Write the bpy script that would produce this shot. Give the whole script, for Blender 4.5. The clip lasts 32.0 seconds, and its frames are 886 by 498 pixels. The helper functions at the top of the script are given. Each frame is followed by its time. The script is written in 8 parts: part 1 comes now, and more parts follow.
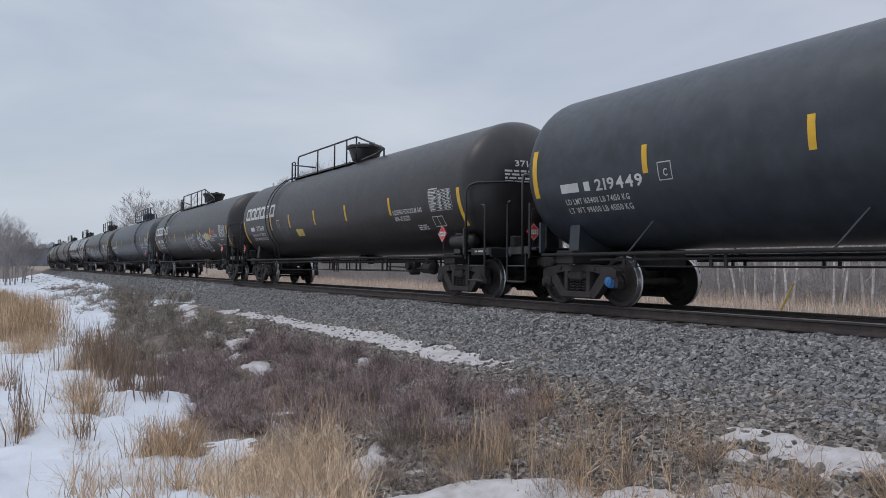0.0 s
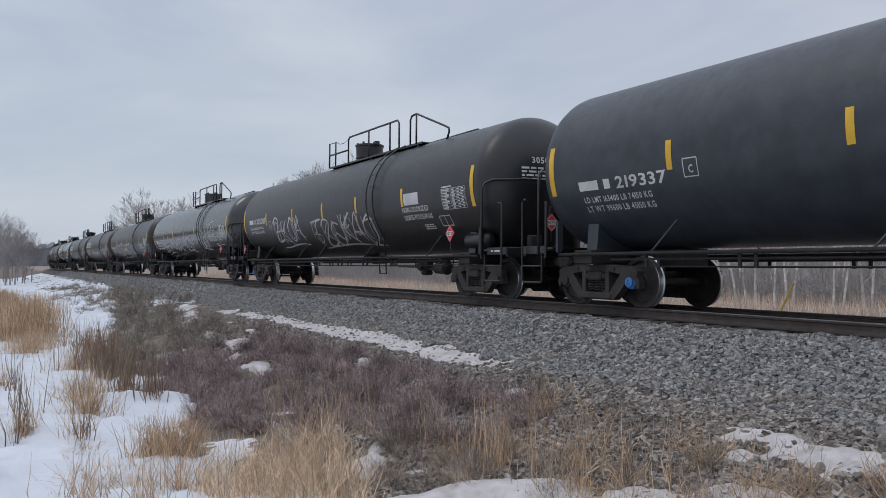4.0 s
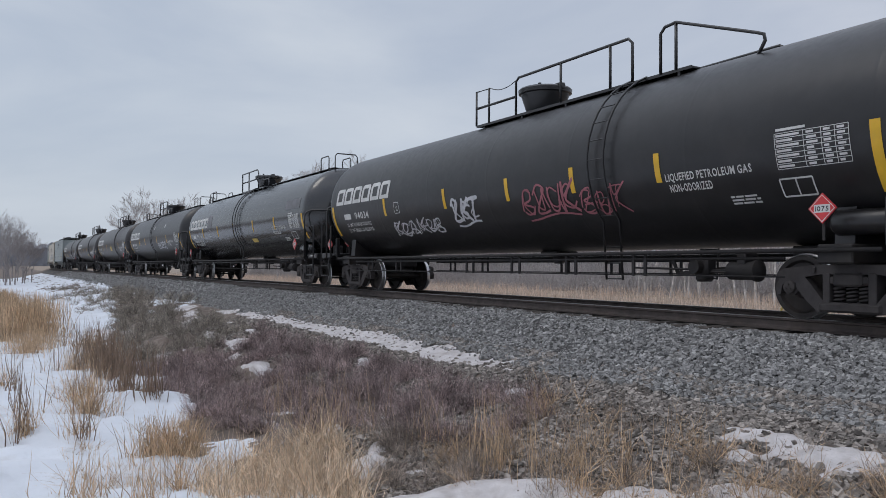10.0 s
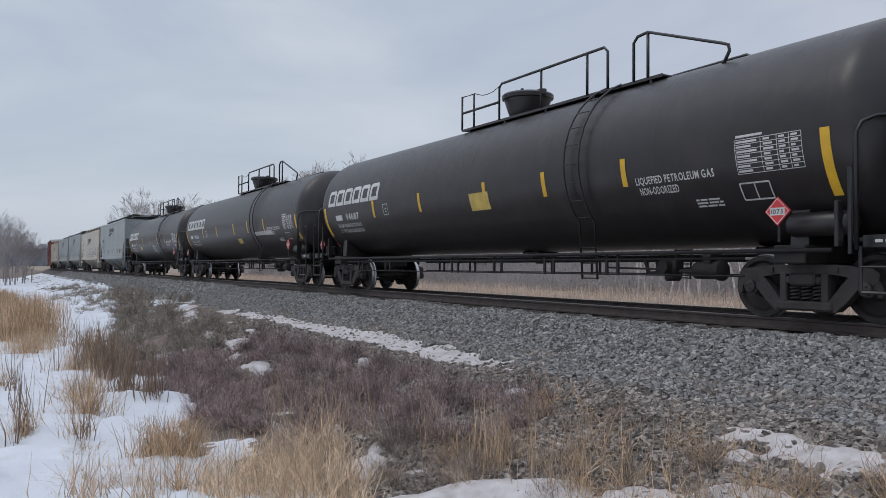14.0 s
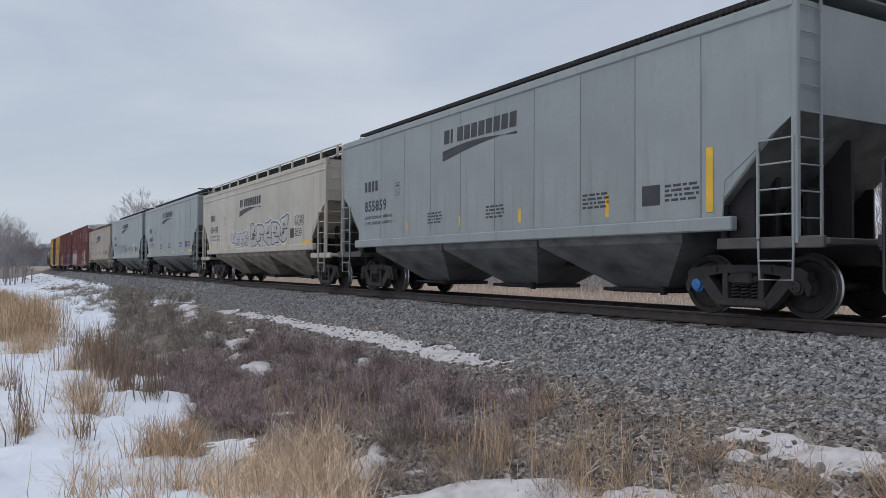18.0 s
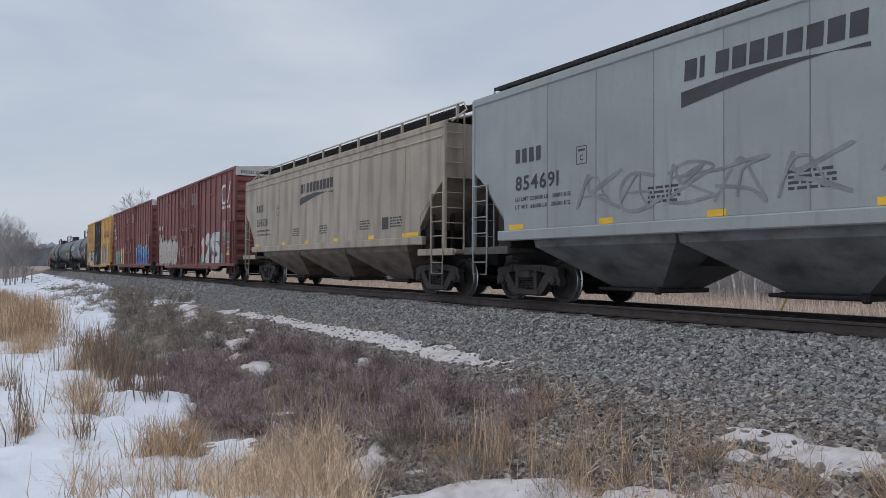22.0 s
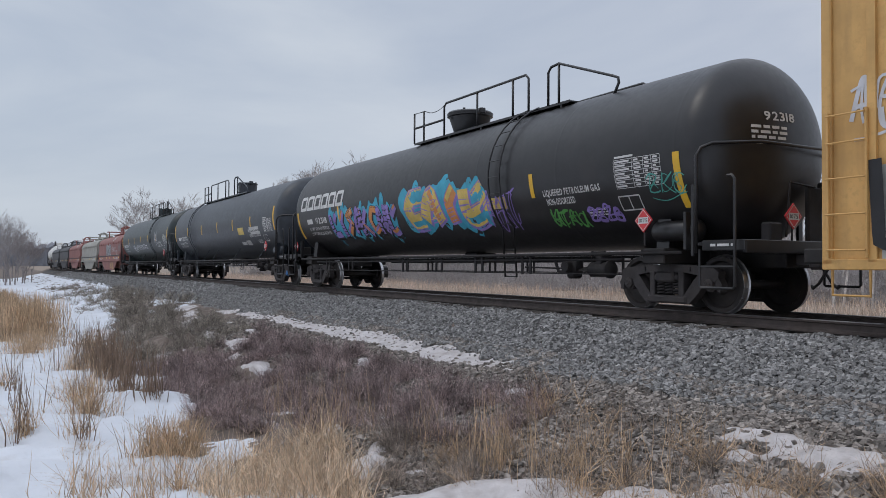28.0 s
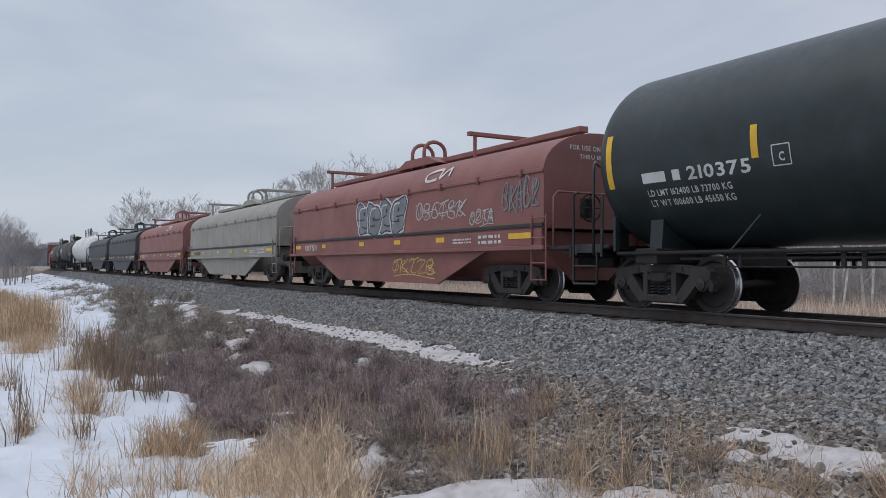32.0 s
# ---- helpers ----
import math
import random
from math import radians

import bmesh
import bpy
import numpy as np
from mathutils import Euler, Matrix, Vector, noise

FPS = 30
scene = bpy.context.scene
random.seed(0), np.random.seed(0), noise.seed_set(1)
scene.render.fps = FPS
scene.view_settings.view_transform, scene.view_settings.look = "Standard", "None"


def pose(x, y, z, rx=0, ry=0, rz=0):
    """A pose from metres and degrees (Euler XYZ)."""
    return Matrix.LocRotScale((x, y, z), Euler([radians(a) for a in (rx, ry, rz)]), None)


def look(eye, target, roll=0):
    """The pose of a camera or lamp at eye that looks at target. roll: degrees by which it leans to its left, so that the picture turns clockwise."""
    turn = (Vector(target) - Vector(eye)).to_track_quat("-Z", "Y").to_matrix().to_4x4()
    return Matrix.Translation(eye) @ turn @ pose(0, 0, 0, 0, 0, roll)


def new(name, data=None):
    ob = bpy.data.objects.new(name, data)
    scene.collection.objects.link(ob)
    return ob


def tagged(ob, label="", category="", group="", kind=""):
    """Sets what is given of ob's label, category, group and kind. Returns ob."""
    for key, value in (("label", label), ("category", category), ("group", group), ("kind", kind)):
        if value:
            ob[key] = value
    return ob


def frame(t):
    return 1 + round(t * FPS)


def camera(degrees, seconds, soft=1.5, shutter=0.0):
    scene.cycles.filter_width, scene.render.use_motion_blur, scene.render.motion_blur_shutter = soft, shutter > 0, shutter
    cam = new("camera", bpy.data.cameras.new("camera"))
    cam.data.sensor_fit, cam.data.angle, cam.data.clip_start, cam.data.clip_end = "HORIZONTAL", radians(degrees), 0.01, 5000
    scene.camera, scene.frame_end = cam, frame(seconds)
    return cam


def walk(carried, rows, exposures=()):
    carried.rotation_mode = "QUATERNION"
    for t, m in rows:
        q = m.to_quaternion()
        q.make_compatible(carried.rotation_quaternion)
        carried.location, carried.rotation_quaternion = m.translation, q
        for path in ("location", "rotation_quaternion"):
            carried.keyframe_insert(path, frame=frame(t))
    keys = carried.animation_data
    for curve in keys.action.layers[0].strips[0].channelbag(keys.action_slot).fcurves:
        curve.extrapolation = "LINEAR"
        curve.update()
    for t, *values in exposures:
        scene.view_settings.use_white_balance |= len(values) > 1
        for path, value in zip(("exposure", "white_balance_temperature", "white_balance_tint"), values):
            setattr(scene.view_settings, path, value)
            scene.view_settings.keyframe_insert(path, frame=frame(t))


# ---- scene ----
# World: x runs along the track, the train rolls towards +x; y = 0 is the track centre, z = 0 the rail tops.
EYE = Vector((0.0, -10.8906, 0.7069))
YAW, PITCH = -1.0476, 0.0231
AIM = EYE + Vector((math.sin(YAW) * math.cos(PITCH), math.cos(YAW) * math.cos(PITCH), math.sin(PITCH))) * 20
cam = camera(58.735, 32.0, soft=0.7)
walk(cam, [(0, look(EYE, AIM, 0.335)), (32, look(EYE, AIM, 0.335))])

# ---- world, sun, exposure ----
SUN_EL, SUN_AZ = radians(58), radians(205)
world = bpy.data.worlds.new("winter_sky")
scene.world = world
world.use_nodes = True
wt = world.node_tree
wt.nodes.clear()


def wnode(kind, **vals):
    n = wt.nodes.new(kind)
    for k, val in vals.items():
        n.inputs[k].default_value = val
    return n


w_out = wt.nodes.new("ShaderNodeOutputWorld")
w_bg = wt.nodes.new("ShaderNodeBackground")
w_sky = wt.nodes.new("ShaderNodeTexSky")
w_sky.sky_type = "NISHITA"
w_sky.sun_disc = False
w_sky.sun_elevation, w_sky.sun_rotation = SUN_EL, SUN_AZ
w_sky.air_density, w_sky.dust_density, w_sky.ozone_density = 1.0, 2.0, 1.2
w_co = wt.nodes.new("ShaderNodeTexCoord")
w_map = wt.nodes.new("ShaderNodeMapping")
w_map.inputs["Scale"].default_value = (1.0, 1.0, 3.2)
w_n1 = wnode("ShaderNodeTexNoise", Scale=2.1, Detail=7.0, Roughness=0.52, Distortion=0.4)
w_r1 = wt.nodes.new("ShaderNodeValToRGB")
w_r1.color_ramp.elements[0].position, w_r1.color_ramp.elements[1].position = 0.3, 0.72
w_mix = wt.nodes.new("ShaderNodeMix")
w_mix.data_type = "RGBA"
w_cl = wt.nodes.new("ShaderNodeMix")
w_cl.data_type = "RGBA"
w_cl.inputs[6].default_value = (4.85, 5.35, 6.5, 1)
w_cl.inputs[7].default_value = (6.3, 6.65, 7.45, 1)
w_high = wt.nodes.new("ShaderNodeMapRange")
w_high.interpolation_type = "SMOOTHSTEP"
for k, val in (("From Min", 0.3), ("From Max", 0.95), ("To Min", 1.0), ("To Max", 1.75)):
    w_high.inputs[k].default_value = val
w_zen = wt.nodes.new("ShaderNodeVectorMath")
w_zen.operation = "SCALE"
w_mul = wt.nodes.new("ShaderNodeMapRange")
w_mul.inputs["To Min"].default_value, w_mul.inputs["To Max"].default_value = 0.82, 0.97
wt.links.new(w_co.outputs["Generated"], w_map.inputs["Vector"])
wt.links.new(w_map.outputs[0], w_n1.inputs["Vector"])
wt.links.new(w_n1.outputs["Fac"], w_r1.inputs["Fac"])
wt.links.new(w_r1.outputs["Color"], w_cl.inputs[0])
wt.links.new(w_r1.outputs["Color"], w_mul.inputs["Value"])
wt.links.new(w_mul.outputs[0], w_mix.inputs[0])
wt.links.new(w_sky.outputs[0], w_mix.inputs[6])
w_sx = wt.nodes.new("ShaderNodeSeparateXYZ")
w_thin = wt.nodes.new("ShaderNodeMapRange")
w_thin.inputs["From Min"].default_value, w_thin.inputs["From Max"].default_value = -0.45, -1.0
w_tint = wt.nodes.new("ShaderNodeMix")
w_tint.data_type, w_tint.blend_type = "RGBA", "MULTIPLY"
w_tint.inputs[7].default_value = (0.955, 0.99, 0.985, 1)
wt.links.new(w_co.outputs["Generated"], w_sx.inputs[0])
wt.links.new(w_sx.outputs["X"], w_thin.inputs["Value"])
wt.links.new(w_thin.outputs[0], w_tint.inputs[0])
wt.links.new(w_cl.outputs[2], w_tint.inputs[6])
wt.links.new(w_sx.outputs["Z"], w_high.inputs["Value"])
wt.links.new(w_tint.outputs[2], w_zen.inputs[0])
wt.links.new(w_high.outputs[0], w_zen.inputs["Scale"])
wt.links.new(w_zen.outputs[0], w_mix.inputs[7])
wt.links.new(w_mix.outputs[2], w_bg.inputs["Color"])
w_bg.inputs["Strength"].default_value = 0.1
wt.links.new(w_bg.outputs[0], w_out.inputs[0])

sun = new("sun", bpy.data.lights.new("sun", "SUN"))
sun.data.energy, sun.data.angle, sun.data.color = 0.42, radians(25), (1.0, 0.95, 0.88)
sun.matrix_world = look((0, 0, 50), Vector((0, 0, 50)) - Vector((math.sin(SUN_AZ) * math.cos(SUN_EL), math.cos(SUN_AZ) * math.cos(SUN_EL), math.sin(SUN_EL))))
scene.view_settings.exposure = 0.0


# ---- materials ----
def material(name, rgb, rough=0.6, metal=0.0, var=0.25, scale=3.0, bump=0.15, bump_scale=60.0, dirt=None, dirt_amount=0.0,
             dirt_scale=(0.7, 0.7, 0.35), random_var=0.0, spec=0.5):
    """A surface with colour variation at two scales, fine relief and, where given, a second colour of grime in streaks."""
    m = bpy.data.materials.new(name)
    m.use_nodes = True
    nt = m.node_tree
    bsdf = nt.nodes["Principled BSDF"]
    bsdf.inputs["Roughness"].default_value, bsdf.inputs["Metallic"].default_value = rough, metal
    bsdf.inputs["Specular IOR Level"].default_value = spec
    co = nt.nodes.new("ShaderNodeTexCoord")

    def noise_node(sc, detail, vec=None):
        n = nt.nodes.new("ShaderNodeTexNoise")
        n.inputs["Scale"].default_value, n.inputs["Detail"].default_value = sc, detail
        nt.links.new(vec or co.outputs["Object"], n.inputs["Vector"])
        return n.outputs["Fac"]

    def mixer(a, b, fac, mode="MIX"):
        n = nt.nodes.new("ShaderNodeMix")
        n.data_type, n.blend_type = "RGBA", mode
        for sock, val in ((0, fac), (6, a), (7, b)):
            if isinstance(val, (tuple, list)):
                n.inputs[sock].default_value = (*val, 1) if len(val) == 3 else val
            elif isinstance(val, (int, float)):
                n.inputs[sock].default_value = val
            else:
                nt.links.new(val, n.inputs[sock])
        return n.outputs[2]

    def ramp(fac, lo, hi):
        n = nt.nodes.new("ShaderNodeMapRange")
        n.inputs["From Min"].default_value, n.inputs["From Max"].default_value = lo, hi
        nt.links.new(fac, n.inputs["Value"])
        return n.outputs[0]

    dark = tuple(c * (1 - var) for c in rgb)
    light = tuple(min(1, c * (1 + var)) for c in rgb)
    col = mixer(dark, light, ramp(noise_node(scale, 5), 0.32, 0.68))
    col = mixer(col, tuple(c * (1 - var * 0.8) for c in rgb), ramp(noise_node(scale * 11, 3), 0.5, 0.85))
    if dirt:
        mp = nt.nodes.new("ShaderNodeMapping")
        mp.inputs["Scale"].default_value = dirt_scale
        nt.links.new(co.outputs["Object"], mp.inputs["Vector"])
        fac = ramp(noise_node(3.0, 6, mp.outputs[0]), 0.62 - dirt_amount * 0.3, 0.8 - dirt_amount * 0.1)
        mul = nt.nodes.new("ShaderNodeMath")
        mul.operation = "MULTIPLY"
        mul.inputs[1].default_value = min(1.0, dirt_amount + 0.15)
        nt.links.new(fac, mul.inputs[0])
        col = mixer(col, dirt, mul.outputs[0])
    if random_var:
        info = nt.nodes.new("ShaderNodeObjectInfo")
        geo = nt.nodes.new("ShaderNodeNewGeometry")
        add = nt.nodes.new("ShaderNodeMath")
        add.operation = "ADD"
        nt.links.new(info.outputs["Random"], add.inputs[0])
        nt.links.new(geo.outputs["Random Per Island"], add.inputs[1])
        fr = nt.nodes.new("ShaderNodeMath")
        fr.operation = "FRACT"
        nt.links.new(add.outputs[0], fr.inputs[0])
        hsv = nt.nodes.new("ShaderNodeHueSaturation")
        mr = nt.nodes.new("ShaderNodeMapRange")
        mr.inputs["To Min"].default_value, mr.inputs["To Max"].default_value = 1 - random_var, 1 + random_var
        nt.links.new(fr.outputs[0], mr.inputs["Value"])
        nt.links.new(mr.outputs[0], hsv.inputs["Value"])
        nt.links.new(col, hsv.inputs["Color"])
        col = hsv.outputs[0]
    nt.links.new(col, bsdf.inputs["Base Color"])
    rr = nt.nodes.new("ShaderNodeMapRange")
    rr.inputs["To Min"].default_value, rr.inputs["To Max"].default_value = max(0.05, rough - 0.1), min(1, rough + 0.1)
    nt.links.new(noise_node(scale * 3, 4), rr.inputs["Value"])
    nt.links.new(rr.outputs[0], bsdf.inputs["Roughness"])
    if bump:
        bn = nt.nodes.new("ShaderNodeBump")
        bn.inputs["Strength"].default_value, bn.inputs["Distance"].default_value = bump, 0.01
        nt.links.new(noise_node(bump_scale, 4), bn.inputs["Height"])
        nt.links.new(bn.outputs[0], bsdf.inputs["Normal"])
    return m


GRIME = (0.11, 0.10, 0.09)
TANKS = {
    "black": material("black_tank_paint", (0.0135, 0.013, 0.0138), 0.37, dirt=(0.032, 0.028, 0.027), dirt_amount=0.35, bump=0.02, bump_scale=8, spec=0.58),
    "gloss": material("glossy_black_tank_paint", (0.006, 0.007, 0.0085), 0.2, var=0.15, dirt=(0.018, 0.017, 0.016), dirt_amount=0.2, bump=0.0, spec=1.0),
    "brown": material("brown_black_tank_paint", (0.0195, 0.016, 0.0163), 0.38, dirt=(0.044, 0.037, 0.034), dirt_amount=0.4, bump=0.02, bump_scale=8, spec=0.58),
    "slate": material("slate_tank_paint", (0.036, 0.043, 0.053), 0.42, dirt=(0.064, 0.069, 0.075), dirt_amount=0.3, bump=0.03, bump_scale=8, spec=0.5),
    "green": material("green_black_tank_paint", (0.018, 0.028, 0.029), 0.40, dirt=(0.046, 0.052, 0.051), dirt_amount=0.3, bump=0.03, bump_scale=8, spec=0.45),
    "dusty": material("dusty_tank_paint", (0.05, 0.047, 0.045), 0.65, dirt=(0.10, 0.09, 0.08), dirt_amount=0.5, bump=0.03, bump_scale=8),
    "white": material("white_tank_paint", (0.72, 0.71, 0.68), 0.5, dirt=(0.4, 0.37, 0.32), dirt_amount=0.3, bump=0.02, bump_scale=8),
}
STEEL = material("dark_underframe_steel", (0.0145, 0.0125, 0.013), 0.7, var=0.35, dirt=(0.045, 0.037, 0.03), dirt_amount=0.4)
CAST = material("dusty_cast_steel", (0.042, 0.037, 0.037), 0.75, var=0.35, scale=5, dirt=(0.06, 0.05, 0.044), dirt_amount=0.5, bump=0.4)
WHEEL = material("brown_wheel_steel", (0.028, 0.024, 0.023), 0.65, 0.2, var=0.35, scale=6, dirt=(0.06, 0.043, 0.032), dirt_amount=0.4)
TREAD = material("polished_tread_steel", (0.52, 0.52, 0.53), 0.3, 0.9, var=0.1, bump=0.05)
RAILM = material("rusty_rail_side", (0.072, 0.058, 0.053), 0.8, var=0.3, scale=6, dirt=(0.085, 0.062, 0.048), dirt_amount=0.4, dirt_scale=(0.4, 2, 2))
RAILTOP = material("worn_rail_head", (0.26, 0.25, 0.25), 0.4, 0.8, var=0.15, bump=0.05)
TIE = material("weathered_tie_wood", (0.095, 0.083, 0.075), 0.9, var=0.4, scale=6, bump=0.6, bump_scale=40, random_var=0.3)
YELLOW = material("reflective_yellow_tape", (0.78, 0.46, 0.03), 0.45, var=0.12, dirt=(0.35, 0.25, 0.1), dirt_amount=0.15)
WHITE = material("white_lettering_paint", (0.62, 0.62, 0.60), 0.6, var=0.12, dirt=(0.25, 0.24, 0.23), dirt_amount=0.2)
DARKLET = material("charcoal_lettering_paint", (0.045, 0.045, 0.05), 0.6, var=0.2)
REDP = material("placard_red", (0.62, 0.045, 0.05), 0.5, var=0.1)
BLUECAP = material("blue_bearing_cap", (0.05, 0.20, 0.48), 0.5, var=0.2)
HOPPERS = {
    "blue_grey": material("blue_grey_hopper_paint", (0.30, 0.328, 0.322), 0.55, var=0.07, scale=1.2, dirt=(0.19, 0.19, 0.18), dirt_amount=0.28, dirt_scale=(2.2, 2.2, 0.22), bump=0.05, bump_scale=5),
    "cream": material("cream_hopper_paint", (0.50, 0.46, 0.385), 0.6, var=0.08, scale=1.2, dirt=(0.26, 0.22, 0.17), dirt_amount=0.38, dirt_scale=(2.2, 2.2, 0.2), bump=0.05, bump_scale=5),
    "dirty_cream": material("stained_cream_hopper_paint", (0.37, 0.32, 0.255), 0.65, var=0.12, scale=1.2, dirt=(0.11, 0.085, 0.066), dirt_amount=0.5, dirt_scale=(1.0, 1.0, 0.1), bump=0.05, bump_scale=5),
}
HOPPER_PANELS = {k: material("%s_hopper_panel_paint" % k, rgb, 0.55, var=0.09, scale=0.9, dirt=d, dirt_amount=a, dirt_scale=(2.2, 2.2, 0.2) if k != "dirty_cream" else (1.0, 1.0, 0.09), bump=0.08, bump_scale=3, random_var=0.07)
                 for k, rgb, d, a in (("blue_grey", (0.298, 0.326, 0.318), (0.21, 0.205, 0.185), 0.32), ("cream", (0.50, 0.46, 0.385), (0.33, 0.28, 0.22), 0.4), ("dirty_cream", (0.37, 0.32, 0.255), (0.10, 0.076, 0.058), 0.52))}
BOXES = {
    "maroon": material("oxide_red_boxcar_paint", (0.195, 0.065, 0.058), 0.65, var=0.22, scale=0.9, dirt=(0.115, 0.06, 0.055), dirt_amount=0.42, dirt_scale=(1.6, 1.6, 0.2), bump=0.05, bump_scale=6),
    "yellow": material("faded_yellow_boxcar_paint", (0.62, 0.365, 0.125), 0.6, var=0.15, scale=1.5, dirt=(0.30, 0.18, 0.07), dirt_amount=0.3, dirt_scale=(1.6, 1.6, 0.2), bump=0.05, bump_scale=6),
    "black": material("black_door_paint", (0.03, 0.03, 0.032), 0.6, var=0.2),
    "silver": material("galvanised_roof", (0.55, 0.54, 0.52), 0.5, 0.3, var=0.12),
}
COILS = {
    "red": material("oxide_red_coil_paint", (0.265, 0.105, 0.09), 0.6, var=0.15, scale=1.2, dirt=(0.19, 0.105, 0.09), dirt_amount=0.42, bump=0.04, bump_scale=6),
    "grey": material("dirty_white_coil_paint", (0.31, 0.30, 0.265), 0.65, var=0.1, scale=1.5, dirt=(0.22, 0.19, 0.15), dirt_amount=0.45, dirt_scale=(1.5, 1.5, 0.3), bump=0.04, bump_scale=6),
    "black": material("dark_coil_paint", (0.055, 0.055, 0.058), 0.6, var=0.15, scale=1.5, dirt=(0.10, 0.095, 0.09), dirt_amount=0.35, bump=0.04, bump_scale=6),
}
SPRAY = {
    "white": material("white_spray_paint", (0.60, 0.60, 0.62), 0.6, var=0.15),
    "silver": material("silver_spray_paint", (0.52, 0.52, 0.50), 0.5, 0.2, var=0.15),
    "blue": material("blue_spray_paint", (0.045, 0.20, 0.52), 0.55, var=0.25),
    "azure": material("azure_spray_paint", (0.06, 0.28, 0.55), 0.55, var=0.35, scale=1.5),
    "cyan": material("cyan_spray_paint", (0.05, 0.36, 0.50), 0.55, var=0.2),
    "teal": material("teal_spray_paint", (0.08, 0.36, 0.30), 0.55, var=0.2),
    "violet": material("violet_spray_paint", (0.27, 0.19, 0.50), 0.55, var=0.2),
    "orange": material("orange_spray_paint", (0.62, 0.25, 0.07), 0.55, var=0.2),
    "lime": material("lime_spray_paint", (0.58, 0.62, 0.06), 0.55, var=0.25),
    "gold": material("gold_spray_paint", (0.64, 0.47, 0.12), 0.55, var=0.2),
    "green": material("green_spray_paint", (0.10, 0.33, 0.08), 0.55, var=0.2),
    "pink": material("red_chalk_tag", (0.36, 0.13, 0.15), 0.7, var=0.2),
    "black": material("black_spray_paint", (0.018, 0.018, 0.02), 0.55, var=0.2),
    "faint": material("faint_grey_spray_paint", (0.21, 0.22, 0.225), 0.6, var=0.2),
    "beige": material("beige_spray_paint", (0.46, 0.395, 0.335), 0.6, var=0.28, scale=2.5, dirt=(0.34, 0.26, 0.21), dirt_amount=0.45),
    "bone": material("bone_spray_paint", (0.44, 0.42, 0.385), 0.6, var=0.15),
    "grey": material("grey_spray_paint", (0.16, 0.16, 0.17), 0.6, var=0.2),
}


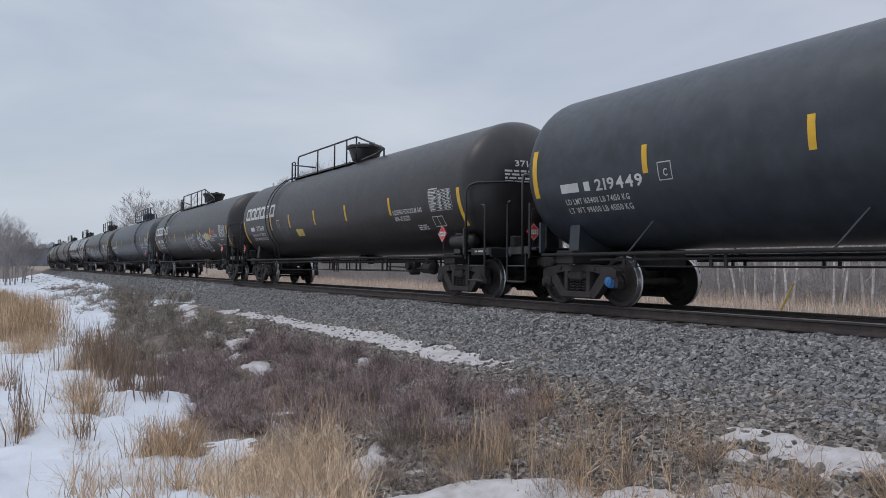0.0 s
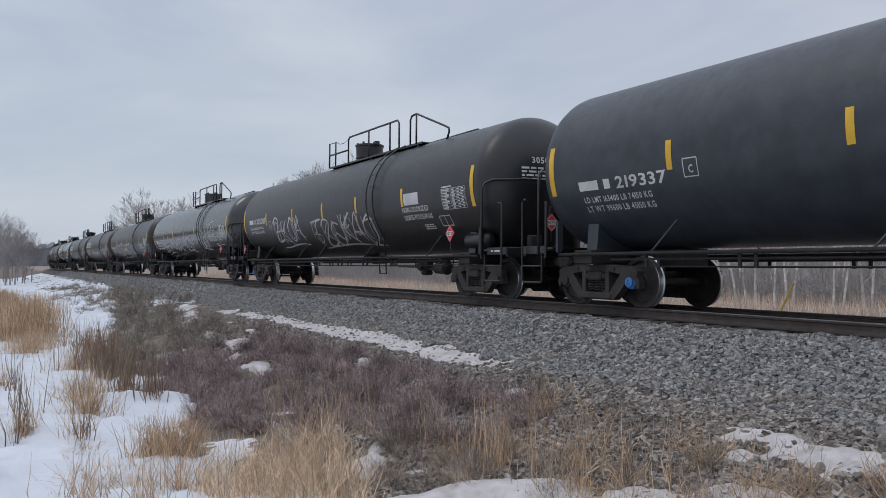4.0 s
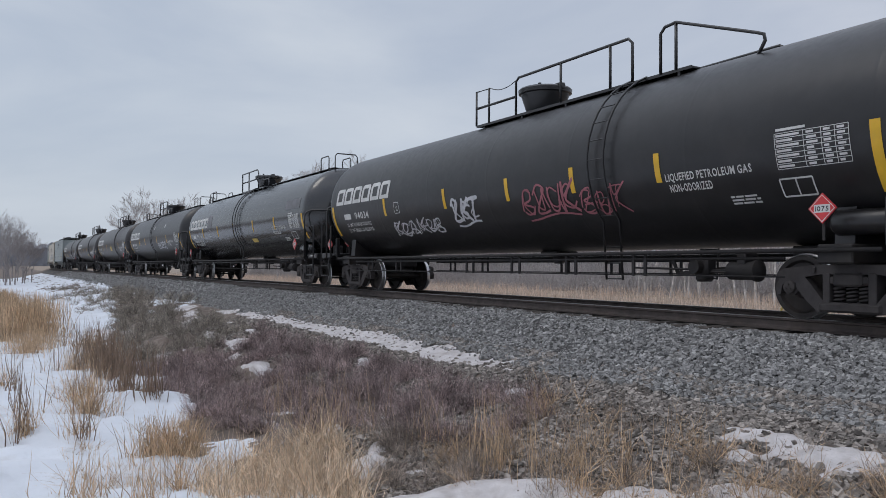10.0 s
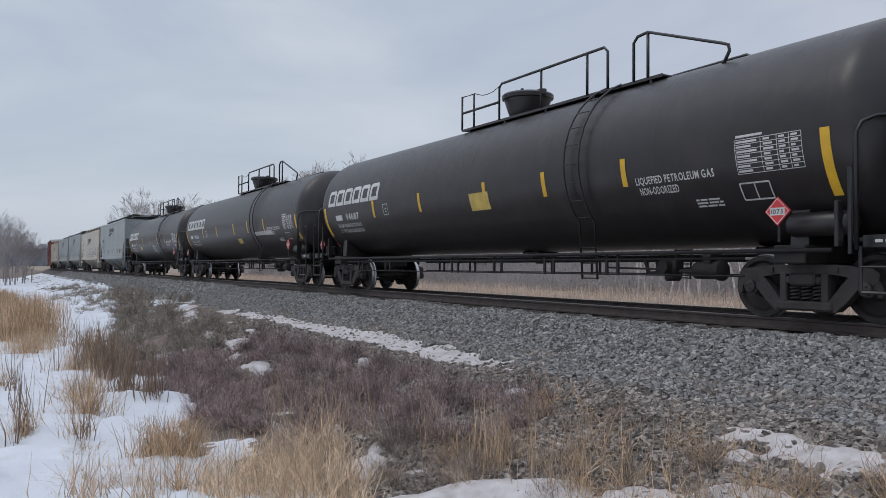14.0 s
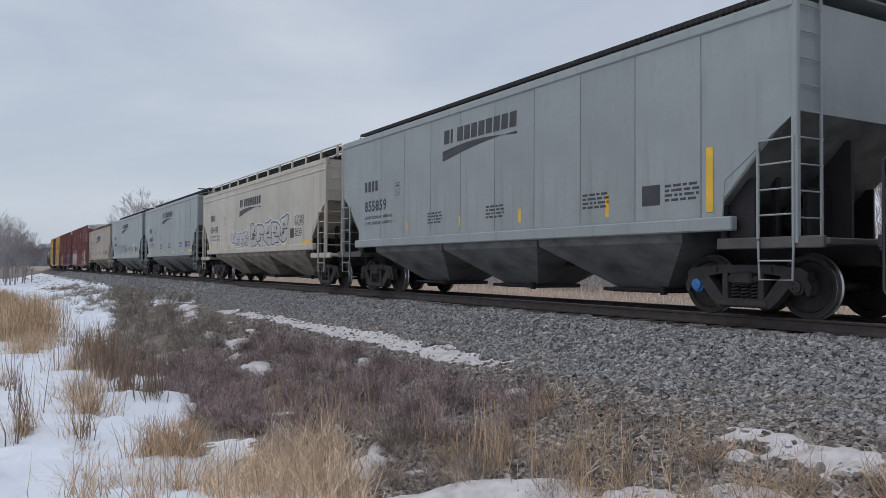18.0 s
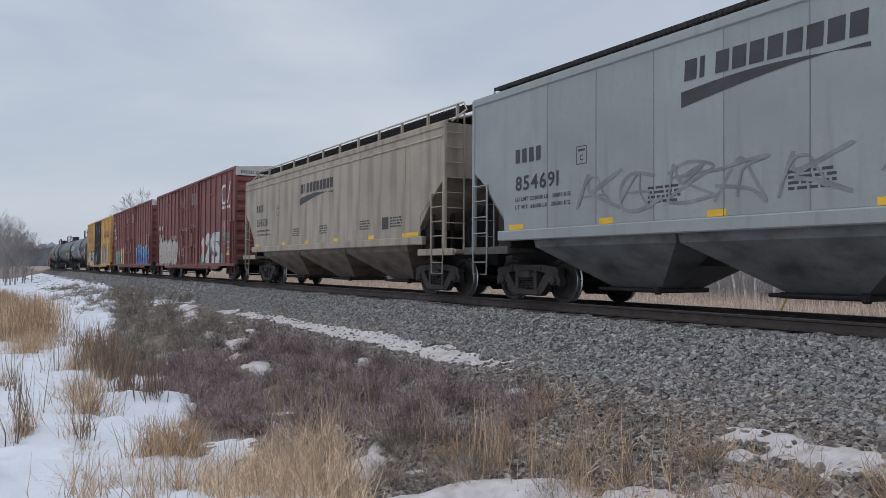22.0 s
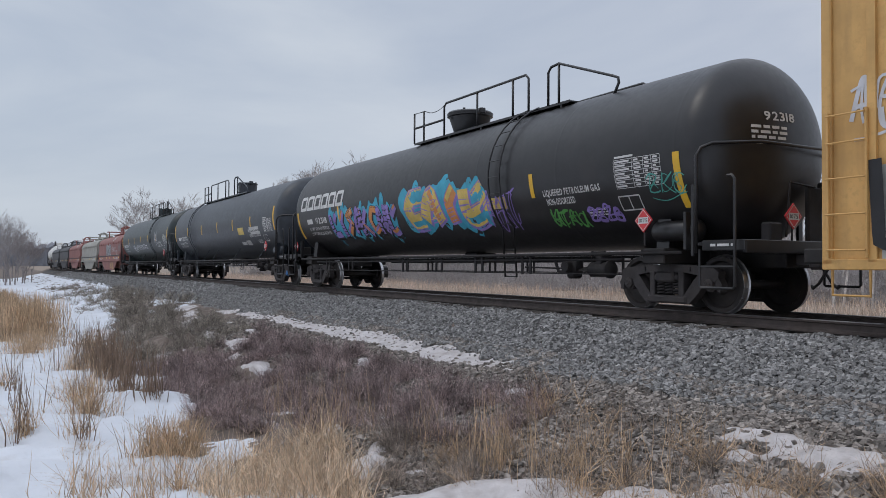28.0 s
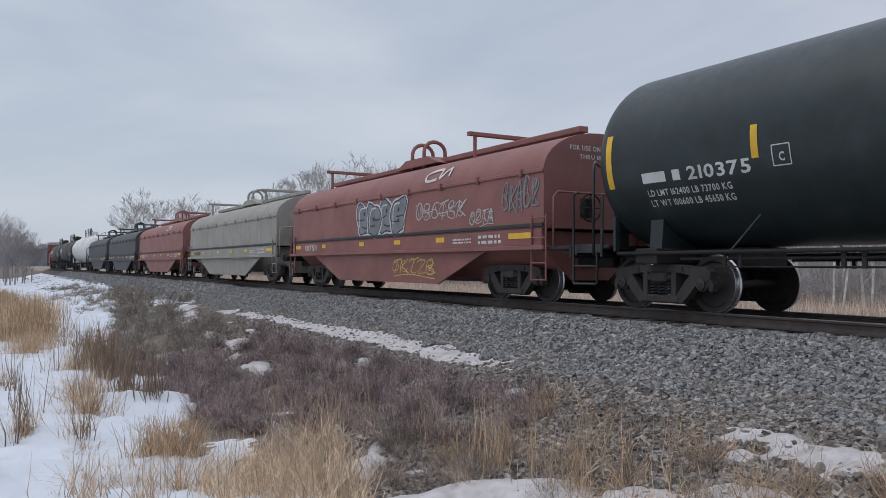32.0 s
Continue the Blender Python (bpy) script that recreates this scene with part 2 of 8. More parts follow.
# ---- mesh tools ----
class Geo:
    """A growing mesh: vertices, faces and a material slot for each face."""

    def __init__(self):
        self.v, self.f, self.m = [], [], []

    def add(self, verts, faces, slot=0):
        n = len(self.v)
        self.v.extend(verts)
        self.f.extend(tuple(i + n for i in f) for f in faces)
        self.m.extend([slot] * len(faces))
        return self

    def box(self, x0, x1, y0, y1, z0, z1, c=0.0, slot=0):
        c = min(c, (x1 - x0) * 0.45, (y1 - y0) * 0.45, (z1 - z0) * 0.45)
        if c <= 0:
            p = [(x, y, z) for x in (x0, x1) for y in (y0, y1) for z in (z0, z1)]
            return self.add(p, [(0, 1, 3, 2), (4, 6, 7, 5), (0, 4, 5, 1), (2, 3, 7, 6), (0, 2, 6, 4), (1, 5, 7, 3)], slot)
        p, ix = [], {}
        for i, x in enumerate((x0, x1)):
            for j, y in enumerate((y0, y1)):
                for k, z in enumerate((z0, z1)):
                    sx, sy, sz = c * (1 - 2 * i), c * (1 - 2 * j), c * (1 - 2 * k)
                    for a, q in enumerate(((x, y + sy, z + sz), (x + sx, y, z + sz), (x + sx, y + sy, z))):
                        ix[i, j, k, a] = len(p)
                        p.append(q)
        f = []
        for s in (0, 1):
            q = [ix[s, 0, 0, 0], ix[s, 1, 0, 0], ix[s, 1, 1, 0], ix[s, 0, 1, 0]]
            f.append(tuple(q if s else q[::-1]))
            q = [ix[0, s, 0, 1], ix[1, s, 0, 1], ix[1, s, 1, 1], ix[0, s, 1, 1]]
            f.append(tuple(q[::-1] if s else q))
            q = [ix[0, 0, s, 2], ix[1, 0, s, 2], ix[1, 1, s, 2], ix[0, 1, s, 2]]
            f.append(tuple(q if s else q[::-1]))
        for j in (0, 1):
            for k in (0, 1):
                q = [ix[0, j, k, 1], ix[1, j, k, 1], ix[1, j, k, 2], ix[0, j, k, 2]]
                f.append(tuple(q if j != k else q[::-1]))
                q = [ix[j, 0, k, 0], ix[j, 1, k, 0], ix[j, 1, k, 2], ix[j, 0, k, 2]]
                f.append(tuple(q[::-1] if j != k else q))
                q = [ix[j, k, 0, 0], ix[j, k, 1, 0], ix[j, k, 1, 1], ix[j, k, 0, 1]]
                f.append(tuple(q if j != k else q[::-1]))
        for i in (0, 1):
            for j in (0, 1):
                for k in (0, 1):
                    q = [ix[i, j, k, 0], ix[i, j, k, 1], ix[i, j, k, 2]]
                    f.append(tuple(q if (i + j + k) % 2 else q[::-1]))
        return self.add(p, f, slot)

    def tube(self, pts, r, n=6, slot=0, caps=True, r1=None):
        pts = [Vector(p) for p in pts]
        rings, up = [], None
        for i, p in enumerate(pts):
            d = (pts[min(i + 1, len(pts) - 1)] - pts[max(i - 1, 0)]).normalized()
            if up is None:
                up = Vector((0, 0, 1)) if abs(d.z) < 0.9 else Vector((1, 0, 0))
            a = d.cross(up).normalized()
            b = a.cross(d)
            up = b
            rr = r if r1 is None else r + (r1 - r) * i / (len(pts) - 1)
            rings.append([tuple(p + (a * math.cos(2 * math.pi * k / n) + b * math.sin(2 * math.pi * k / n)) * rr) for k in range(n)])
        f = []
        for i in range(len(pts) - 1):
            for k in range(n):
                f.append((i * n + k, i * n + (k + 1) % n, (i + 1) * n + (k + 1) % n, (i + 1) * n + k))
        if caps:
            f += [tuple(range(n))[::-1], tuple((len(pts) - 1) * n + k for k in range(n))]
        return self.add([q for ring in rings for q in ring], f, slot)

    def lathe(self, prof, n=24, axis="x", centre=(0, 0, 0), slots=None, caps=True):
        """Turns (along, radius) pairs about an axis."""
        v = []
        for a, r in prof:
            for k in range(n):
                c, s = math.cos(2 * math.pi * k / n) * r, math.sin(2 * math.pi * k / n) * r
                q = {"x": (a, c, s), "y": (s, a, c), "z": (c, s, a)}[axis]
                v.append((q[0] + centre[0], q[1] + centre[1], q[2] + centre[2]))
        for i in range(len(prof) - 1):
            fs = [(i * n + k, i * n + (k + 1) % n, (i + 1) * n + (k + 1) % n, (i + 1) * n + k) for k in range(n)]
            if i == 0:
                base = len(self.v)
                self.v.extend(v)
            self.f.extend(tuple(j + base for j in f) for f in fs)
            self.m.extend([slots[i] if slots else 0] * n)
        if caps:
            self.f += [tuple(base + k for k in range(n))[::-1], tuple(base + (len(prof) - 1) * n + k for k in range(n))]
            self.m += [slots[0] if slots else 0, slots[-1] if slots else 0]
        return self

    def prism(self, prof, y0, y1, slot=0):
        """A convex or simple profile in x and z, drawn out from y0 to y1."""
        n = len(prof)
        v = [(x, y0, z) for x, z in prof] + [(x, y1, z) for x, z in prof]
        f = [tuple(range(n)), tuple(range(n, 2 * n))[::-1]] + [(k, k + n, (k + 1) % n + n, (k + 1) % n) for k in range(n)]
        return self.add(v, f, slot)

    def along(self, prof, x0, x1, slot=0, caps=True):
        """A closed profile in y and z, drawn out along x."""
        n = len(prof)
        v = [(x0, y, z) for y, z in prof] + [(x1, y, z) for y, z in prof]
        f = [(k, (k + 1) % n, (k + 1) % n + n, k + n) for k in range(n)]
        if caps:
            f += [tuple(range(n))[::-1], tuple(range(n, 2 * n))]
        return self.add(v, f, slot)

    def bar(self, p, q, w0, w1, y0, y1, slot=0):
        """A tapered bar in the x-z plane from p to q, between y0 and y1."""
        d = Vector((q[0] - p[0], q[1] - p[1])).normalized()
        n = Vector((-d.y, d.x))
        pr = [(p[0] - n.x * w0, p[1] - n.y * w0), (q[0] - n.x * w1, q[1] - n.y * w1), (q[0] + n.x * w1, q[1] + n.y * w1), (p[0] + n.x * w0, p[1] + n.y * w0)]
        return self.prism(pr, y0, y1, slot)

    def mesh(self, name, mats, smooth=False):
        me = bpy.data.meshes.new(name)
        me.from_pydata(self.v, [], self.f)
        for m in mats if isinstance(mats, (list, tuple)) else [mats]:
            me.materials.append(m)
        if max(self.m, default=0):
            me.polygons.foreach_set("material_index", self.m)
        if smooth:
            me.shade_smooth()
            if smooth != "all":
                me.set_sharp_from_angle(angle=radians(smooth if smooth is not True else 40))
        me.update()
        return me


CACHE = {}


def part(name, geo, mat, parent, label="", key=None, at=None, smooth=False):
    """Links a mesh as one part under a thing or part. With a key the mesh is made once and shared."""
    if key is not None:
        if key not in CACHE:
            CACHE[key] = (geo() if callable(geo) else geo).mesh(name, mat, smooth)
        me = CACHE[key]
    else:
        me = (geo() if callable(geo) else geo).mesh(name, mat, smooth)
    ob = new(name, me)
    ob.parent = parent
    if at is not None:
        ob.matrix_basis = at
    if label:
        ob["label"] = label
    return ob


def thing(name, label, category, group="", m=None):
    ob = new(name)
    ob.empty_display_size = 0.3
    if m is not None:
        ob.matrix_basis = m
    return tagged(ob, label, category, group)


# ---- the track's line, and the train's way on it ----
BEND_X, BEND_R = -142.0, 620.0


def line_y(x):
    """The track centre's y at x: straight, then a wide bend away from the camera."""
    d = max(0.0, BEND_X - x)
    return BEND_R - math.sqrt(max(1.0, BEND_R ** 2 - min(d, 600.0) ** 2))


def on_track(s):
    """The pose of a car whose middle is s metres along the track."""
    d = BEND_X - s
    if d <= 0:
        return pose(s, 0, 0)
    a = d / BEND_R
    return pose(BEND_X - BEND_R * math.sin(a), BEND_R * (1 - math.cos(a)), 0, 0, 0, -math.degrees(a))


def rolled(t):
    """How far the train has rolled by t, counted from 16 s: it slows gently."""
    d = t - 16
    return 14.9566 * d - 0.0224 * d * d + 0.0000408 * d ** 3


# ---- ground ----
rng = np.random.default_rng(7)


def waves(x, y, size, n=10, seed=1):
    """Smooth random relief of about -1 to 1 with hills of the given size."""
    g = np.random.default_rng(seed)
    out = np.zeros_like(x, dtype=float)
    for _ in range(n):
        a, p, k = g.uniform(0, 2 * np.pi), g.uniform(0, 2 * np.pi), 2 * np.pi / size * g.uniform(0.6, 1.6)
        out += np.sin((x * np.cos(a) + y * np.sin(a)) * k + p)
    return out / np.sqrt(n) * 0.7


LINE = np.vectorize(line_y)


def ground_z(x, y):
    x, y = np.asarray(x, float), np.asarray(y, float)
    lat = y - LINE(x)
    near = np.interp(lat, [-60, -30, -14, -8.2, -6.6, -3.75, -3.15, -1.95, -1.6, 0], [-1.9, -1.95, -1.92, -1.9, -1.75, -1.04, -0.94, -0.34, -0.27, -0.25])
    far = np.interp(lat, [0, 1.6, 1.95, 3.3, 6, 14, 40, 90, 400], [-0.25, -0.27, -0.34, -0.94, -1.15, -1.25, -1.15, -0.8, 2.0])
    z = np.where(lat < 0, near, far)
    out = np.clip((np.abs(lat) - 2.6) / 2.5, 0, 1)
    z = z + out * (0.10 * waves(x, y, 3.1, seed=3) + 0.05 * waves(x, y, 0.9, seed=4) + 0.12 * waves(x, y, 9.0, seed=5))
    # the bank on which the camera stands
    r = np.hypot(x - 1.0, (y + 11.6))
    z = np.maximum(z, np.interp(r, [0, 1.8, 5.5], [-0.93, -0.95, -2.4]))
    # the land rises slowly to far woods
    far_r = np.hypot(x, y)
    return z + np.interp(far_r, [0, 160, 500, 1500], [0, 0, 1.5, 4.0])


def snow_depth(x, y):
    """Where snow still lies, above zero, in metres."""
    lat = y - LINE(x)
    n = 0.55 * waves(x, y, 2.6, seed=11) + 0.35 * waves(x, y, 0.8, seed=12) + 0.2 * waves(x, y, 0.33, seed=13)
    m = np.interp(lat, [-60, -12, -9.5, -8.6, -7.2, -5.6, -3.5, -2.9, -2.7], [0.9, 1.0, 1.1, 0.55, -0.6, -1.25, -1.25, -1.5, -3.0])
    far = np.interp(lat, [2.9, 3.4, 5, 8, 60], [-3, -0.6, -0.7, -0.9, -0.2])
    m = np.where(lat < 0, m, far)
    # the distant bank keeps its snow below the weeds at the ballast's edge
    edge = np.interp(x, [-76, -62, -37, -30, -24], [-2.5, -3.0, -5.9, -7.2, -9.0])
    m = m + np.interp(x, [-160, -70, -34, -26], [1.3, 1.75, 1.7, 0.9]) * np.clip((edge - lat) / 0.5 + 0.5, 0, 1) * (lat < -2.4) * (lat > -9.5)
    # a long strip along the toe of the stones, broken far off
    toe = np.interp(x, [-70, -50, -34, -28, -25, -12.5, -10.8, -10.2], [0.9, 1.3, 0.9, 1.2, 2.3, 2.5, 1.9, 0])
    m = m + toe * np.exp(-((lat + 3.26) / np.interp(x, [-40, -24, -13], [0.5, 0.3, 0.33])) ** 4)
    # scraps among the brush and the spilled stones
    for cx, cy, rx, ry in ((-27.6, -4.9, 1.6, 0.35), (-29.5, -4.3, 1.8, 0.3), (-33.5, -3.9, 2.2, 0.3), (-21.3, -5.1, 1.0, 0.38), (-23.7, -5.1, 0.9, 0.25), (-22.4, -4.4, 0.8, 0.2), (-18.6, -6.4, 0.7, 0.3), (-16.9, -5.7, 0.5, 0.22), (-14.4, -4.3, 0.45, 0.18),
                           (-13.2, -5.2, 0.4, 0.2), (-31.5, -5.4, 1.4, 0.3), (-35.5, -4.7, 1.8, 0.4), (-38.5, -3.7, 2.2, 0.5), (-30.5, -6.3, 1.0, 0.3), (-26.0, -5.9, 0.9, 0.25), (-19.6, -5.6, 0.5, 0.2), (-25.3, -4.2, 0.9, 0.2), (-14.6, -8.4, 0.9, 0.45), (-10.5, -3.72, 0.4, 0.13), (-9.75, -4.02, 0.35, 0.13), (-10.7, -6.5, 0.35, 0.12), (-8.4, -6.42, 0.26, 0.13), (-4.7, -3.95, 1.0, 0.34), (-5.35, -4.35, 0.25, 0.16), (-3.6, -4.0, 1.0, 0.4)):
        m = m + 1.9 * np.exp(-((x - cx) / rx) ** 2 - ((lat - cy) / ry) ** 2)
    u, v = (x + 9.05) * 0.76 - (lat + 6.68) * 0.65, (x + 9.05) * 0.65 + (lat + 6.68) * 0.76
    m = m + 2.2 * np.exp(-(u / 0.55) ** 2 - (v / 0.22) ** 2)
    # snow again at the embankment's foot, close by
    foot = np.interp(x, [-7.6, -7.1, -6.5, -5.6, -4.5, -2], [-7.0, -6.15, -5.72, -5.12, -4.85, -4.6])
    m = m + 2.0 * np.clip((foot - lat) / 0.25 + 0.6, 0, 1) * (x > -7.6)
    # thinner and more broken on the slopes
    n = n + np.where(lat > -8.6, 0.45 * waves(x * 0.7, y * 1.6, 1.1, seed=14) + 0.25 * waves(x, y, 0.25, seed=15), 0)
    return 0.09 * (m + n)


def snow_top(x, y):
    """The snow's surface: deep on the marsh, thin on the bank."""
    lat = y - LINE(x)
    return ground_z(x, y) + np.minimum(snow_depth(x, y), np.interp(lat, [-8.8, -7.0, -5.0, -3.4], [0.08, 0.06, 0.035, 0.025])) + 0.006 * waves(x, y, 0.2, seed=16)


def sheet(name, xs, ys, zfun, mat, keep=None):
    X, Y = np.meshgrid(np.array(xs), np.array(ys), indexing="ij")
    Z = zfun(X, Y)
    ny = len(ys)
    I = np.arange(X.size).reshape(X.shape)
    F = np.stack([I[:-1, :-1], I[1:, :-1], I[1:, 1:], I[:-1, 1:]], -1).reshape(-1, 4)
    V = np.stack([X, Y, Z], -1).reshape(-1, 3)
    if keep is not None:
        k = keep(X, Y)
        F = F[k.reshape(-1)[F].any(1)]
        used = np.unique(F)
        remap = np.full(len(V), -1)
        remap[used] = np.arange(len(used))
        V, F = V[used], remap[F]
    me = bpy.data.meshes.new(name)
    me.from_pydata(V.tolist(), [], F.tolist())
    me.materials.append(mat)
    me.shade_smooth()
    return new(name, me)


def spaced(*segs):
    out = []
    for a, b, n in segs:
        out += list(np.linspace(a, b, n, endpoint=False))
    return out + [segs[-1][1]]


def ground_material():
    """Bare embankment soil with stones, dead thatch on the marsh, straw-coloured field beyond the track."""
    m = material("winter_soil", (0.165, 0.13, 0.108), 0.95, var=0.4, scale=2.5, bump=0.9, bump_scale=22, dirt=(0.23, 0.195, 0.16), dirt_amount=0.45, dirt_scale=(1, 1, 1))
    nt = m.node_tree
    bsdf = nt.nodes["Principled BSDF"]
    src = bsdf.inputs["Base Color"].links[0].from_socket
    geo = nt.nodes.new("ShaderNodeNewGeometry")
    sep = nt.nodes.new("ShaderNodeSeparateXYZ")
    nt.links.new(geo.outputs["Position"], sep.inputs[0])
    mr = nt.nodes.new("ShaderNodeMapRange")
    mr.inputs["From Min"].default_value, mr.inputs["From Max"].default_value = 3.0, 5.5
    nt.links.new(sep.outputs["Y"], mr.inputs["Value"])
    mx = nt.nodes.new("ShaderNodeMix")
    mx.data_type = "RGBA"
    mx.inputs[7].default_value = (0.29, 0.235, 0.185, 1)
    nt.links.new(mr.outputs[0], mx.inputs[0])
    nt.links.new(src, mx.inputs[6])
    nt.links.new(mx.outputs[2], bsdf.inputs["Base Color"])
    return m


SOIL = ground_material()
SNOW = material("old_snow", (0.66, 0.69, 0.735), 0.6, var=0.05, scale=1.2, bump=0.8, bump_scale=18, dirt=(0.48, 0.45, 0.42), dirt_amount=0.3, dirt_scale=(0.6, 0.6, 0.6))
BANKSNOW = material("dusty_old_snow", (0.57, 0.54, 0.535), 0.75, var=0.14, scale=3.5, bump=1.0, bump_scale=24, dirt=(0.33, 0.285, 0.26), dirt_amount=0.5, dirt_scale=(1.6, 1.6, 1.6))
BALLAST = material("grey_crushed_stone", (0.262, 0.257, 0.25), 0.9, var=0.3, scale=9, bump=0.5, bump_scale=35, random_var=0.5)
SPILL = material("brown_dusted_stone", (0.255, 0.228, 0.204), 0.9, var=0.35, scale=9, bump=0.5, bump_scale=35, random_var=0.6)
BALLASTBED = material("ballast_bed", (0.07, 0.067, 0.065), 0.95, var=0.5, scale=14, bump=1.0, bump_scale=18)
gx = spaced((-1500, -400, 12), (-400, -170, 40), (-170, -70, 60), (-70, -32, 90), (-32, 1, 200), (1, 30, 40), (30, 400, 16), (400, 1500, 6))
gy = spaced((-1500, -300, 8), (-300, -60, 14), (-60, -20, 24), (-20, -11, 40), (-11, -2.6, 84), (-2.6, 2.6, 22), (2.6, 9, 22), (9, 60, 30), (60, 400, 16), (400, 1500, 6))
ground = tagged(sheet("ground", gx, gy, ground_z, SOIL), "brown winter soil and thatch falling from the embankment to a marsh", "ground", kind="structure")
sx = spaced((-160, -60, 160), (-60, -30, 150), (-30, -12, 200), (-12, 1, 200), (1, 60, 90))
sy = spaced((-90, -45, 30), (-45, -12, 110), (-12, -2.6, 190))
snow = tagged(sheet("snow_cover", sx, sy, snow_top, SNOW,
                    keep=lambda x, y: (snow_depth(x, y) > -0.012) & ((y - LINE(x) < -7.3) | (x < -34))), "old snow lying on the marsh", "snow", kind="stuff")
bank_snow = tagged(sheet("bank_snow", spaced((-34, -12, 260), (-12, 2, 220)), spaced((-7.7, -2.6, 110)), snow_top, BANKSNOW,
                         keep=lambda x, y: (snow_depth(x, y) > -0.012) & (y - LINE(x) >= -7.4)), "dusty scraps of old snow on the embankment", "snow", kind="stuff")

# ---- ballast ----
bx = spaced((-420, -170, 120), (-170, -70, 60), (-70, -30, 60), (-30, 8, 100), (8, 60, 50))
by = [-3.2, -2.75, -2.35, -1.98, -1.62, -1.2, -0.8, -0.3, 0.3, 0.8, 1.2, 1.62, 1.98, 2.4, 2.8, 3.25]


def bed_z(x, lat):
    z = np.interp(np.abs(lat), [0, 1.55, 1.9, 3.15, 3.3], [-0.235, -0.235, -0.30, -0.93, -1.1])
    return z + 0.02 * waves(x, lat, 0.7, seed=21) + 0.02 * waves(x, lat, 2.5, seed=22)


def ballast_sheet():
    X, L = np.meshgrid(np.array(bx), np.array(by), indexing="ij")
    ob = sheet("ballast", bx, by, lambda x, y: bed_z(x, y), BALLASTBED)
    co = np.stack([X, L + LINE(X), bed_z(X, L)], -1).reshape(-1)
    ob.data.vertices.foreach_set("co", co)
    return ob


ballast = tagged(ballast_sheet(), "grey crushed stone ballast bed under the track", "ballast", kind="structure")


def stones(name, n, xr, lat_fun, zfun, size, mat, label, power=1.0, seed=5):
    """Loose angular stones, thrown at random and joined."""
    g = np.random.default_rng(seed)
    base = np.array([(i, j, k) for i in (-1, 1) for j in (-1, 1) for k in (-1, 1)], float) * 0.68
    tri = np.array([(0, 1, 3), (0, 3, 2), (4, 6, 7), (4, 7, 5), (0, 4, 5), (0, 5, 1), (2, 3, 7), (2, 7, 6), (0, 2, 6), (0, 6, 4), (1, 5, 7), (1, 7, 3)])
    x = xr[1] - (xr[1] - xr[0]) * g.random(n) ** power
    lat = lat_fun(g, n, x)
    bare = (snow_depth(x, lat + LINE(x)) < 0.004) | (g.random(n) < 0.07)
    x, lat = x[bare], lat[bare]
    n = len(x)
    z = zfun(x, lat)
    s = size * g.uniform(0.6, 1.45, n)
    V = base[None] * s[:, None, None] * np.stack([g.uniform(0.7, 1.4, n), g.uniform(0.7, 1.3, n), g.uniform(0.5, 0.95, n)], -1)[:, None, :]
    V = V + g.normal(0, 0.2, V.shape) * s[:, None, None]
    a = g.uniform(0, 2 * np.pi, n)
    b = g.normal(0, 0.55, n)
    c, sn = np.cos(a)[:, None], np.sin(a)[:, None]
    X = V[..., 0] * c - V[..., 1] * sn
    Y = V[..., 0] * sn + V[..., 1] * c
    Zr = V[..., 2] * np.cos(b)[:, None] + Y * np.sin(b)[:, None]
    Y = Y * np.cos(b)[:, None] - V[..., 2] * np.sin(b)[:, None]
    P = np.stack([X + x[:, None], Y + (lat + LINE(x))[:, None], Zr + (z + s * 0.25)[:, None]], -1).reshape(-1, 3)
    F = (tri[None] + (np.arange(n) * 8)[:, None, None]).reshape(-1, 3)
    me = bpy.data.meshes.new(name)
    me.from_pydata(P.tolist(), [], F.tolist())
    me.materials.append(mat)
    return tagged(new(name, me), label, "gravel", kind="stuff")


stones("ballast_stones", 76000, (-45, -2.5), lambda g, n, x: g.uniform(-3.3, -1.0, n), bed_z, 0.0275, BALLAST, "loose grey ballast stones beside the rail", power=1.5)
stones("scattered_stones", 30000, (-26, -2.5), lambda g, n, x: -2.75 - 2.8 * g.random(n) ** 1.5, lambda x, lat: ground_z(x, lat), 0.031, SPILL, "loose stones spilled down the embankment", power=1.5, seed=8)

stones("distant_ballast_stones", 26000, (-120, -36), lambda g, n, x: g.uniform(-3.3, -1.2, n), bed_z, 0.06, BALLAST, "loose grey ballast stones along the distant track", power=1.3, seed=10)
stones("foot_stones", 9000, (-10.5, -3.0), lambda g, n, x: -5.0 - 2.7 * g.random(n), lambda x, lat: ground_z(x, lat), 0.03, SPILL, "loose brown stones at the embankment's foot", seed=9)

# ---- rails and ties ----
track = thing("railway_track", "standard gauge track with rusty rails on wooden ties", "track")
track["kind"] = "structure"
RAIL = [(-0.07, -0.178), (0.07, -0.178), (0.068, -0.165), (0.02, -0.145), (0.010, -0.12), (0.010, -0.05), (0.034, -0.038), (0.036, -0.01), (0.026, 0.0),
        (-0.026, 0.0), (-0.036, -0.01), (-0.034, -0.038), (-0.010, -0.05), (-0.010, -0.12), (-0.02, -0.145), (-0.068, -0.165)]


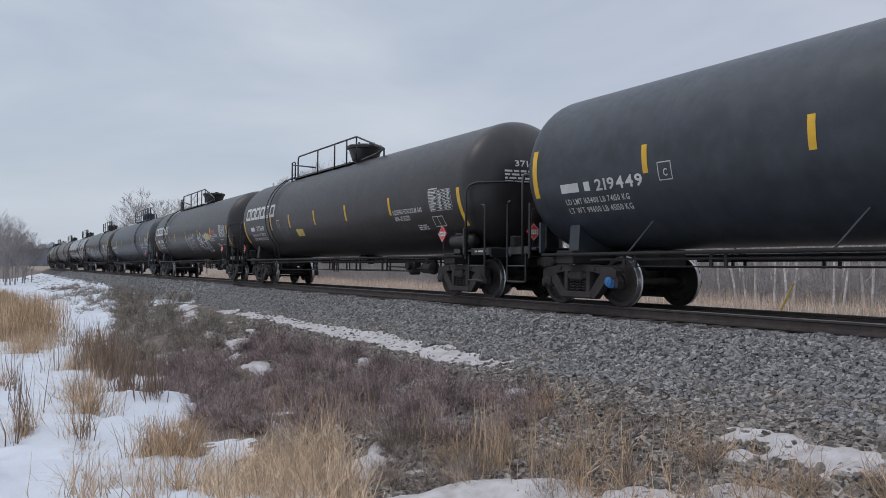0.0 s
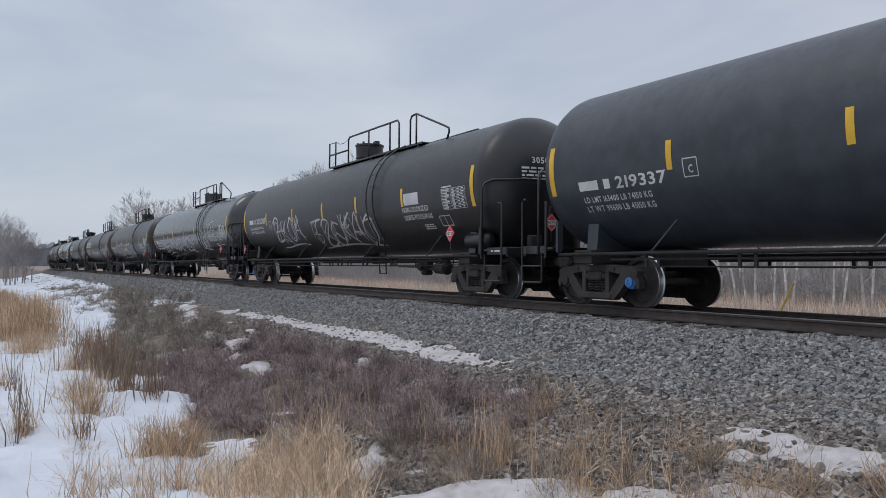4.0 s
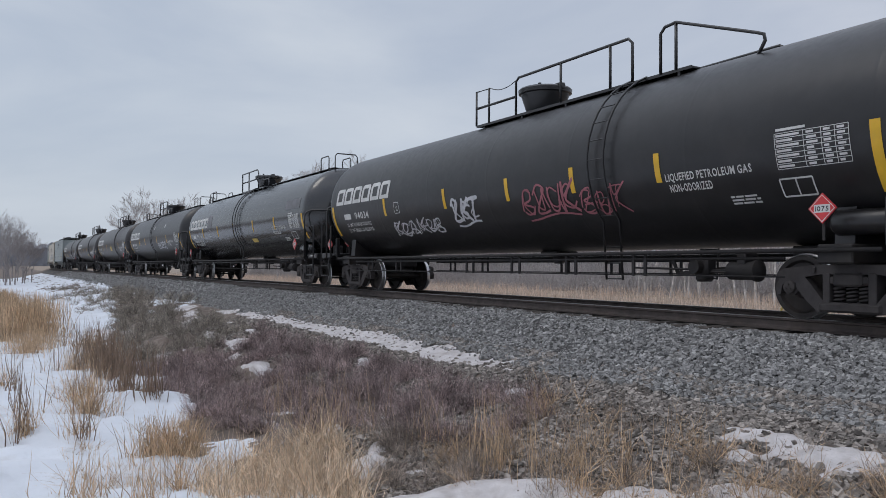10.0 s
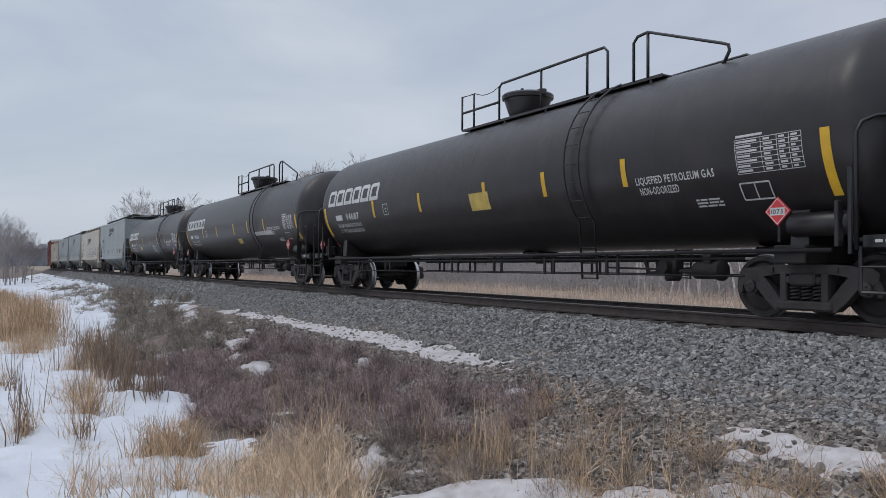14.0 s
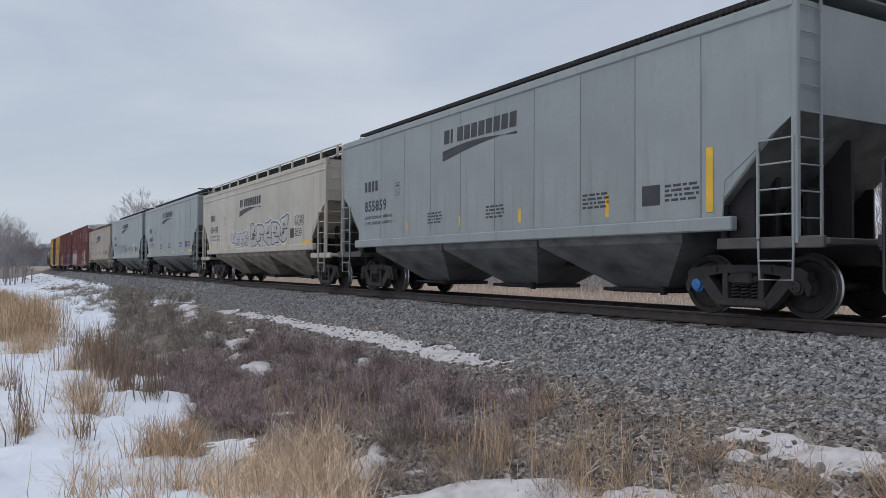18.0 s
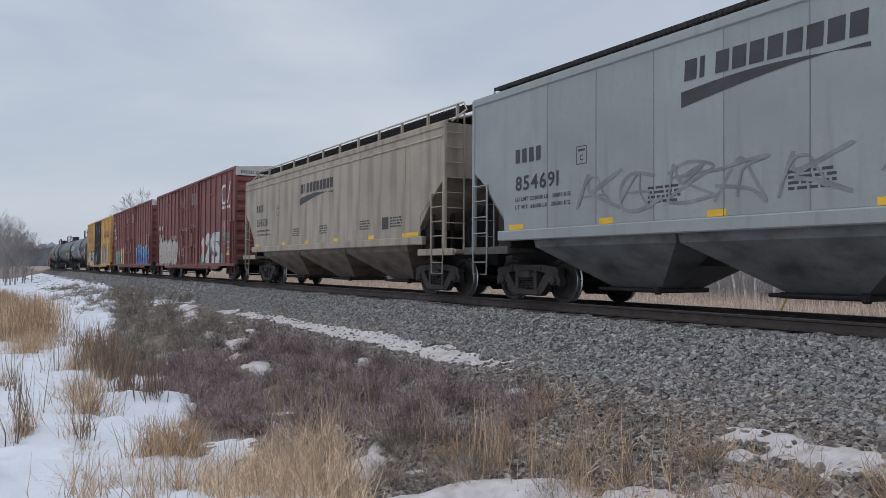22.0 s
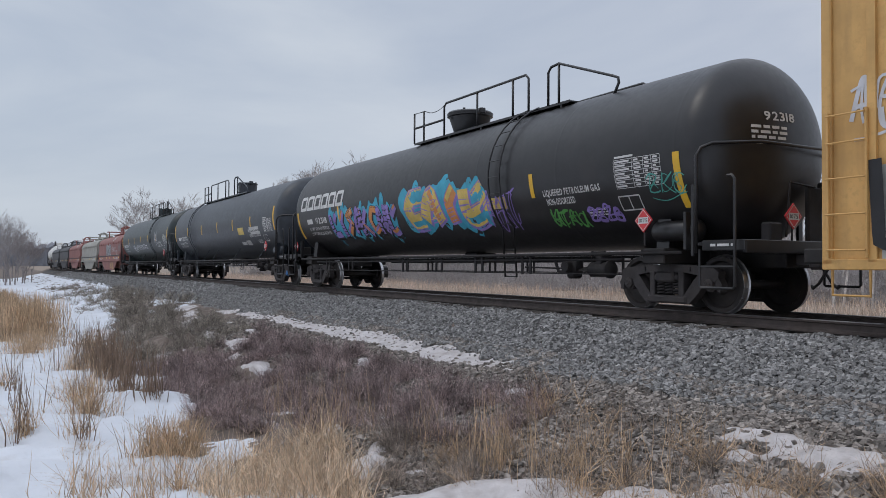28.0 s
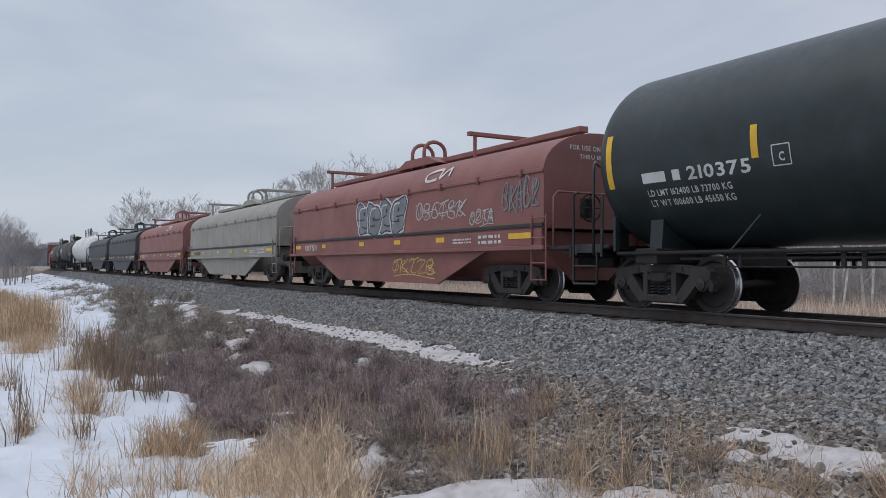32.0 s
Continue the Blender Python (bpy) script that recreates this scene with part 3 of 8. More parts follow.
def rail(side):
    g = Geo()
    ss = list(np.linspace(30, BEND_X, 12)) + list(np.linspace(BEND_X, -430, 30))[1:]
    n = len(RAIL)
    for s in ss:
        m = on_track(s)
        g.v += [tuple(m @ Vector((0, side * 0.7525 + y, z))) for y, z in RAIL]
    for i in range(len(ss) - 1):
        for k in range(n):
            g.f.append((i * n + k, (i + 1) * n + k, (i + 1) * n + (k + 1) % n, i * n + (k + 1) % n))
            g.m.append(1 if k in (7, 8, 9) else 0)
    return part("rail", g, [RAILM, RAILTOP], track, "rusty steel rail with a worn bright head")


rail(-1), rail(1)


def tie_geo():
    return Geo().box(-0.115, 0.115, -1.3, 1.3, -0.37, -0.19, 0.015)


for i in range(170):
    x = 2 - i * 0.53 + random.uniform(-0.02, 0.02)
    tie = part("tie", tie_geo, TIE, track, key="tie", at=pose(x, random.uniform(-0.03, 0.03), random.uniform(-0.004, 0.004), 0, 0, random.uniform(-0.8, 0.8)))
g = Geo()
for i in range(170, 640):
    m = on_track(2 - i * 0.53)
    t0 = Geo().box(-0.115, 0.115, -1.3, 1.3, -0.37, -0.19)
    g.add([tuple(m @ Vector(p)) for p in t0.v], t0.f)
part("distant_ties", g, TIE, track, "row of weathered wooden ties")["kind"] = "stuff"


# ---- running gear ----
TRAIN = []


def wheel_geo(r):
    prof = [(-0.07, 0.06), (-0.07, 0.14), (-0.035, 0.17), (-0.02, r - 0.11), (-0.065, r - 0.075), (-0.067, r - 0.01), (-0.055, r), (0.03, r + 0.004), (0.045, r + 0.026), (0.068, r + 0.022),
            (0.07, r - 0.075), (0.02, r - 0.11), (0.03, 0.17), (0.07, 0.14), (0.07, 0.06)]
    slots = [0, 0, 0, 0, 0, 1, 1, 1, 0, 0, 0, 0, 0, 0]
    return Geo().lathe(prof, 40, "y", slots=slots)


def cap_geo():
    g = Geo().lathe([(-0.14, 0.0), (-0.14, 0.055), (-0.125, 0.09), (-0.08, 0.095), (-0.07, 0.12), (0.06, 0.12)], 16, "y", caps=False)
    for k in range(3):
        a = 2 * math.pi * k / 3
        g.lathe([(-0.155, 0.016), (-0.13, 0.016)], 6, "y", (0.04 * math.sin(a), 0, 0.04 * math.cos(a)))
    return g


def side_frame_geo():
    """A cast side frame: arched top, pedestal jaws, slanting tension members round two windows and the spring nest."""
    g = Geo()
    y0, y1 = -0.08, 0.08
    g.prism([(-1.0, 0.50), (-1.07, 0.56), (-1.08, 0.66), (-0.98, 0.72), (-0.8, 0.735), (-0.5, 0.77), (0.5, 0.77), (0.8, 0.735), (0.98, 0.72), (1.08, 0.66), (1.07, 0.56), (1.0, 0.50), (0.78, 0.535), (0.66, 0.60), (0.42, 0.64),
             (-0.42, 0.64), (-0.66, 0.60), (-0.78, 0.535)], y0, y1)
    for s in (-1, 1):
        q = [(0.80, 0.53), (0.66, 0.602), (0.56, 0.50), (0.37, 0.27), (0.37, 0.12), (0.47, 0.13), (0.62, 0.26), (0.78, 0.44)]
        g.prism([(s * x, z) for x, z in (q if s < 0 else q[::-1])], y0, y1)
        q = [(1.0, 0.51), (1.07, 0.565), (1.13, 0.46), (1.10, 0.34), (1.04, 0.36), (1.03, 0.45)]
        g.prism([(s * x, z) for x, z in (q if s < 0 else q[::-1])], y0 + 0.01, y1 - 0.01)
        g.box(s * 0.32 - 0.055, s * 0.32 + 0.055, y0 - 0.02, y1 + 0.02, 0.24, 0.66, 0.012)
        g.box(s * 0.5 - 0.02, s * 0.5 + 0.02, y0 - 0.025, y0 + 0.01, 0.66, 0.74, 0.008)
    g.box(-0.44, 0.44, y0 - 0.035, y1 + 0.035, 0.13, 0.265, 0.03)
    g.box(-0.27, 0.27, y0 - 0.03, y1 + 0.03, 0.51, 0.61, 0.02)
    return g


def spring_geo():
    g = Geo()
    for x in (0.0,):
        pts = [(x + 0.07 * math.cos(a), 0.07 * math.sin(a), 0.265 + 0.255 * a / (10 * math.pi)) for a in np.linspace(0, 10 * math.pi, 46)]
        g.tube(pts, 0.017, 5)
    return g


def truck(car, x, axles, blue=()):
    """One two-axle truck under a car: bolster, side frames, springs, and the wheelsets that turn in it."""
    tr = part("truck", lambda: Geo().box(-0.2, 0.2, -1.15, 1.15, 0.48, 0.66, 0.03).box(-0.28, 0.28, -0.45, 0.45, 0.55, 0.74, 0.03), CAST, car, "dusty cast steel two-axle truck", key="bolster", at=pose(x, 0, 0))
    for s in (-1, 1):
        part("side_frame", side_frame_geo, CAST, tr, key="side_frame", at=pose(0, s * 1.0, 0))
        for sx_ in (-0.18, 0.0, 0.18):
            part("coil_spring", spring_geo, CAST, tr, key="spring", at=pose(sx_, s * 1.0, 0), smooth="all")
        part("brake_beam", lambda: Geo().box(-0.03, 0.03, -0.7, 0.7, 0.28, 0.34, 0.01).box(-0.05, 0.05, -0.75, -0.62, 0.2, 0.5, 0.01).box(-0.05, 0.05, 0.62, 0.75, 0.2, 0.5, 0.01), STEEL, tr, key="brake_beam", at=pose(s * 0.36, 0, 0))
    for i, s in enumerate((-1, 1)):
        ws = part("wheelset", lambda: Geo().tube([(0, -0.9, 0), (0, 0.9, 0)], 0.075, 12), WHEEL, car, key="axle", at=pose(x + s * 0.889, 0, 0.457), smooth=True)
        for t in (-1, 1):
            part("wheel", lambda: wheel_geo(0.457), [WHEEL, TREAD], ws, key="wheel", at=pose(0, t * 0.745, 0, 0, 0, 0 if t < 0 else 180), smooth=True)
            b = (i in blue) and t < 0
            part("bearing_cap", cap_geo, BLUECAP if b else CAST, ws, "blue painted roller bearing cap" if b else "", key=("cap", b), at=pose(0, t * 0.98, 0, 0, 0, 0 if t < 0 else 180), smooth=True)
        axles.append((ws, x + s * 0.889, 0.457))


def coupler(car, x, s):
    """A knuckle coupler with its shank, cut lever and air hose at one end of a car."""
    c = part("coupler", lambda: Geo().box(-0.75, 0.0, -0.09, 0.09, 0.76, 0.94, 0.02).box(-0.1, 0.13, -0.17, 0.15, 0.70, 1.0, 0.04).box(0.08, 0.2, 0.02, 0.15, 0.72, 0.98, 0.03), CAST, car, key="coupler", at=pose(x, 0, 0, 0, 0, 0 if s > 0 else 180))
    part("air_hose", lambda: Geo().tube([(-0.35, 0.3, 0.85), (-0.2, 0.32, 0.75), (-0.02, 0.3, 0.5), (0.12, 0.24, 0.42), (0.2, 0.15, 0.46)], 0.022, 6), STEEL, c, key="hose", smooth="all")
    return c


# ---- lettering and spray paint ----
def make_glyphs():
    """The built-in font's letters as flat meshes, one unit high: vertices, faces and width of each."""
    chars = "ABCDEFGHIJKLMNOPQRSTUVWXYZ0123456789-./abcdefghijklmnopqrstuvwxyz"
    made = []
    for ch in chars:
        cu = bpy.data.curves.new("glyph", "FONT")
        cu.body, cu.size, cu.resolution_u, cu.offset = ch, 1.0, 2, 0.022
        made.append((ch, new("glyph", cu)))
    dg = bpy.context.evaluated_depsgraph_get()
    out = {}
    for ch, ob in made:
        me = ob.evaluated_get(dg).to_mesh()
        v = [(p.co.x, p.co.y) for p in me.vertices]
        f = [tuple(p.vertices) for p in me.polygons]
        x0, x1 = min(p[0] for p in v), max(p[0] for p in v)
        out[ch] = ([(a - x0, b) for a, b in v], f, x1 - x0)
        ob.evaluated_get(dg).to_mesh_clear()
    for ch, ob in made:
        cu = ob.data
        bpy.data.objects.remove(ob)
        bpy.data.curves.remove(cu)
    return out


GLYPH = make_glyphs()


def on_tank(r=1.56, zc=2.62):
    return lambda u, z, off=0.006: (u, -(r + off) * math.sqrt(max(0.0, 1 - ((z - zc) / r) ** 2)), zc + (z - zc) * (1 + off / r))


def on_side(y):
    return lambda u, z, off=0.006: (u, -(y + off), z)


def on_end(x):
    return lambda u, z, off=0.006: (x + off, u, z)


def words(geo, surf, text, u0, u1, z0, z1, off=0.006):
    """Letters that fill the box from (u0, z0) to (u1, z1) on a surface."""
    total, parts = 0.0, []
    for ch in text:
        if ch == " ":
            total += 0.32
            continue
        v, f, w = GLYPH[ch]
        parts.append((total, v, f))
        total += w + 0.11
    total -= 0.11
    k, h = (u1 - u0) / total, (z1 - z0) / 0.72
    for a, v, f in parts:
        geo.add([surf(u0 + (a + x) * k, z0 + y * h, off) for x, y in v], f)
    return geo


def patch(geo, surf, u0, u1, z0, z1, nu=1, nz=1, off=0.006, slot=0, lean=0.0):
    v = [surf(u0 + (u1 - u0) * i / nu + lean * (j / nz), z0 + (z1 - z0) * j / nz, off) for i in range(nu + 1) for j in range(nz + 1)]
    f = [(i * (nz + 1) + j, (i + 1) * (nz + 1) + j, (i + 1) * (nz + 1) + j + 1, i * (nz + 1) + j + 1) for i in range(nu) for j in range(nz)]
    return geo.add(v, f, slot)


def stroke(geo, surf, pts, w, off=0.007, slot=0):
    """A painted line of width w through points on a surface."""
    L, R = [], []
    first = off
    for i, p in enumerate(pts):
        off = first + 0.0001 * i
        a, b = pts[max(i - 1, 0)], pts[min(i + 1, len(pts) - 1)]
        dx, dz = b[0] - a[0], b[1] - a[1]
        n = math.hypot(dx, dz) or 1
        L.append(surf(p[0] - dz / n * w / 2, p[1] + dx / n * w / 2, off))
        R.append(surf(p[0] + dz / n * w / 2, p[1] - dx / n * w / 2, off))
    n = len(pts)
    return geo.add(L + R, [(i, i + n, i + n + 1, i + 1) for i in range(n - 1)], slot)


def smooth_path(pts, n=5):
    """A rounded line through the points."""
    out = []
    P = [pts[0]] + list(pts) + [pts[-1]]
    for i in range(1, len(P) - 2):
        p0, p1, p2, p3 = P[i - 1:i + 3]
        for k in range(n):
            t = k / n
            out.append(tuple(0.5 * (2 * b + (c - a) * t + (2 * a - 5 * b + 4 * c - d) * t * t + (3 * b - a - 3 * c + d) * t ** 3) for a, b, c, d in zip(p0, p1, p2, p3)))
    return out + [tuple(pts[-1])]


def frame_lines(geo, surf, u0, u1, z0, z1, w=0.02, rows=0, cols=0):
    for z in [z0 + (z1 - z0) * k / (rows + 1) for k in range(rows + 2)]:
        stroke(geo, surf, [(u0, z), (u1, z)], w)
    for u in [u0 + (u1 - u0) * k / (cols + 1) for k in range(cols + 2)]:
        stroke(geo, surf, [(u, z0 + (z1 - z0) * k / 4) for k in range(5)], w, 0.0075)
    return geo


def lines_of_bars(geo, surf, u0, u1, z0, z1, n, rnd):
    """Writing too small to read: rows of plain bars."""
    h = (z1 - z0) / n
    for k in range(n):
        u = u0
        while u < u1 - 0.03:
            w = min(u1 - u, rnd.uniform(0.06, 0.22) * max(1, h * 8))
            patch(geo, surf, u, u + w, z0 + k * h + h * 0.2, z0 + k * h + h * 0.75)
            u += w + h * 0.5
    return geo


LOOPS = [[(0.0, 0.2), (0.15, 0.9), (0.55, 1.0), (0.6, 0.65), (0.2, 0.5), (0.7, 0.35), (0.75, 0.05), (0.3, 0.0), (0.1, 0.2)], [(0.8, 0.85), (0.4, 1.0), (0.1, 0.6), (0.2, 0.1), (0.6, 0.0), (0.95, 0.3)],
         [(0.05, 0.05), (0.3, 0.95), (0.45, 1.0), (0.6, 0.5), (0.85, 0.0), (0.6, 0.35), (0.1, 0.4)], [(0.1, 1.0), (0.2, 0.4), (0.35, 0.05), (0.6, 0.1), (0.75, 0.6), (0.8, 1.0), (0.82, 0.4), (1.0, 0.0)],
         [(0.0, 0.75), (0.3, 1.05), (0.75, 0.85), (0.5, 0.5), (0.15, 0.1), (0.5, 0.0), (0.95, 0.1)], [(0.5, 1.0), (0.15, 0.7), (0.1, 0.25), (0.45, 0.0), (0.85, 0.3), (0.8, 0.8), (0.45, 1.0), (0.3, 0.85)],
         [(0.1, 0.0), (0.2, 1.0), (0.3, 0.55), (0.9, 1.05), (0.35, 0.5), (0.6, 0.25), (1.05, -0.05)], [(0.0, 0.9), (0.5, 0.98), (0.95, 1.05), (0.5, 0.95), (0.45, 0.5), (0.4, -0.05)]]


def tag(surf, u0, u1, z0, z1, colour, parent, seed, w=0.03, letters=5, label=""):
    """A hand-sprayed scrawl: rounded letter forms run together, a flourish under them."""
    rnd, g = random.Random(seed), Geo()
    cw, hz = (u1 - u0) / letters, z1 - z0
    last = None
    for k in range(letters):
        form = rnd.choice([f for f in LOOPS if f is not last])
        last = form
        lift, tall, lean = rnd.uniform(0, 0.14), rnd.uniform(0.72, 0.9), rnd.uniform(0.05, 0.3)
        pts = [(u0 + cw * (k - 0.06 + p * 1.12 + rnd.uniform(-0.05, 0.05)) + lean * cw * q, z0 + hz * (lift + tall * q + rnd.uniform(-0.04, 0.04))) for p, q in form]
        stroke(g, surf, smooth_path(pts, 7), w * rnd.uniform(0.8, 1.2), 0.007 + 0.0012 * (k % 2))
        q0 = rnd.choice([f for f in LOOPS if f is not form])
        pts = [(u0 + cw * (k + 0.1 + p * 0.9 + rnd.uniform(-0.1, 0.1)), z0 + hz * (lift + tall * (0.12 + 0.8 * q) + rnd.uniform(-0.08, 0.08))) for p, q in q0[::-1]]
        stroke(g, surf, smooth_path(pts, 7), w * rnd.uniform(0.55, 0.8), 0.0105 + 0.0006 * (k % 2))
        if rnd.random() < 0.35:
            a, b = u0 + cw * (k + rnd.uniform(0, 0.4)), z0 + hz * rnd.uniform(0.3, 0.7)
            stroke(g, surf, smooth_path([(a, b), (a + cw * 0.5, b + hz * rnd.uniform(-0.05, 0.1)), (a + cw * 0.9, b + hz * 0.05)], 4), w * 0.8, 0.0095)
    if rnd.random() < 0.6:
        pts = [(u0 + (u1 - u0) * t, z0 - 0.03 + 0.05 * math.sin(t * 5 + seed)) for t in np.linspace(0.05, 1, 6)]
        stroke(g, surf, smooth_path(pts, 3), w * 0.7)
    return part("graffiti_tag", g, SPRAY[colour], parent, label or "%s spray-painted scrawl" % colour)


def bubble(geo, surf, cu, cz, ru, rz, rnd, off, slot, wob=0.22, sq=2.6, grow=0.0):
    """A rounded, uneven letter body; returns its outline."""
    n = 22
    ph = [rnd.uniform(0, 6.28) for _ in range(3)]
    rim = []
    for k in range(n):
        a = 2 * math.pi * k / n
        c, s = math.cos(a), math.sin(a)
        rr = (abs(c) ** sq + abs(s) ** sq) ** (-1 / sq) * (1 + wob * (0.5 * math.sin(2 * a + ph[0]) + 0.4 * math.sin(3 * a + ph[1]) + 0.3 * math.sin(5 * a + ph[2])))
        rim.append((cu + (ru * rr + grow) * c, cz + (rz * rr + grow) * s))
    v = [surf(cu, cz, off)]
    for t in (0.34, 0.67, 1.0):
        v += [surf(cu + (p[0] - cu) * t, cz + (p[1] - cz) * t, off) for p in rim]
    f = [(0, 1 + k, 1 + (k + 1) % n) for k in range(n)]
    for i in range(2):
        f += [(1 + i * n + k, 1 + (i + 1) * n + k, 1 + (i + 1) * n + (k + 1) % n, 1 + i * n + (k + 1) % n) for k in range(n)]
    geo.add(v, f, slot)
    return rim + [rim[0]]


FORMS = [[(0.1, 0.0), (0.2, 1.0), None, (0.9, 0.95), (0.25, 0.5), (0.95, 0.0)], [(0.5, 0.0), (0.45, 0.65), (0.75, 1.0)], [(0.1, 0.0), (0.15, 0.95), (0.8, 0.1), (0.9, 1.0)], [(0.85, 0.9), (0.3, 0.95), (0.12, 0.5), (0.35, 0.08), (0.85, 0.2)],
         [(0.1, 0.05), (0.45, 1.0), (0.85, 0.0), None, (0.3, 0.4), (0.75, 0.45)], [(0.9, 0.95), (0.2, 0.8), (0.75, 0.45), (0.1, 0.08)], [(0.1, 0.95), (0.2, 0.05), (0.85, 0.12), None, (0.5, 0.55), (0.95, 0.9)]]


def piece(surf, u0, u1, z0, z1, fills, outline, parent, seed, letters=5, cloud=None, line=0.05, label="", off=0.0, bar=0.26):
    """A large sprayed piece: leaning, overlapping forms of thick strokes with outlines, on a cloud of a second colour."""
    rnd = random.Random(seed)
    cw, hz = (u1 - u0) / letters, z1 - z0
    if cloud:
        g = Geo()
        for k in range(letters * 3):
            bubble(g, surf, u0 + cw * (k + 0.5) / 3, (z0 + z1) / 2 + rnd.uniform(-0.12, 0.12), cw * 0.34, hz * 0.46 * rnd.uniform(0.8, 1.2), rnd, 0.004 + 0.0003 * (k % 5) + off, 0, 0.3)
        part("graffiti_cloud", g, SPRAY[cloud], parent, "%s sprayed background cloud" % cloud)
    order = rnd.sample(range(len(FORMS)), len(FORMS))
    for k in range(letters):
        g = Geo()
        o = 0.008 + 0.0016 * (k % 2) + off
        lean, w = rnd.uniform(-0.12, 0.2), bar * min(1.0, cw / 0.85) * rnd.uniform(0.85, 1.15)
        runs, run = [], []
        for q in FORMS[order[k % len(FORMS)]] + [None]:
            if q is None:
                runs.append(run)
                run = []
            else:
                z = z0 + w / 2 + (hz - w) * min(1, max(0, q[1] + rnd.uniform(-0.06, 0.06)))
                run.append((u0 + cw * (k + q[0] * 1.05 + rnd.uniform(-0.05, 0.05)) + lean * (z - z0), z))
        for i, r in enumerate(runs):
            pts = []
            for a, b in zip(r[:-1], r[1:]):
                pts += [(a[0] + (b[0] - a[0]) * t, a[1] + (b[1] - a[1]) * t) for t in (0.0, 0.2, 0.4, 0.6, 0.8)]
            pts = smooth_path(r, 6) if rnd.random() < 0.6 else pts + [r[-1]]
            stroke(g, surf, [(u + 0.04, z - 0.05) for u, z in pts], w + line * 1.6, o, 1)
            stroke(g, surf, pts, w + line, o + 0.0004 + 0.0002 * i, 1)
            stroke(g, surf, pts, w, o + 0.0008 + 0.0002 * i, 0)
            if len(fills) > 1:
                stroke(g, surf, [(u - w * 0.2, z + w * 0.15) for u, z in pts[len(pts) // 2:]], w * 0.4, o + 0.0013, 2)
        part("graffiti_letter", g, [SPRAY[fills[k % len(fills)]], SPRAY[outline], SPRAY[fills[(k + 1) % len(fills)]]], parent, label or "%s sprayed letter with a %s outline" % (fills[k % len(fills)], outline))


def outlines(surf, u0, u1, z0, z1, colour, parent, seed, letters=6, line=0.05, label=""):
    """A hollow throw-up: big rounded letter outlines only."""
    rnd = random.Random(seed)
    cw, zc, hz = (u1 - u0) / letters, (z0 + z1) / 2, (z1 - z0) / 2
    for k in range(letters):
        g, hidden = Geo(), Geo()
        cu, ru = u0 + cw * (k + 0.5), cw * rnd.uniform(0.48, 0.6)
        rim = bubble(hidden, surf, cu, zc + rnd.uniform(-0.06, 0.06), ru, hz * rnd.uniform(0.8, 0.98), rnd, 0.008, 0, 0.3, 3.2)
        stroke(g, surf, rim, line, 0.007 + 0.001 * (k % 2))
        stroke(g, surf, smooth_path([(cu - ru * 0.3, zc + hz * rnd.uniform(0.1, 0.5)), (cu + ru * 0.1, zc - hz * 0.1), (cu + ru * rnd.uniform(-0.2, 0.4), zc - hz * 0.5)], 5), line, 0.009)
        part("graffiti_outline", g, SPRAY[colour], parent, label or "%s sprayed bubble outline" % colour)


def throw_up(surf, u0, u1, z0, z1, fill, outline, parent, seed, letters=5, line=0.045):
    """Rounded, overlapping sprayed letters: pale bodies, dark rims, small dark counters and light strokes of shine."""
    rnd = random.Random(seed)
    cw, zc, hz = (u1 - u0) / letters, (z0 + z1) / 2, (z1 - z0) / 2
    for k in range(letters):
        g, o = Geo(), 0.006 + 0.006 * (k % 2)
        cu, lean = u0 + cw * (k + 0.5) + rnd.uniform(-0.05, 0.05), rnd.uniform(-0.08, 0.16)
        F = lambda u, z, off=0.006: surf(u + lean * (z - zc), z, off)
        dz = rnd.uniform(-0.08, 0.08)
        rim = bubble(g, F, cu, zc + dz, cw * 0.54, hz * rnd.uniform(0.88, 1.05), rnd, o, 0, 0.26, 5.0)
        stroke(g, F, [(u + (0.03 if u > cu else -0.03), z + (0.03 if z > zc else -0.03)) for u, z in rim], line * 1.6, o - 0.001, 2)
        stroke(g, F, rim, line * 0.8, o + 0.001, 1)
        for q in rnd.choice((((0.05, 0.38), (0.05, -0.3)), ((0.1, 0.4),), ((0.1, -0.35),), ((0.0, 0.05),))):
            bubble(g, F, cu + cw * q[0], zc + dz + hz * q[1], cw * 0.08, hz * 0.13, rnd, o + 0.002, 1, 0.3, 2.4)
        a = rnd.choice((-1, 1))
        for q in (0.02, rnd.uniform(-0.6, -0.3)):
            stroke(g, F, smooth_path([(cu + a * cw * 0.5, zc + dz + hz * q), (cu + a * cw * 0.2, zc + dz + hz * (q - 0.04)), (cu - a * cw * 0.12, zc + dz + hz * (q + rnd.uniform(-0.15, 0.15)))], 4), line * 0.8, o + 0.0028, 1)
            a = -a
        stroke(g, F, smooth_path([(cu - cw * 0.36, zc + dz - hz * 0.5), (cu - cw * 0.38, zc + dz + hz * 0.2), (cu - cw * 0.26, zc + dz + hz * 0.72), (cu + cw * 0.15, zc + dz + hz * 0.78)], 4), line * 0.9, o + 0.0034, 2)
        part("graffiti_letter", g, [SPRAY[fill], SPRAY[outline], SPRAY["white"]], parent, "%s rounded sprayed letter with a pale rim" % fill)


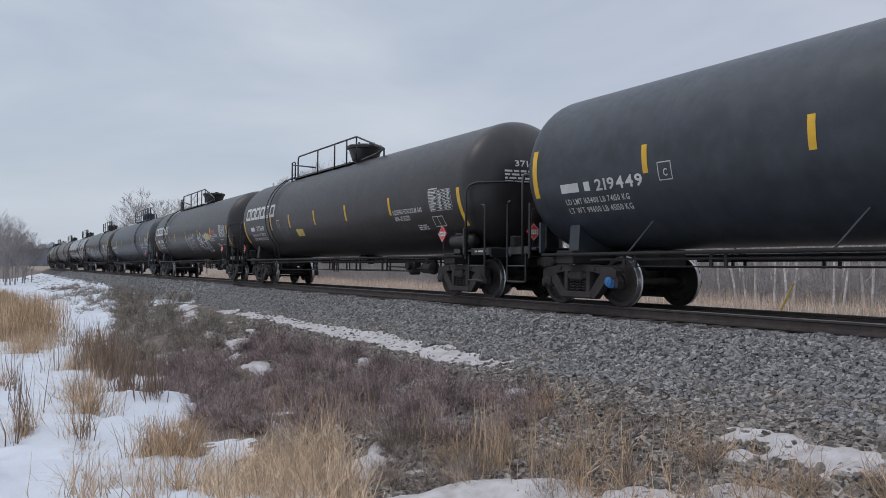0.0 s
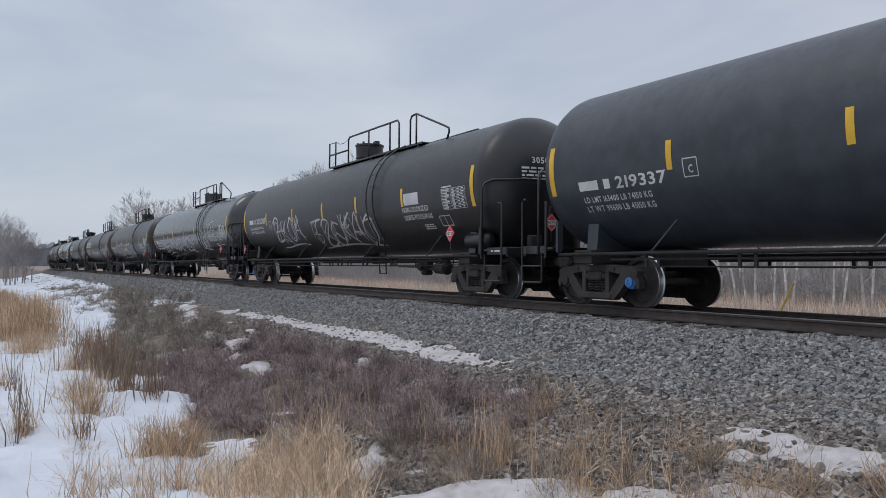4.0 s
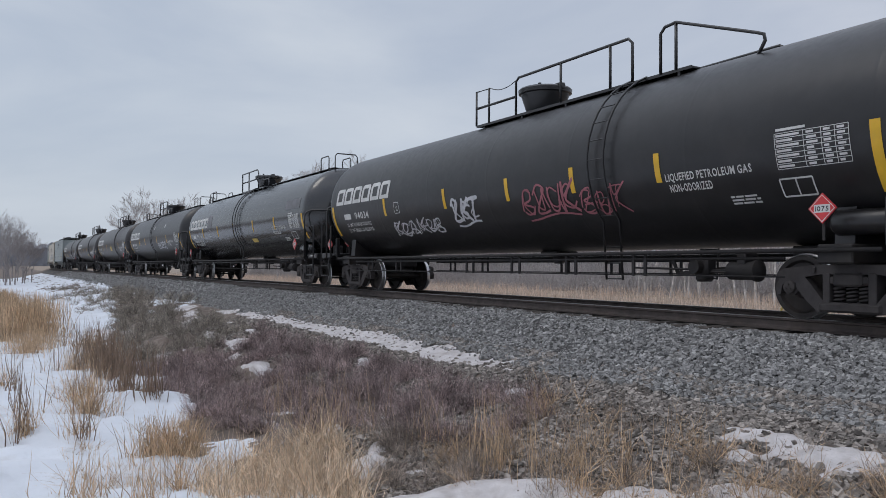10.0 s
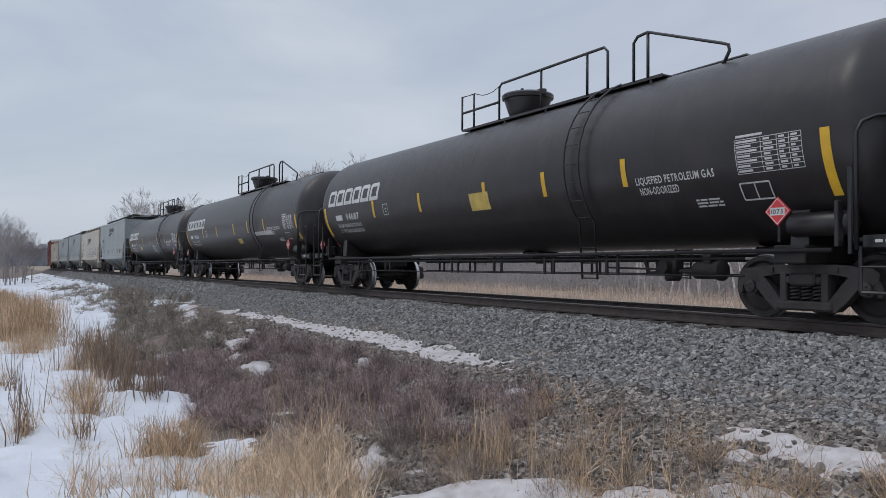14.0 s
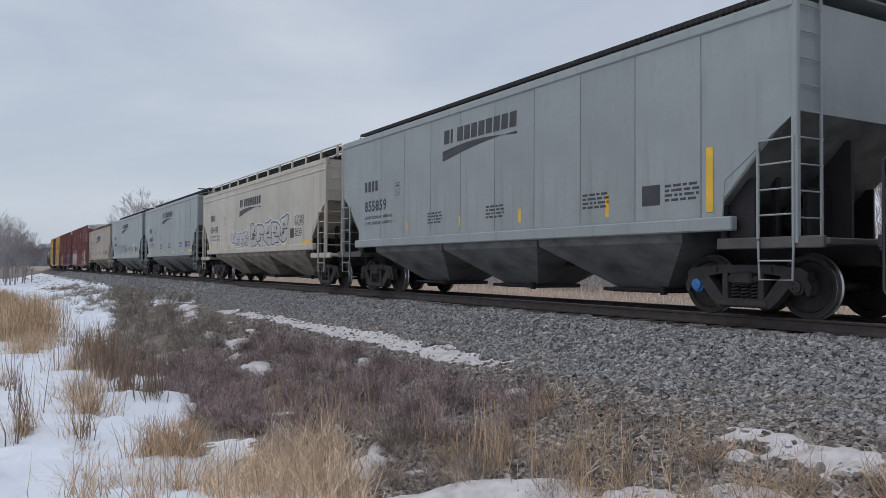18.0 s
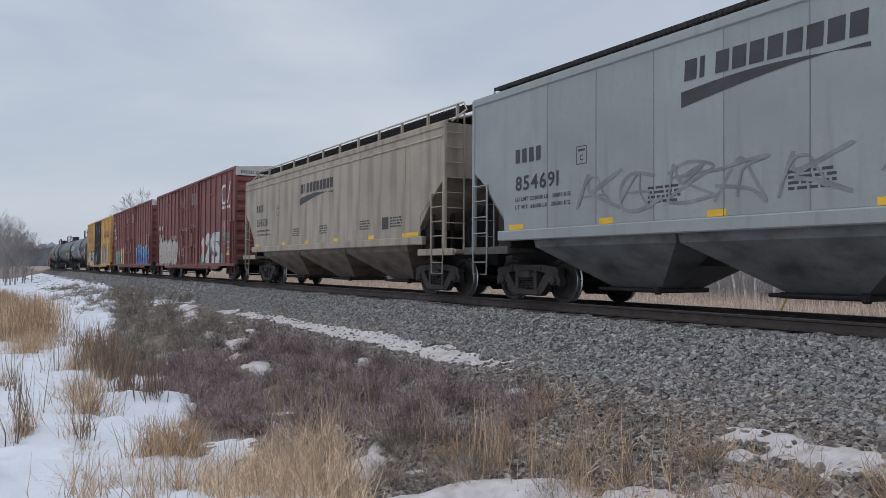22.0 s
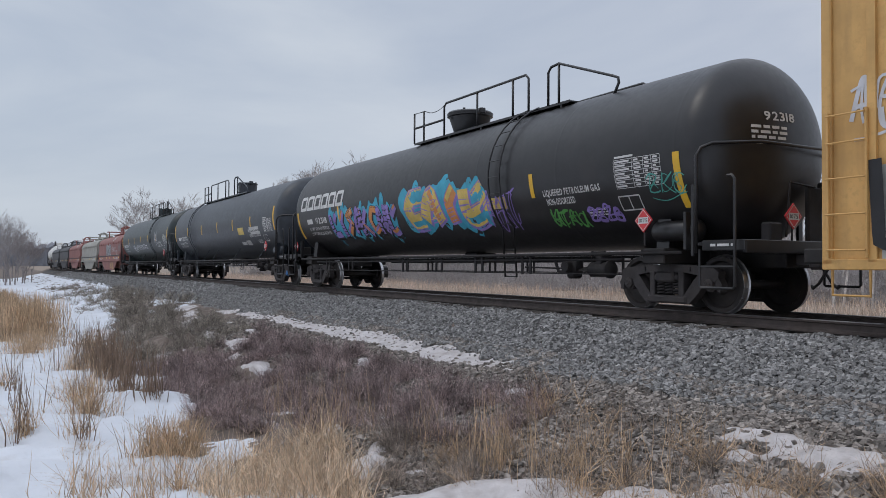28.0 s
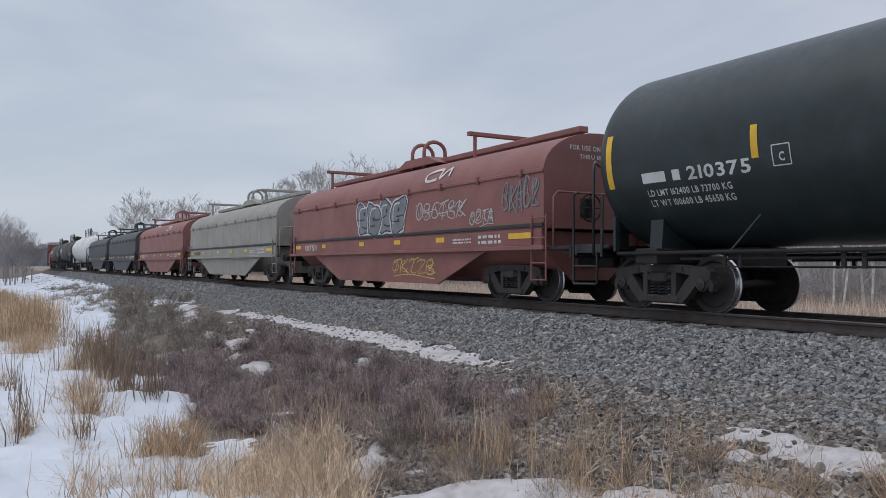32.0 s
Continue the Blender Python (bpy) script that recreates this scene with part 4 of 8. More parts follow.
def mural(surf, u0, u1, z0, z1, parent, seed):
    """A wide blue sprayed mural with a ragged, white-edged top and black inner lines."""
    rnd = random.Random(seed)
    n = 48
    top = [(u0 + (u1 - u0) * i / n, z1 - 0.28 + 0.2 * math.sin(i * 0.55) + 0.12 * math.sin(i * 1.3 + 1) + (0.38 if i in (21, 22) else 0) - 0.75 * max(0, 1 - i / 5) ** 2) for i in range(n + 1)]
    low = [z0 + 0.5 * max(0, 1 - i / 9) for i in range(n + 1)]
    for nm, f0, f1, c, o in (("mural_base", 0.0, 0.5, "blue", 0.006), ("mural_crest", 0.48, 1.0, "azure", 0.0065)):
        g = Geo()
        v = []
        for (u, t), l in zip(top, low):
            v += [surf(u, l + (t - l) * f0, o), surf(u, l + (t - l) * f1, o)]
        g.add(v, [(2 * i, 2 * i + 2, 2 * i + 3, 2 * i + 1) for i in range(n)])
        part(nm, g, SPRAY[c], parent, "%s sprayed field of a mural" % c)
    g = Geo()
    for x in (2.75, 3.72, 4.75, 5.75, 6.78, 7.72, 8.6):
        i = min(n, max(0, round((x - u0) / (u1 - u0) * n)))
        patch(g, on_side(1.604), x - 0.056, x + 0.056, max(0.84, low[i]), top[i][1])
    part("mural_base", g, SPRAY["blue"], parent, "blue sprayed post faces of a mural")
    part("mural_edge", stroke(stroke(Geo(), surf, [(u, t + 0.02) for u, t in top], 0.08, 0.0075), surf, [(u0, top[0][1]), (u0 + 0.6, z0 + 0.3), (u0 + 1.6, z0)], 0.05, 0.0075), SPRAY["white"], parent, "white sprayed edge of a mural")
    part("mural_edge", stroke(Geo(), surf, [(u, t - 0.05) for u, t in top], 0.07, 0.008), SPRAY["teal"], parent, "teal sprayed edge of a mural")
    for k in range(11):
        a = u0 + 0.9 + (u1 - u0 - 1.2) * k / 10
        pts = [(a + rnd.uniform(-0.15, 0.15), z0 + rnd.uniform(0.1, 0.4)), (a + rnd.uniform(-0.1, 0.4), z0 + rnd.uniform(0.7, 1.0)), (a + rnd.uniform(0.2, 0.6), z0 + rnd.uniform(0.2, 0.6)), (a + rnd.uniform(0.3, 0.8), z0 + rnd.uniform(0.5, 0.95))]
        part("mural_line", stroke(Geo(), surf, smooth_path(pts, 6), rnd.choice((0.05, 0.07, 0.12)), 0.009 + 0.0003 * k), SPRAY["black"], parent, "black sprayed line of a mural")


def block_logo(surf, u0, u1, z0, z1, parent, n=6, mat=None):
    """A maker's sign as a row of plain slanting blocks with rounded corners and slots."""
    w, h = (u1 - u0) / n, z1 - z0
    for k in range(n):
        g = Geo()
        a, b, t, r = u0 + w * k, u0 + w * (k + 0.9), 0.125, 0.09
        rim = [(a, z0), (a, z0 + h * 0.33), (a, z0 + h * 0.66), (a, z1 - r), (a + r * 0.4, z1 - r * 0.3), (a + r, z1), ((a + b) / 2, z1), (b - r, z1), (b - r * 0.3, z1 - r * 0.3), (b, z1 - r), (b, z0 + h * 0.6), (b, z0 + h * 0.3), (b, z0)]
        hole = [(min(max(u, a + t), b - t), min(z, z1 - 0.105)) for u, z in rim]
        hole = [(u, max(z, z0 + 0.105)) for u, z in hole]
        m = len(rim)
        lean = lambda q: surf(q[0] + (q[1] - z0) * 0.16, q[1])
        g.add([lean(q) for q in rim] + [lean(q) for q in hole], [(i, i + 1, m + i + 1, m + i) for i in range(m - 1)])
        patch(g, surf, a, b, z0, z0 + 0.105, 3, 1, lean=0.017)
        part("logo_block", g, mat or WHITE, parent, "white painted logo block" if k == 0 and not mat else "")


# ---- tank cars ----
def shell_geo(hl, r=1.56):
    prof = [(-(hl + r * 0.5 * math.cos(a)), r * math.sin(a)) for a in np.linspace(0.02, math.pi / 2, 14)]
    for x in (-hl * 0.98, -hl * 0.62, -hl * 0.3, 0.02, hl * 0.32, hl * 0.64, hl * 0.98):
        prof += [(x - 0.07, r), (x - 0.022, r), (x - 0.01, r + 0.0009), (x + 0.01, r + 0.0009), (x + 0.022, r), (x + 0.07, r)]
    prof += [(hl + r * 0.5 * math.cos(a), r * math.sin(a)) for a in np.linspace(math.pi / 2, 0.02, 14)]
    return Geo().lathe(prof, 64, "x", (0, 0, 2.62))


def saddle_geo(x0, x1, r=1.56, zc=2.62):
    g, n = Geo(), 10
    v = []
    for x in (x0, x1):
        for k in range(n + 1):
            a = radians(-136 + 92 * k / n)
            y, z = math.cos(a) * (r + 0.01), zc + math.sin(a) * (r + 0.01)
            v += [(x, y, z), (x, y * 1.04, 1.0)]
    m = 2 * (n + 1)
    f = []
    for k in range(n):
        i = 2 * k
        f += [(i, i + 1, i + 3, i + 2), (m + i, m + i + 2, m + i + 3, m + i + 1), (i + 1, m + i + 1, m + i + 3, i + 3)]
    f += [(0, m, m + 1, 1), (m - 2, m - 1, 2 * m - 1, 2 * m - 2)]
    return g.add(v, f)


def railing(parent, name, runs, mat, r=0.029):
    for i, pts in enumerate(runs):
        part(name, Geo().tube(pts, r, 6), mat, parent, key=(name, tuple(pts)), smooth="all")


def end_gear(car, s, hl, pull, mat, brake):
    """Draft sill, platform, end railing, corner ladder, coupler at one end of a tank car (s = 1 or -1)."""
    m = pose(0, 0, 0) if s > 0 else pose(0, 0, 0, 0, 0, 180)
    k = (round(hl, 2), round(pull, 2))
    part("draft_sill", lambda: Geo().box(hl - 2.2, pull - 0.35, -0.33, 0.33, 0.72, 1.06, 0.02), STEEL, car, key=("draft", k), at=m)
    part("end_platform", lambda: Geo().box(hl + 0.1, pull - 0.22, -1.42, 1.42, 1.06, 1.11, 0.01).box(hl + 0.28, pull - 0.2, -1.45, -1.41, 0.98, 1.14, 0.008).box(hl + 0.28, pull - 0.2, 1.41, 1.45, 0.98, 1.14, 0.008).box(pull - 0.26, pull - 0.2, -1.42, 1.42, 0.94, 1.14, 0.01), mat, car, key=("platform", k, mat.name), at=m)
    x = hl + 0.3
    side = [(x, 1.6, 0.95), (x, 1.6, 2.42), (x + 0.05, 1.55, 2.55), (x + 0.16, 1.42, 2.62), (x + 0.62, 0.9, 2.62)]
    pts = [(a, -b, c) for a, b, c in side] + side[::-1]
    part("end_railing", lambda: Geo().tube(pts, 0.027, 6), mat, car, key=("endrail", k, mat.name), at=m, smooth="all")
    for y in (-1.52, 1.52):
        part("corner_ladder", lambda: Geo().tube([(x, y, 1.0), (x, y, 0.45), (x + 0.03, y, 0.42), (x + 0.62, y, 0.42), (x + 0.65, y, 0.45), (x + 0.65, y, 2.02), (x + 0.6, y, 2.08), (x + 0.52, y, 2.08)], 0.024, 6)
             .tube([(x, y, 0.74), (x + 0.65, y, 0.74)], 0.017, 6).box(x - 0.16, x - 0.1, y - 0.02, y + 0.02, 0.9, 2.0, 0.008), mat, car, key=("corner", k, y, mat.name), at=m, smooth=True)
    part("platform_note", lambda: lines_of_bars(Geo(), on_side(1.455), hl + 0.45, pull - 0.35, 1.03, 1.1, 1, random.Random(8)), WHITE, car, "white stencilled line", key=("pnote", k), at=m)
    part("end_valve_stand", lambda: Geo().box(hl + 0.82, hl + 0.9, 0.25, 0.6, 1.1, 2.0, 0.02).box(hl + 0.78, hl + 0.96, -0.75, -0.45, 1.12, 1.42, 0.03).tube([(hl + 0.9, 0.4, 2.0), (hl + 0.9, -0.2, 2.05), (hl + 0.9, -0.3, 1.2)], 0.02, 6), STEEL, car, key=("stand", k), at=m)
    coupler(car, s * pull, s)
    if brake:
        part("brake_wheel", lambda: Geo().lathe([(0.02 * math.sin(a), 0.27 + 0.02 * math.cos(a)) for a in np.linspace(0, 2 * math.pi, 7)], 20, "x", (0, 0, 0), caps=False)
             .tube([(0, 0, -0.27), (0, 0, 0.27)], 0.012, 5).tube([(0, -0.27, 0), (0, 0.27, 0)], 0.012, 5).box(-0.2, -0.03, -0.14, 0.14, -0.2, 0.2, 0.03), STEEL, car, key="brake_wheel", at=pose(s * (hl + 0.98), 0.75, 1.9, 0, 0, 0 if s > 0 else 180), smooth=True)


def placard(parent, m):
    """A red diamond hazard placard in its holder."""
    p = part("placard", lambda: Geo().add([(0, -0.012, -0.2), (0.2, -0.012, 0), (0, -0.012, 0.2), (-0.2, -0.012, 0), (0, 0.012, -0.2), (0.2, 0.012, 0), (0, 0.012, 0.2), (-0.2, 0.012, 0)],
              [(0, 1, 2, 3), (7, 6, 5, 4), (0, 4, 5, 1), (1, 5, 6, 2), (2, 6, 7, 3), (3, 7, 4, 0)]), REDP, parent, "red diamond hazard placard", key="placard", at=m)
    s = lambda u, z, off=0.003: (u, -0.012 - off, z)
    part("placard_panel", lambda: patch(Geo(), s, -0.115, 0.115, -0.055, 0.05, off=0.003), WHITE, p, "white panel", key="panel")
    part("placard_number", lambda: words(Geo(), s, "1075", -0.095, 0.095, -0.035, 0.03, 0.005), DARKLET, p, "black number 1075", key="number")
    part("placard_border", lambda: stroke(Geo(), s, [(0, -0.175), (0.175, 0), (0, 0.175), (-0.175, 0), (0, -0.175)], 0.012, 0.0035), WHITE, p, key="border")
    part("placard_stake", lambda: Geo().box(-0.02, 0.02, 0.012, 0.03, -0.42, 0.1, 0.004), STEEL, p, key="stake")
    return p


def top_platform(car, kind, mat, dome_mat, fam):
    """Walkway, railings and the valve dome on top of a tank."""
    deck = 4.13
    P = {"left": (-5.3, 0.42), "mid": (-1.75, 5.0), "gatx": (-2.0, 5.0), "gleft": (-5.76, 2.4), "long": (-1.75, 1.6)}[kind]
    p0, p1 = P
    d = part("top_walkway", lambda: Geo().box(p0, p1, -0.66, -0.3, deck - 0.03, deck + 0.01, 0.008).box(p0, p1, 0.3, 0.66, deck - 0.03, deck + 0.01, 0.008)
             .box(p0, p1, -0.68, -0.655, deck - 0.04, deck + 0.015).box(p0, p1, 0.655, 0.68, deck - 0.04, deck + 0.015).box(p0, p0 + 0.4, -0.36, 0.36, deck - 0.03, deck + 0.01), mat, car, "dark steel walkway grating", key=("deck", kind, mat.name))
    for x in np.linspace(p0 + 0.3, p1 - 0.3, 5):
        part("walkway_bracket", lambda: Geo().box(-0.03, 0.03, -0.66, 0.66, 3.98, deck - 0.03, 0.01), mat, d, key=("bracket", mat.name), at=pose(float(x), 0, 0))
    dx = 0.08
    r = 0.5
    dm = part("valve_dome", lambda: Geo().lathe([(3.98, r * 0.78), (4.2, r * 0.78), (4.26, r * 0.86), (4.62, r * 1.1), (4.64, r * 1.2), (4.72, r * 1.22), (4.76, r * 1.14), (4.79, r * 0.5), (4.795, 0.02)], 28, "z") if fam == "p"
              else Geo().lathe([(3.98, r * 0.86), (4.26, r * 0.86), (4.28, r * 0.92), (4.32, r * 0.92), (4.33, r * 0.88), (4.66, r * 0.9), (4.68, r * 0.95), (4.73, r * 0.95), (4.75, r * 0.85), (4.76, 0.02)], 28, "z"), dome_mat, car,
              "cream valve housing" if dome_mat not in (mat,) else "dark valve housing", key=("dome", fam == "p", dome_mat.name), at=pose(dx, 0, 0), smooth=True)
    for t in range(5):
        part("dome_bolt", lambda: Geo().box(-0.03, 0.03, -0.03, 0.03, 4.68, 4.83 if fam == "p" else 4.81, 0.008), mat, dm, key=("dbolt", mat.name, fam == "p"), at=pose(0.4 * math.cos(t * 1.257 + 0.3), 0.4 * math.sin(t * 1.257 + 0.3), 0))
    part("dome_hinge", lambda: Geo().box(r * 0.85, r + 0.14, -0.08, 0.08, 4.66, 4.8, 0.02), mat, dm, key=("hinge", mat.name))
    part("dome_latch", lambda: Geo().box(-r - 0.11, -r * 0.85, -0.05, 0.05, 4.66, 4.78, 0.02), mat, dm, key=("latch", mat.name))
    top, mid = 4.96, 4.55
    near = []
    for y in (-0.68,):
        if kind == "left":
            near += [[(p0, y, 3.95), (p0, y, 4.74), (p0 + 0.3, y, 4.74), (p0 + 0.36, y, 4.68), (p0 + 0.36, y, deck)], [(p0, y, 4.66), (-2.8, y, 4.3)]]
            near += [[(-4.62, y, deck), (-4.62, y, 4.8), (-4.52, y, 4.9), (0.9, y, 4.9), (0.9, y, deck)], [(0.9, y, 4.9), (2.85, y, 4.3), (2.95, y, 4.26), (2.95, y, 3.98)], [(1.3, y, 4.0), (1.35, y, 4.1), (2.4, y, 4.16), (2.9, y, 4.24)]]
            near += [[(x, y, 4.0), (x, y, 4.9)] for x in (-2.55, -0.95, 0.1)]
        elif kind == "gleft":
            near += [[(p0, y, deck), (p0, y, top), (-4.95, y, top - 0.02), (-4.95, y, deck)], [(p0, y, mid), (-4.3, y, mid)], [(-4.3, y, deck), (-4.3, y, top - 0.05), (-4.2, y, top), (-1.0, y, top), (-0.82, y, top - 0.12), (-0.82, y, deck)]]
            near += [[(x, y, deck), (x, y, top)] for x in (-2.95, -1.43)]
            near += [[(0.2, y, deck), (0.2, y, top - 0.12), (0.35, y, top), (0.74, y, top), (2.3, y, 4.36), (2.4, y, 4.28), (2.4, y, 3.95)], [(0.74, y, top), (0.74, y, deck)]]
        elif kind == "mid":
            near += [[(p0, y, deck), (p0, y, top), (-1.2, y, top - 0.02), (-1.2, y, deck)], [(p0, y, mid), (-0.1, y, mid)], [(-0.1, y, deck), (-0.1, y, top - 0.08), (0.0, y, top), (3.5, y, top), (3.6, y, top - 0.1), (3.6, y, deck)]]
            near += [[(x, y, deck), (x, y, top)] for x in (1.5, 3.0)]
            near += [[(4.3, y, deck), (4.3, y, top - 0.12), (4.4, y, top - 0.02), (4.66, y, top), (6.3, y, 4.36), (6.44, y, 4.3), (6.46, y, 4.2), (6.3, y, 3.95)], [(4.66, y, top), (4.66, y, deck)], [(1.6, 0.68, deck), (1.7, 0.68, 4.46), (5.7, 0.68, 4.5), (5.85, 0.68, 4.42), (5.87, 0.68, 3.95)]]
        elif kind == "gatx":
            near += [[(p0, y, deck), (p0, y, top), (-1.3, y, top)], [(p0, y, mid), (-0.35, y, mid)], [(-1.3, y, deck), (-1.3, y, top)], [(-0.35, y, deck), (-0.35, y, top - 0.02), (3.7, y, top), (3.85, y, top - 0.12), (3.85, y, deck)], [(-0.35, y, mid), (3.85, y, mid)]]
            near += [[(x, y, deck), (x, y, top)] for x in (0.65, 1.57, 2.52, 3.5)]
            near += [[(4.6, y, deck), (4.6, y, top - 0.14), (4.75, y, top - 0.02), (4.93, y, top), (7.0, y, 4.34), (7.2, y, 4.3), (7.24, y, 4.2), (7.1, y, 3.95)], [(4.93, y, top), (4.93, y, deck)], [(1.9, 0.68, deck), (2.0, 0.68, 4.46), (6.2, 0.68, 4.5), (6.35, 0.68, 4.42), (6.37, 0.68, 3.95)]]
        else:
            near += [[(p0, y, deck), (p0, y, top), (0.6, y, top), (0.75, y, top - 0.12), (0.75, y, deck)], [(p0, y, mid), (0.75, y, mid)], [(-0.7, y, deck), (-0.7, y, top)]]
            near += [[(1.5, y, deck), (1.55, y, 4.42), (2.2, y, 4.42), (2.25, y, deck)]]
    if kind in ("mid", "gatx"):
        part("safety_chain", lambda: Geo().tube(smooth_path([(-1.2, -0.68, top), (-0.8, -0.68, top - 0.12), (-0.4, -0.68, top - 0.12), (-0.1, -0.68, top - 0.04)], 4), 0.01, 4), mat, car, key=("chain", mat.name))
    railing(car, "walkway_railing", near, mat)
    if kind == "long":
        part("full_length_walkway", lambda: Geo().box(-8.6, -1.8, -0.36, 0.36, 4.2, 4.235, 0.01).box(1.7, 8.6, -0.36, 0.36, 4.2, 4.235, 0.01), mat, car, key=("longwalk", mat.name))
        for x in (-8.4, -7.4, -6.4, -5.4, -4.4, -3.4, -2.4, 2.4, 3.4, 4.4, 5.4, 6.4, 7.4, 8.4):
            part("walkway_bracket", lambda: Geo().box(-0.03, 0.03, -0.42, 0.42, 4.08, 4.225, 0.01), mat, car, key=("lbr", mat.name), at=pose(x, 0, 0))
        for s in (-1, 1):
            q = [(s * 7.6, 0, 4.15), (s * 7.6, 0, 4.58), (s * 7.68, 0, 4.66), (s * 8.29, 0, 4.66), (s * 8.37, 0, 4.58), (s * 8.37, 0, 4.12)]
            for y in (-0.42, 0.42):
                part("grab_hoop", Geo().tube([(a, y, c) for a, b, c in q], 0.022, 6), mat, car, smooth="all")
            part("grab_hoop", Geo().tube([(s * 8.95, -0.42, 4.0), (s * 8.95, -0.42, 4.6), (s * 8.95, -0.34, 4.68), (s * 8.95, 0.34, 4.68), (s * 8.95, 0.42, 4.6), (s * 8.95, 0.42, 4.0)], 0.022, 6), mat, car, smooth="all")


def table_geo(S):
    """A stencilled table: a thin grid, a heading over it and short entries in its cells."""
    g, rnd = frame_lines(Geo(), S, 7.28, 8.36, 2.08, 2.56, 0.009, 6, 0), random.Random(4)
    for u in (7.72, 7.98, 8.17):
        stroke(g, S, [(u, 2.08 + 0.12 * k) for k in range(5)], 0.009, 0.0075)
    patch(g, S, 7.3, 7.75, 2.59, 2.625)
    for r in range(7):
        z = 2.1 + r * 0.0686
        for u, w in ((7.3, rnd.uniform(0.2, 0.38)), (7.76, rnd.uniform(0.1, 0.18)), (8.01, rnd.uniform(0.06, 0.12)), (8.2, rnd.uniform(0.06, 0.12))):
            patch(g, S, u, u + w, z, z + 0.03)
    return g


def tank_car(name, label, s, paint, kind, fam, number, stripes=True, dome=None, logo=True, tags=(), seed=0, text=("NON-ODORIZED",), gx=None, nz=None, blue=()):
    """A pressure tank car: tank, saddles, sills, platforms, ladders, railings, markings and running gear."""
    rnd = random.Random(seed)
    tc, hl, pull = {"p": (16.1, 8.85, 10.12), "g": (16.75, 9.15, 10.38), "w": (12.8, 7.3, 8.6)}[fam]
    mat = TANKS[paint]
    car = thing(name, label, "tank car", "cars of the freight train")
    axles = []
    truck(car, -tc / 2, axles, [k for e, k in blue if e < 0])
    truck(car, tc / 2, axles, [k for e, k in blue if e > 0])
    tank = part("tank", lambda: shell_geo(hl), mat, car, key=("shell", hl, paint), smooth=30)
    for e in (-1, 1):
        part("saddle", lambda: saddle_geo(-0.14, 0.14), mat, car, key=("saddle", paint), at=pose(e * tc / 2, 0, 0))
        part("body_bolster", lambda: Geo().box(-0.25, 0.25, -1.4, 1.4, 0.78, 1.04, 0.02), STEEL, car, key="body_bolster", at=pose(e * tc / 2, 0, 0))
        for y in (-1.38, 1.38):
            part("saddle_post", lambda: Geo().box(-0.03, 0.03, -0.06, 0.06, 1.0, 1.6, 0.01), mat, car, key=("post", paint), at=pose(e * (tc / 2 + 0.72), y, 0))
        end_gear(car, e, hl, pull, TANKS["black"], e > 0)
    # long pipes and hangers beside the tank's belly
    a = tc / 2 - 0.55
    for y in (-1.42, 1.42):
        part("side_handrail", lambda: Geo().tube([(-a - 1.2, y, 0.96), (a + 1.2, y, 0.96)], 0.032, 8), STEEL, car, key=("pipe", tc, y), smooth="all")
        low = 0.60 if fam == "p" else 0.74
        for z, r in ((0.86, 0.024), (low, 0.014)):
            part("train_line_pipe", lambda: Geo().tube([(-a + 0.2, y * 0.97, z), (a - 0.2, y * 0.97, z)], r, 6), STEEL, car, key=("pipe", tc, y, z), smooth="all")
        for k in range(8):
            x = -a + 1.2 + k * (2 * a - 2.4) / 7
            if k not in (2, 7):
                for dx in (-0.14, 0.14):
                    part("pipe_hanger", lambda: Geo().box(-0.03, 0.03, -0.02, 0.02, low - 0.02, 0.99, 0.005), STEEL, car, key=("hanger", low), at=pose(x + dx, y * 0.97, 0))
            if fam == "g" and k in (0, 2, 3, 5, 7):
                part("rail_strut", lambda: Geo().tube([(0, -1.42, 0.97), (0.34, -1.17, 1.5)], 0.018, 6), mat, car, key=("strut", paint), at=pose(x, 0, 0, 0, 0, 0 if y < 0 else 180))
    part("bottom_outlet", lambda: Geo().box(-0.3, 0.3, -0.3, 0.3, 0.96, 1.08, 0.03).lathe([(0.8, 0.1), (0.97, 0.14)], 14, "z"), STEEL, car, key="belly", at=pose(0.6, 0, 0))
    bx = tc / 2 - 1.75
    part("brake_cylinder", lambda: Geo().lathe([(-0.3, 0.09), (-0.26, 0.14), (0.16, 0.14), (0.19, 0.165), (0.25, 0.165), (0.31, 0.08)], 16, "x", (0, -0.95, 0.68)).box(-0.08, 0.08, -1.05, -0.75, 0.7, 0.95, 0.02).box(-0.9, -0.3, -0.98, -0.92, 0.65, 0.7, 0.01), STEEL, car, key="brake_cylinder", at=pose(bx, 0, 0), smooth=True)
    part("brake_valve", lambda: Geo().box(-0.16, 0.14, -1.1, -0.85, 0.6, 0.88, 0.04).box(-0.1, 0.08, -1.12, -0.83, 0.5, 0.62, 0.04).lathe([(-0.02, 0.11), (0.16, 0.1)], 12, "y", (-0.02, -1.2, 0.74))
         .tube([(-1.6, -1.0, 0.72), (-0.5, -1.0, 0.7), (-0.1, -1.0, 0.7)], 0.02, 6).tube([(0.1, -1.0, 0.66), (0.9, -1.0, 0.64)], 0.024, 6), STEEL, car, key="brake_valve", at=pose(bx - 0.75, 0, 0), smooth=True)
    part("brake_lever", lambda: Geo().bar((-1.5, 0.62), (0.0, 0.74), 0.03, 0.045, -0.8, -0.76).bar((-1.5, 0.62), (-1.62, 0.86), 0.025, 0.025, -0.8, -0.76), STEEL, car, key="brake_lever", at=pose(bx, 0, 0))
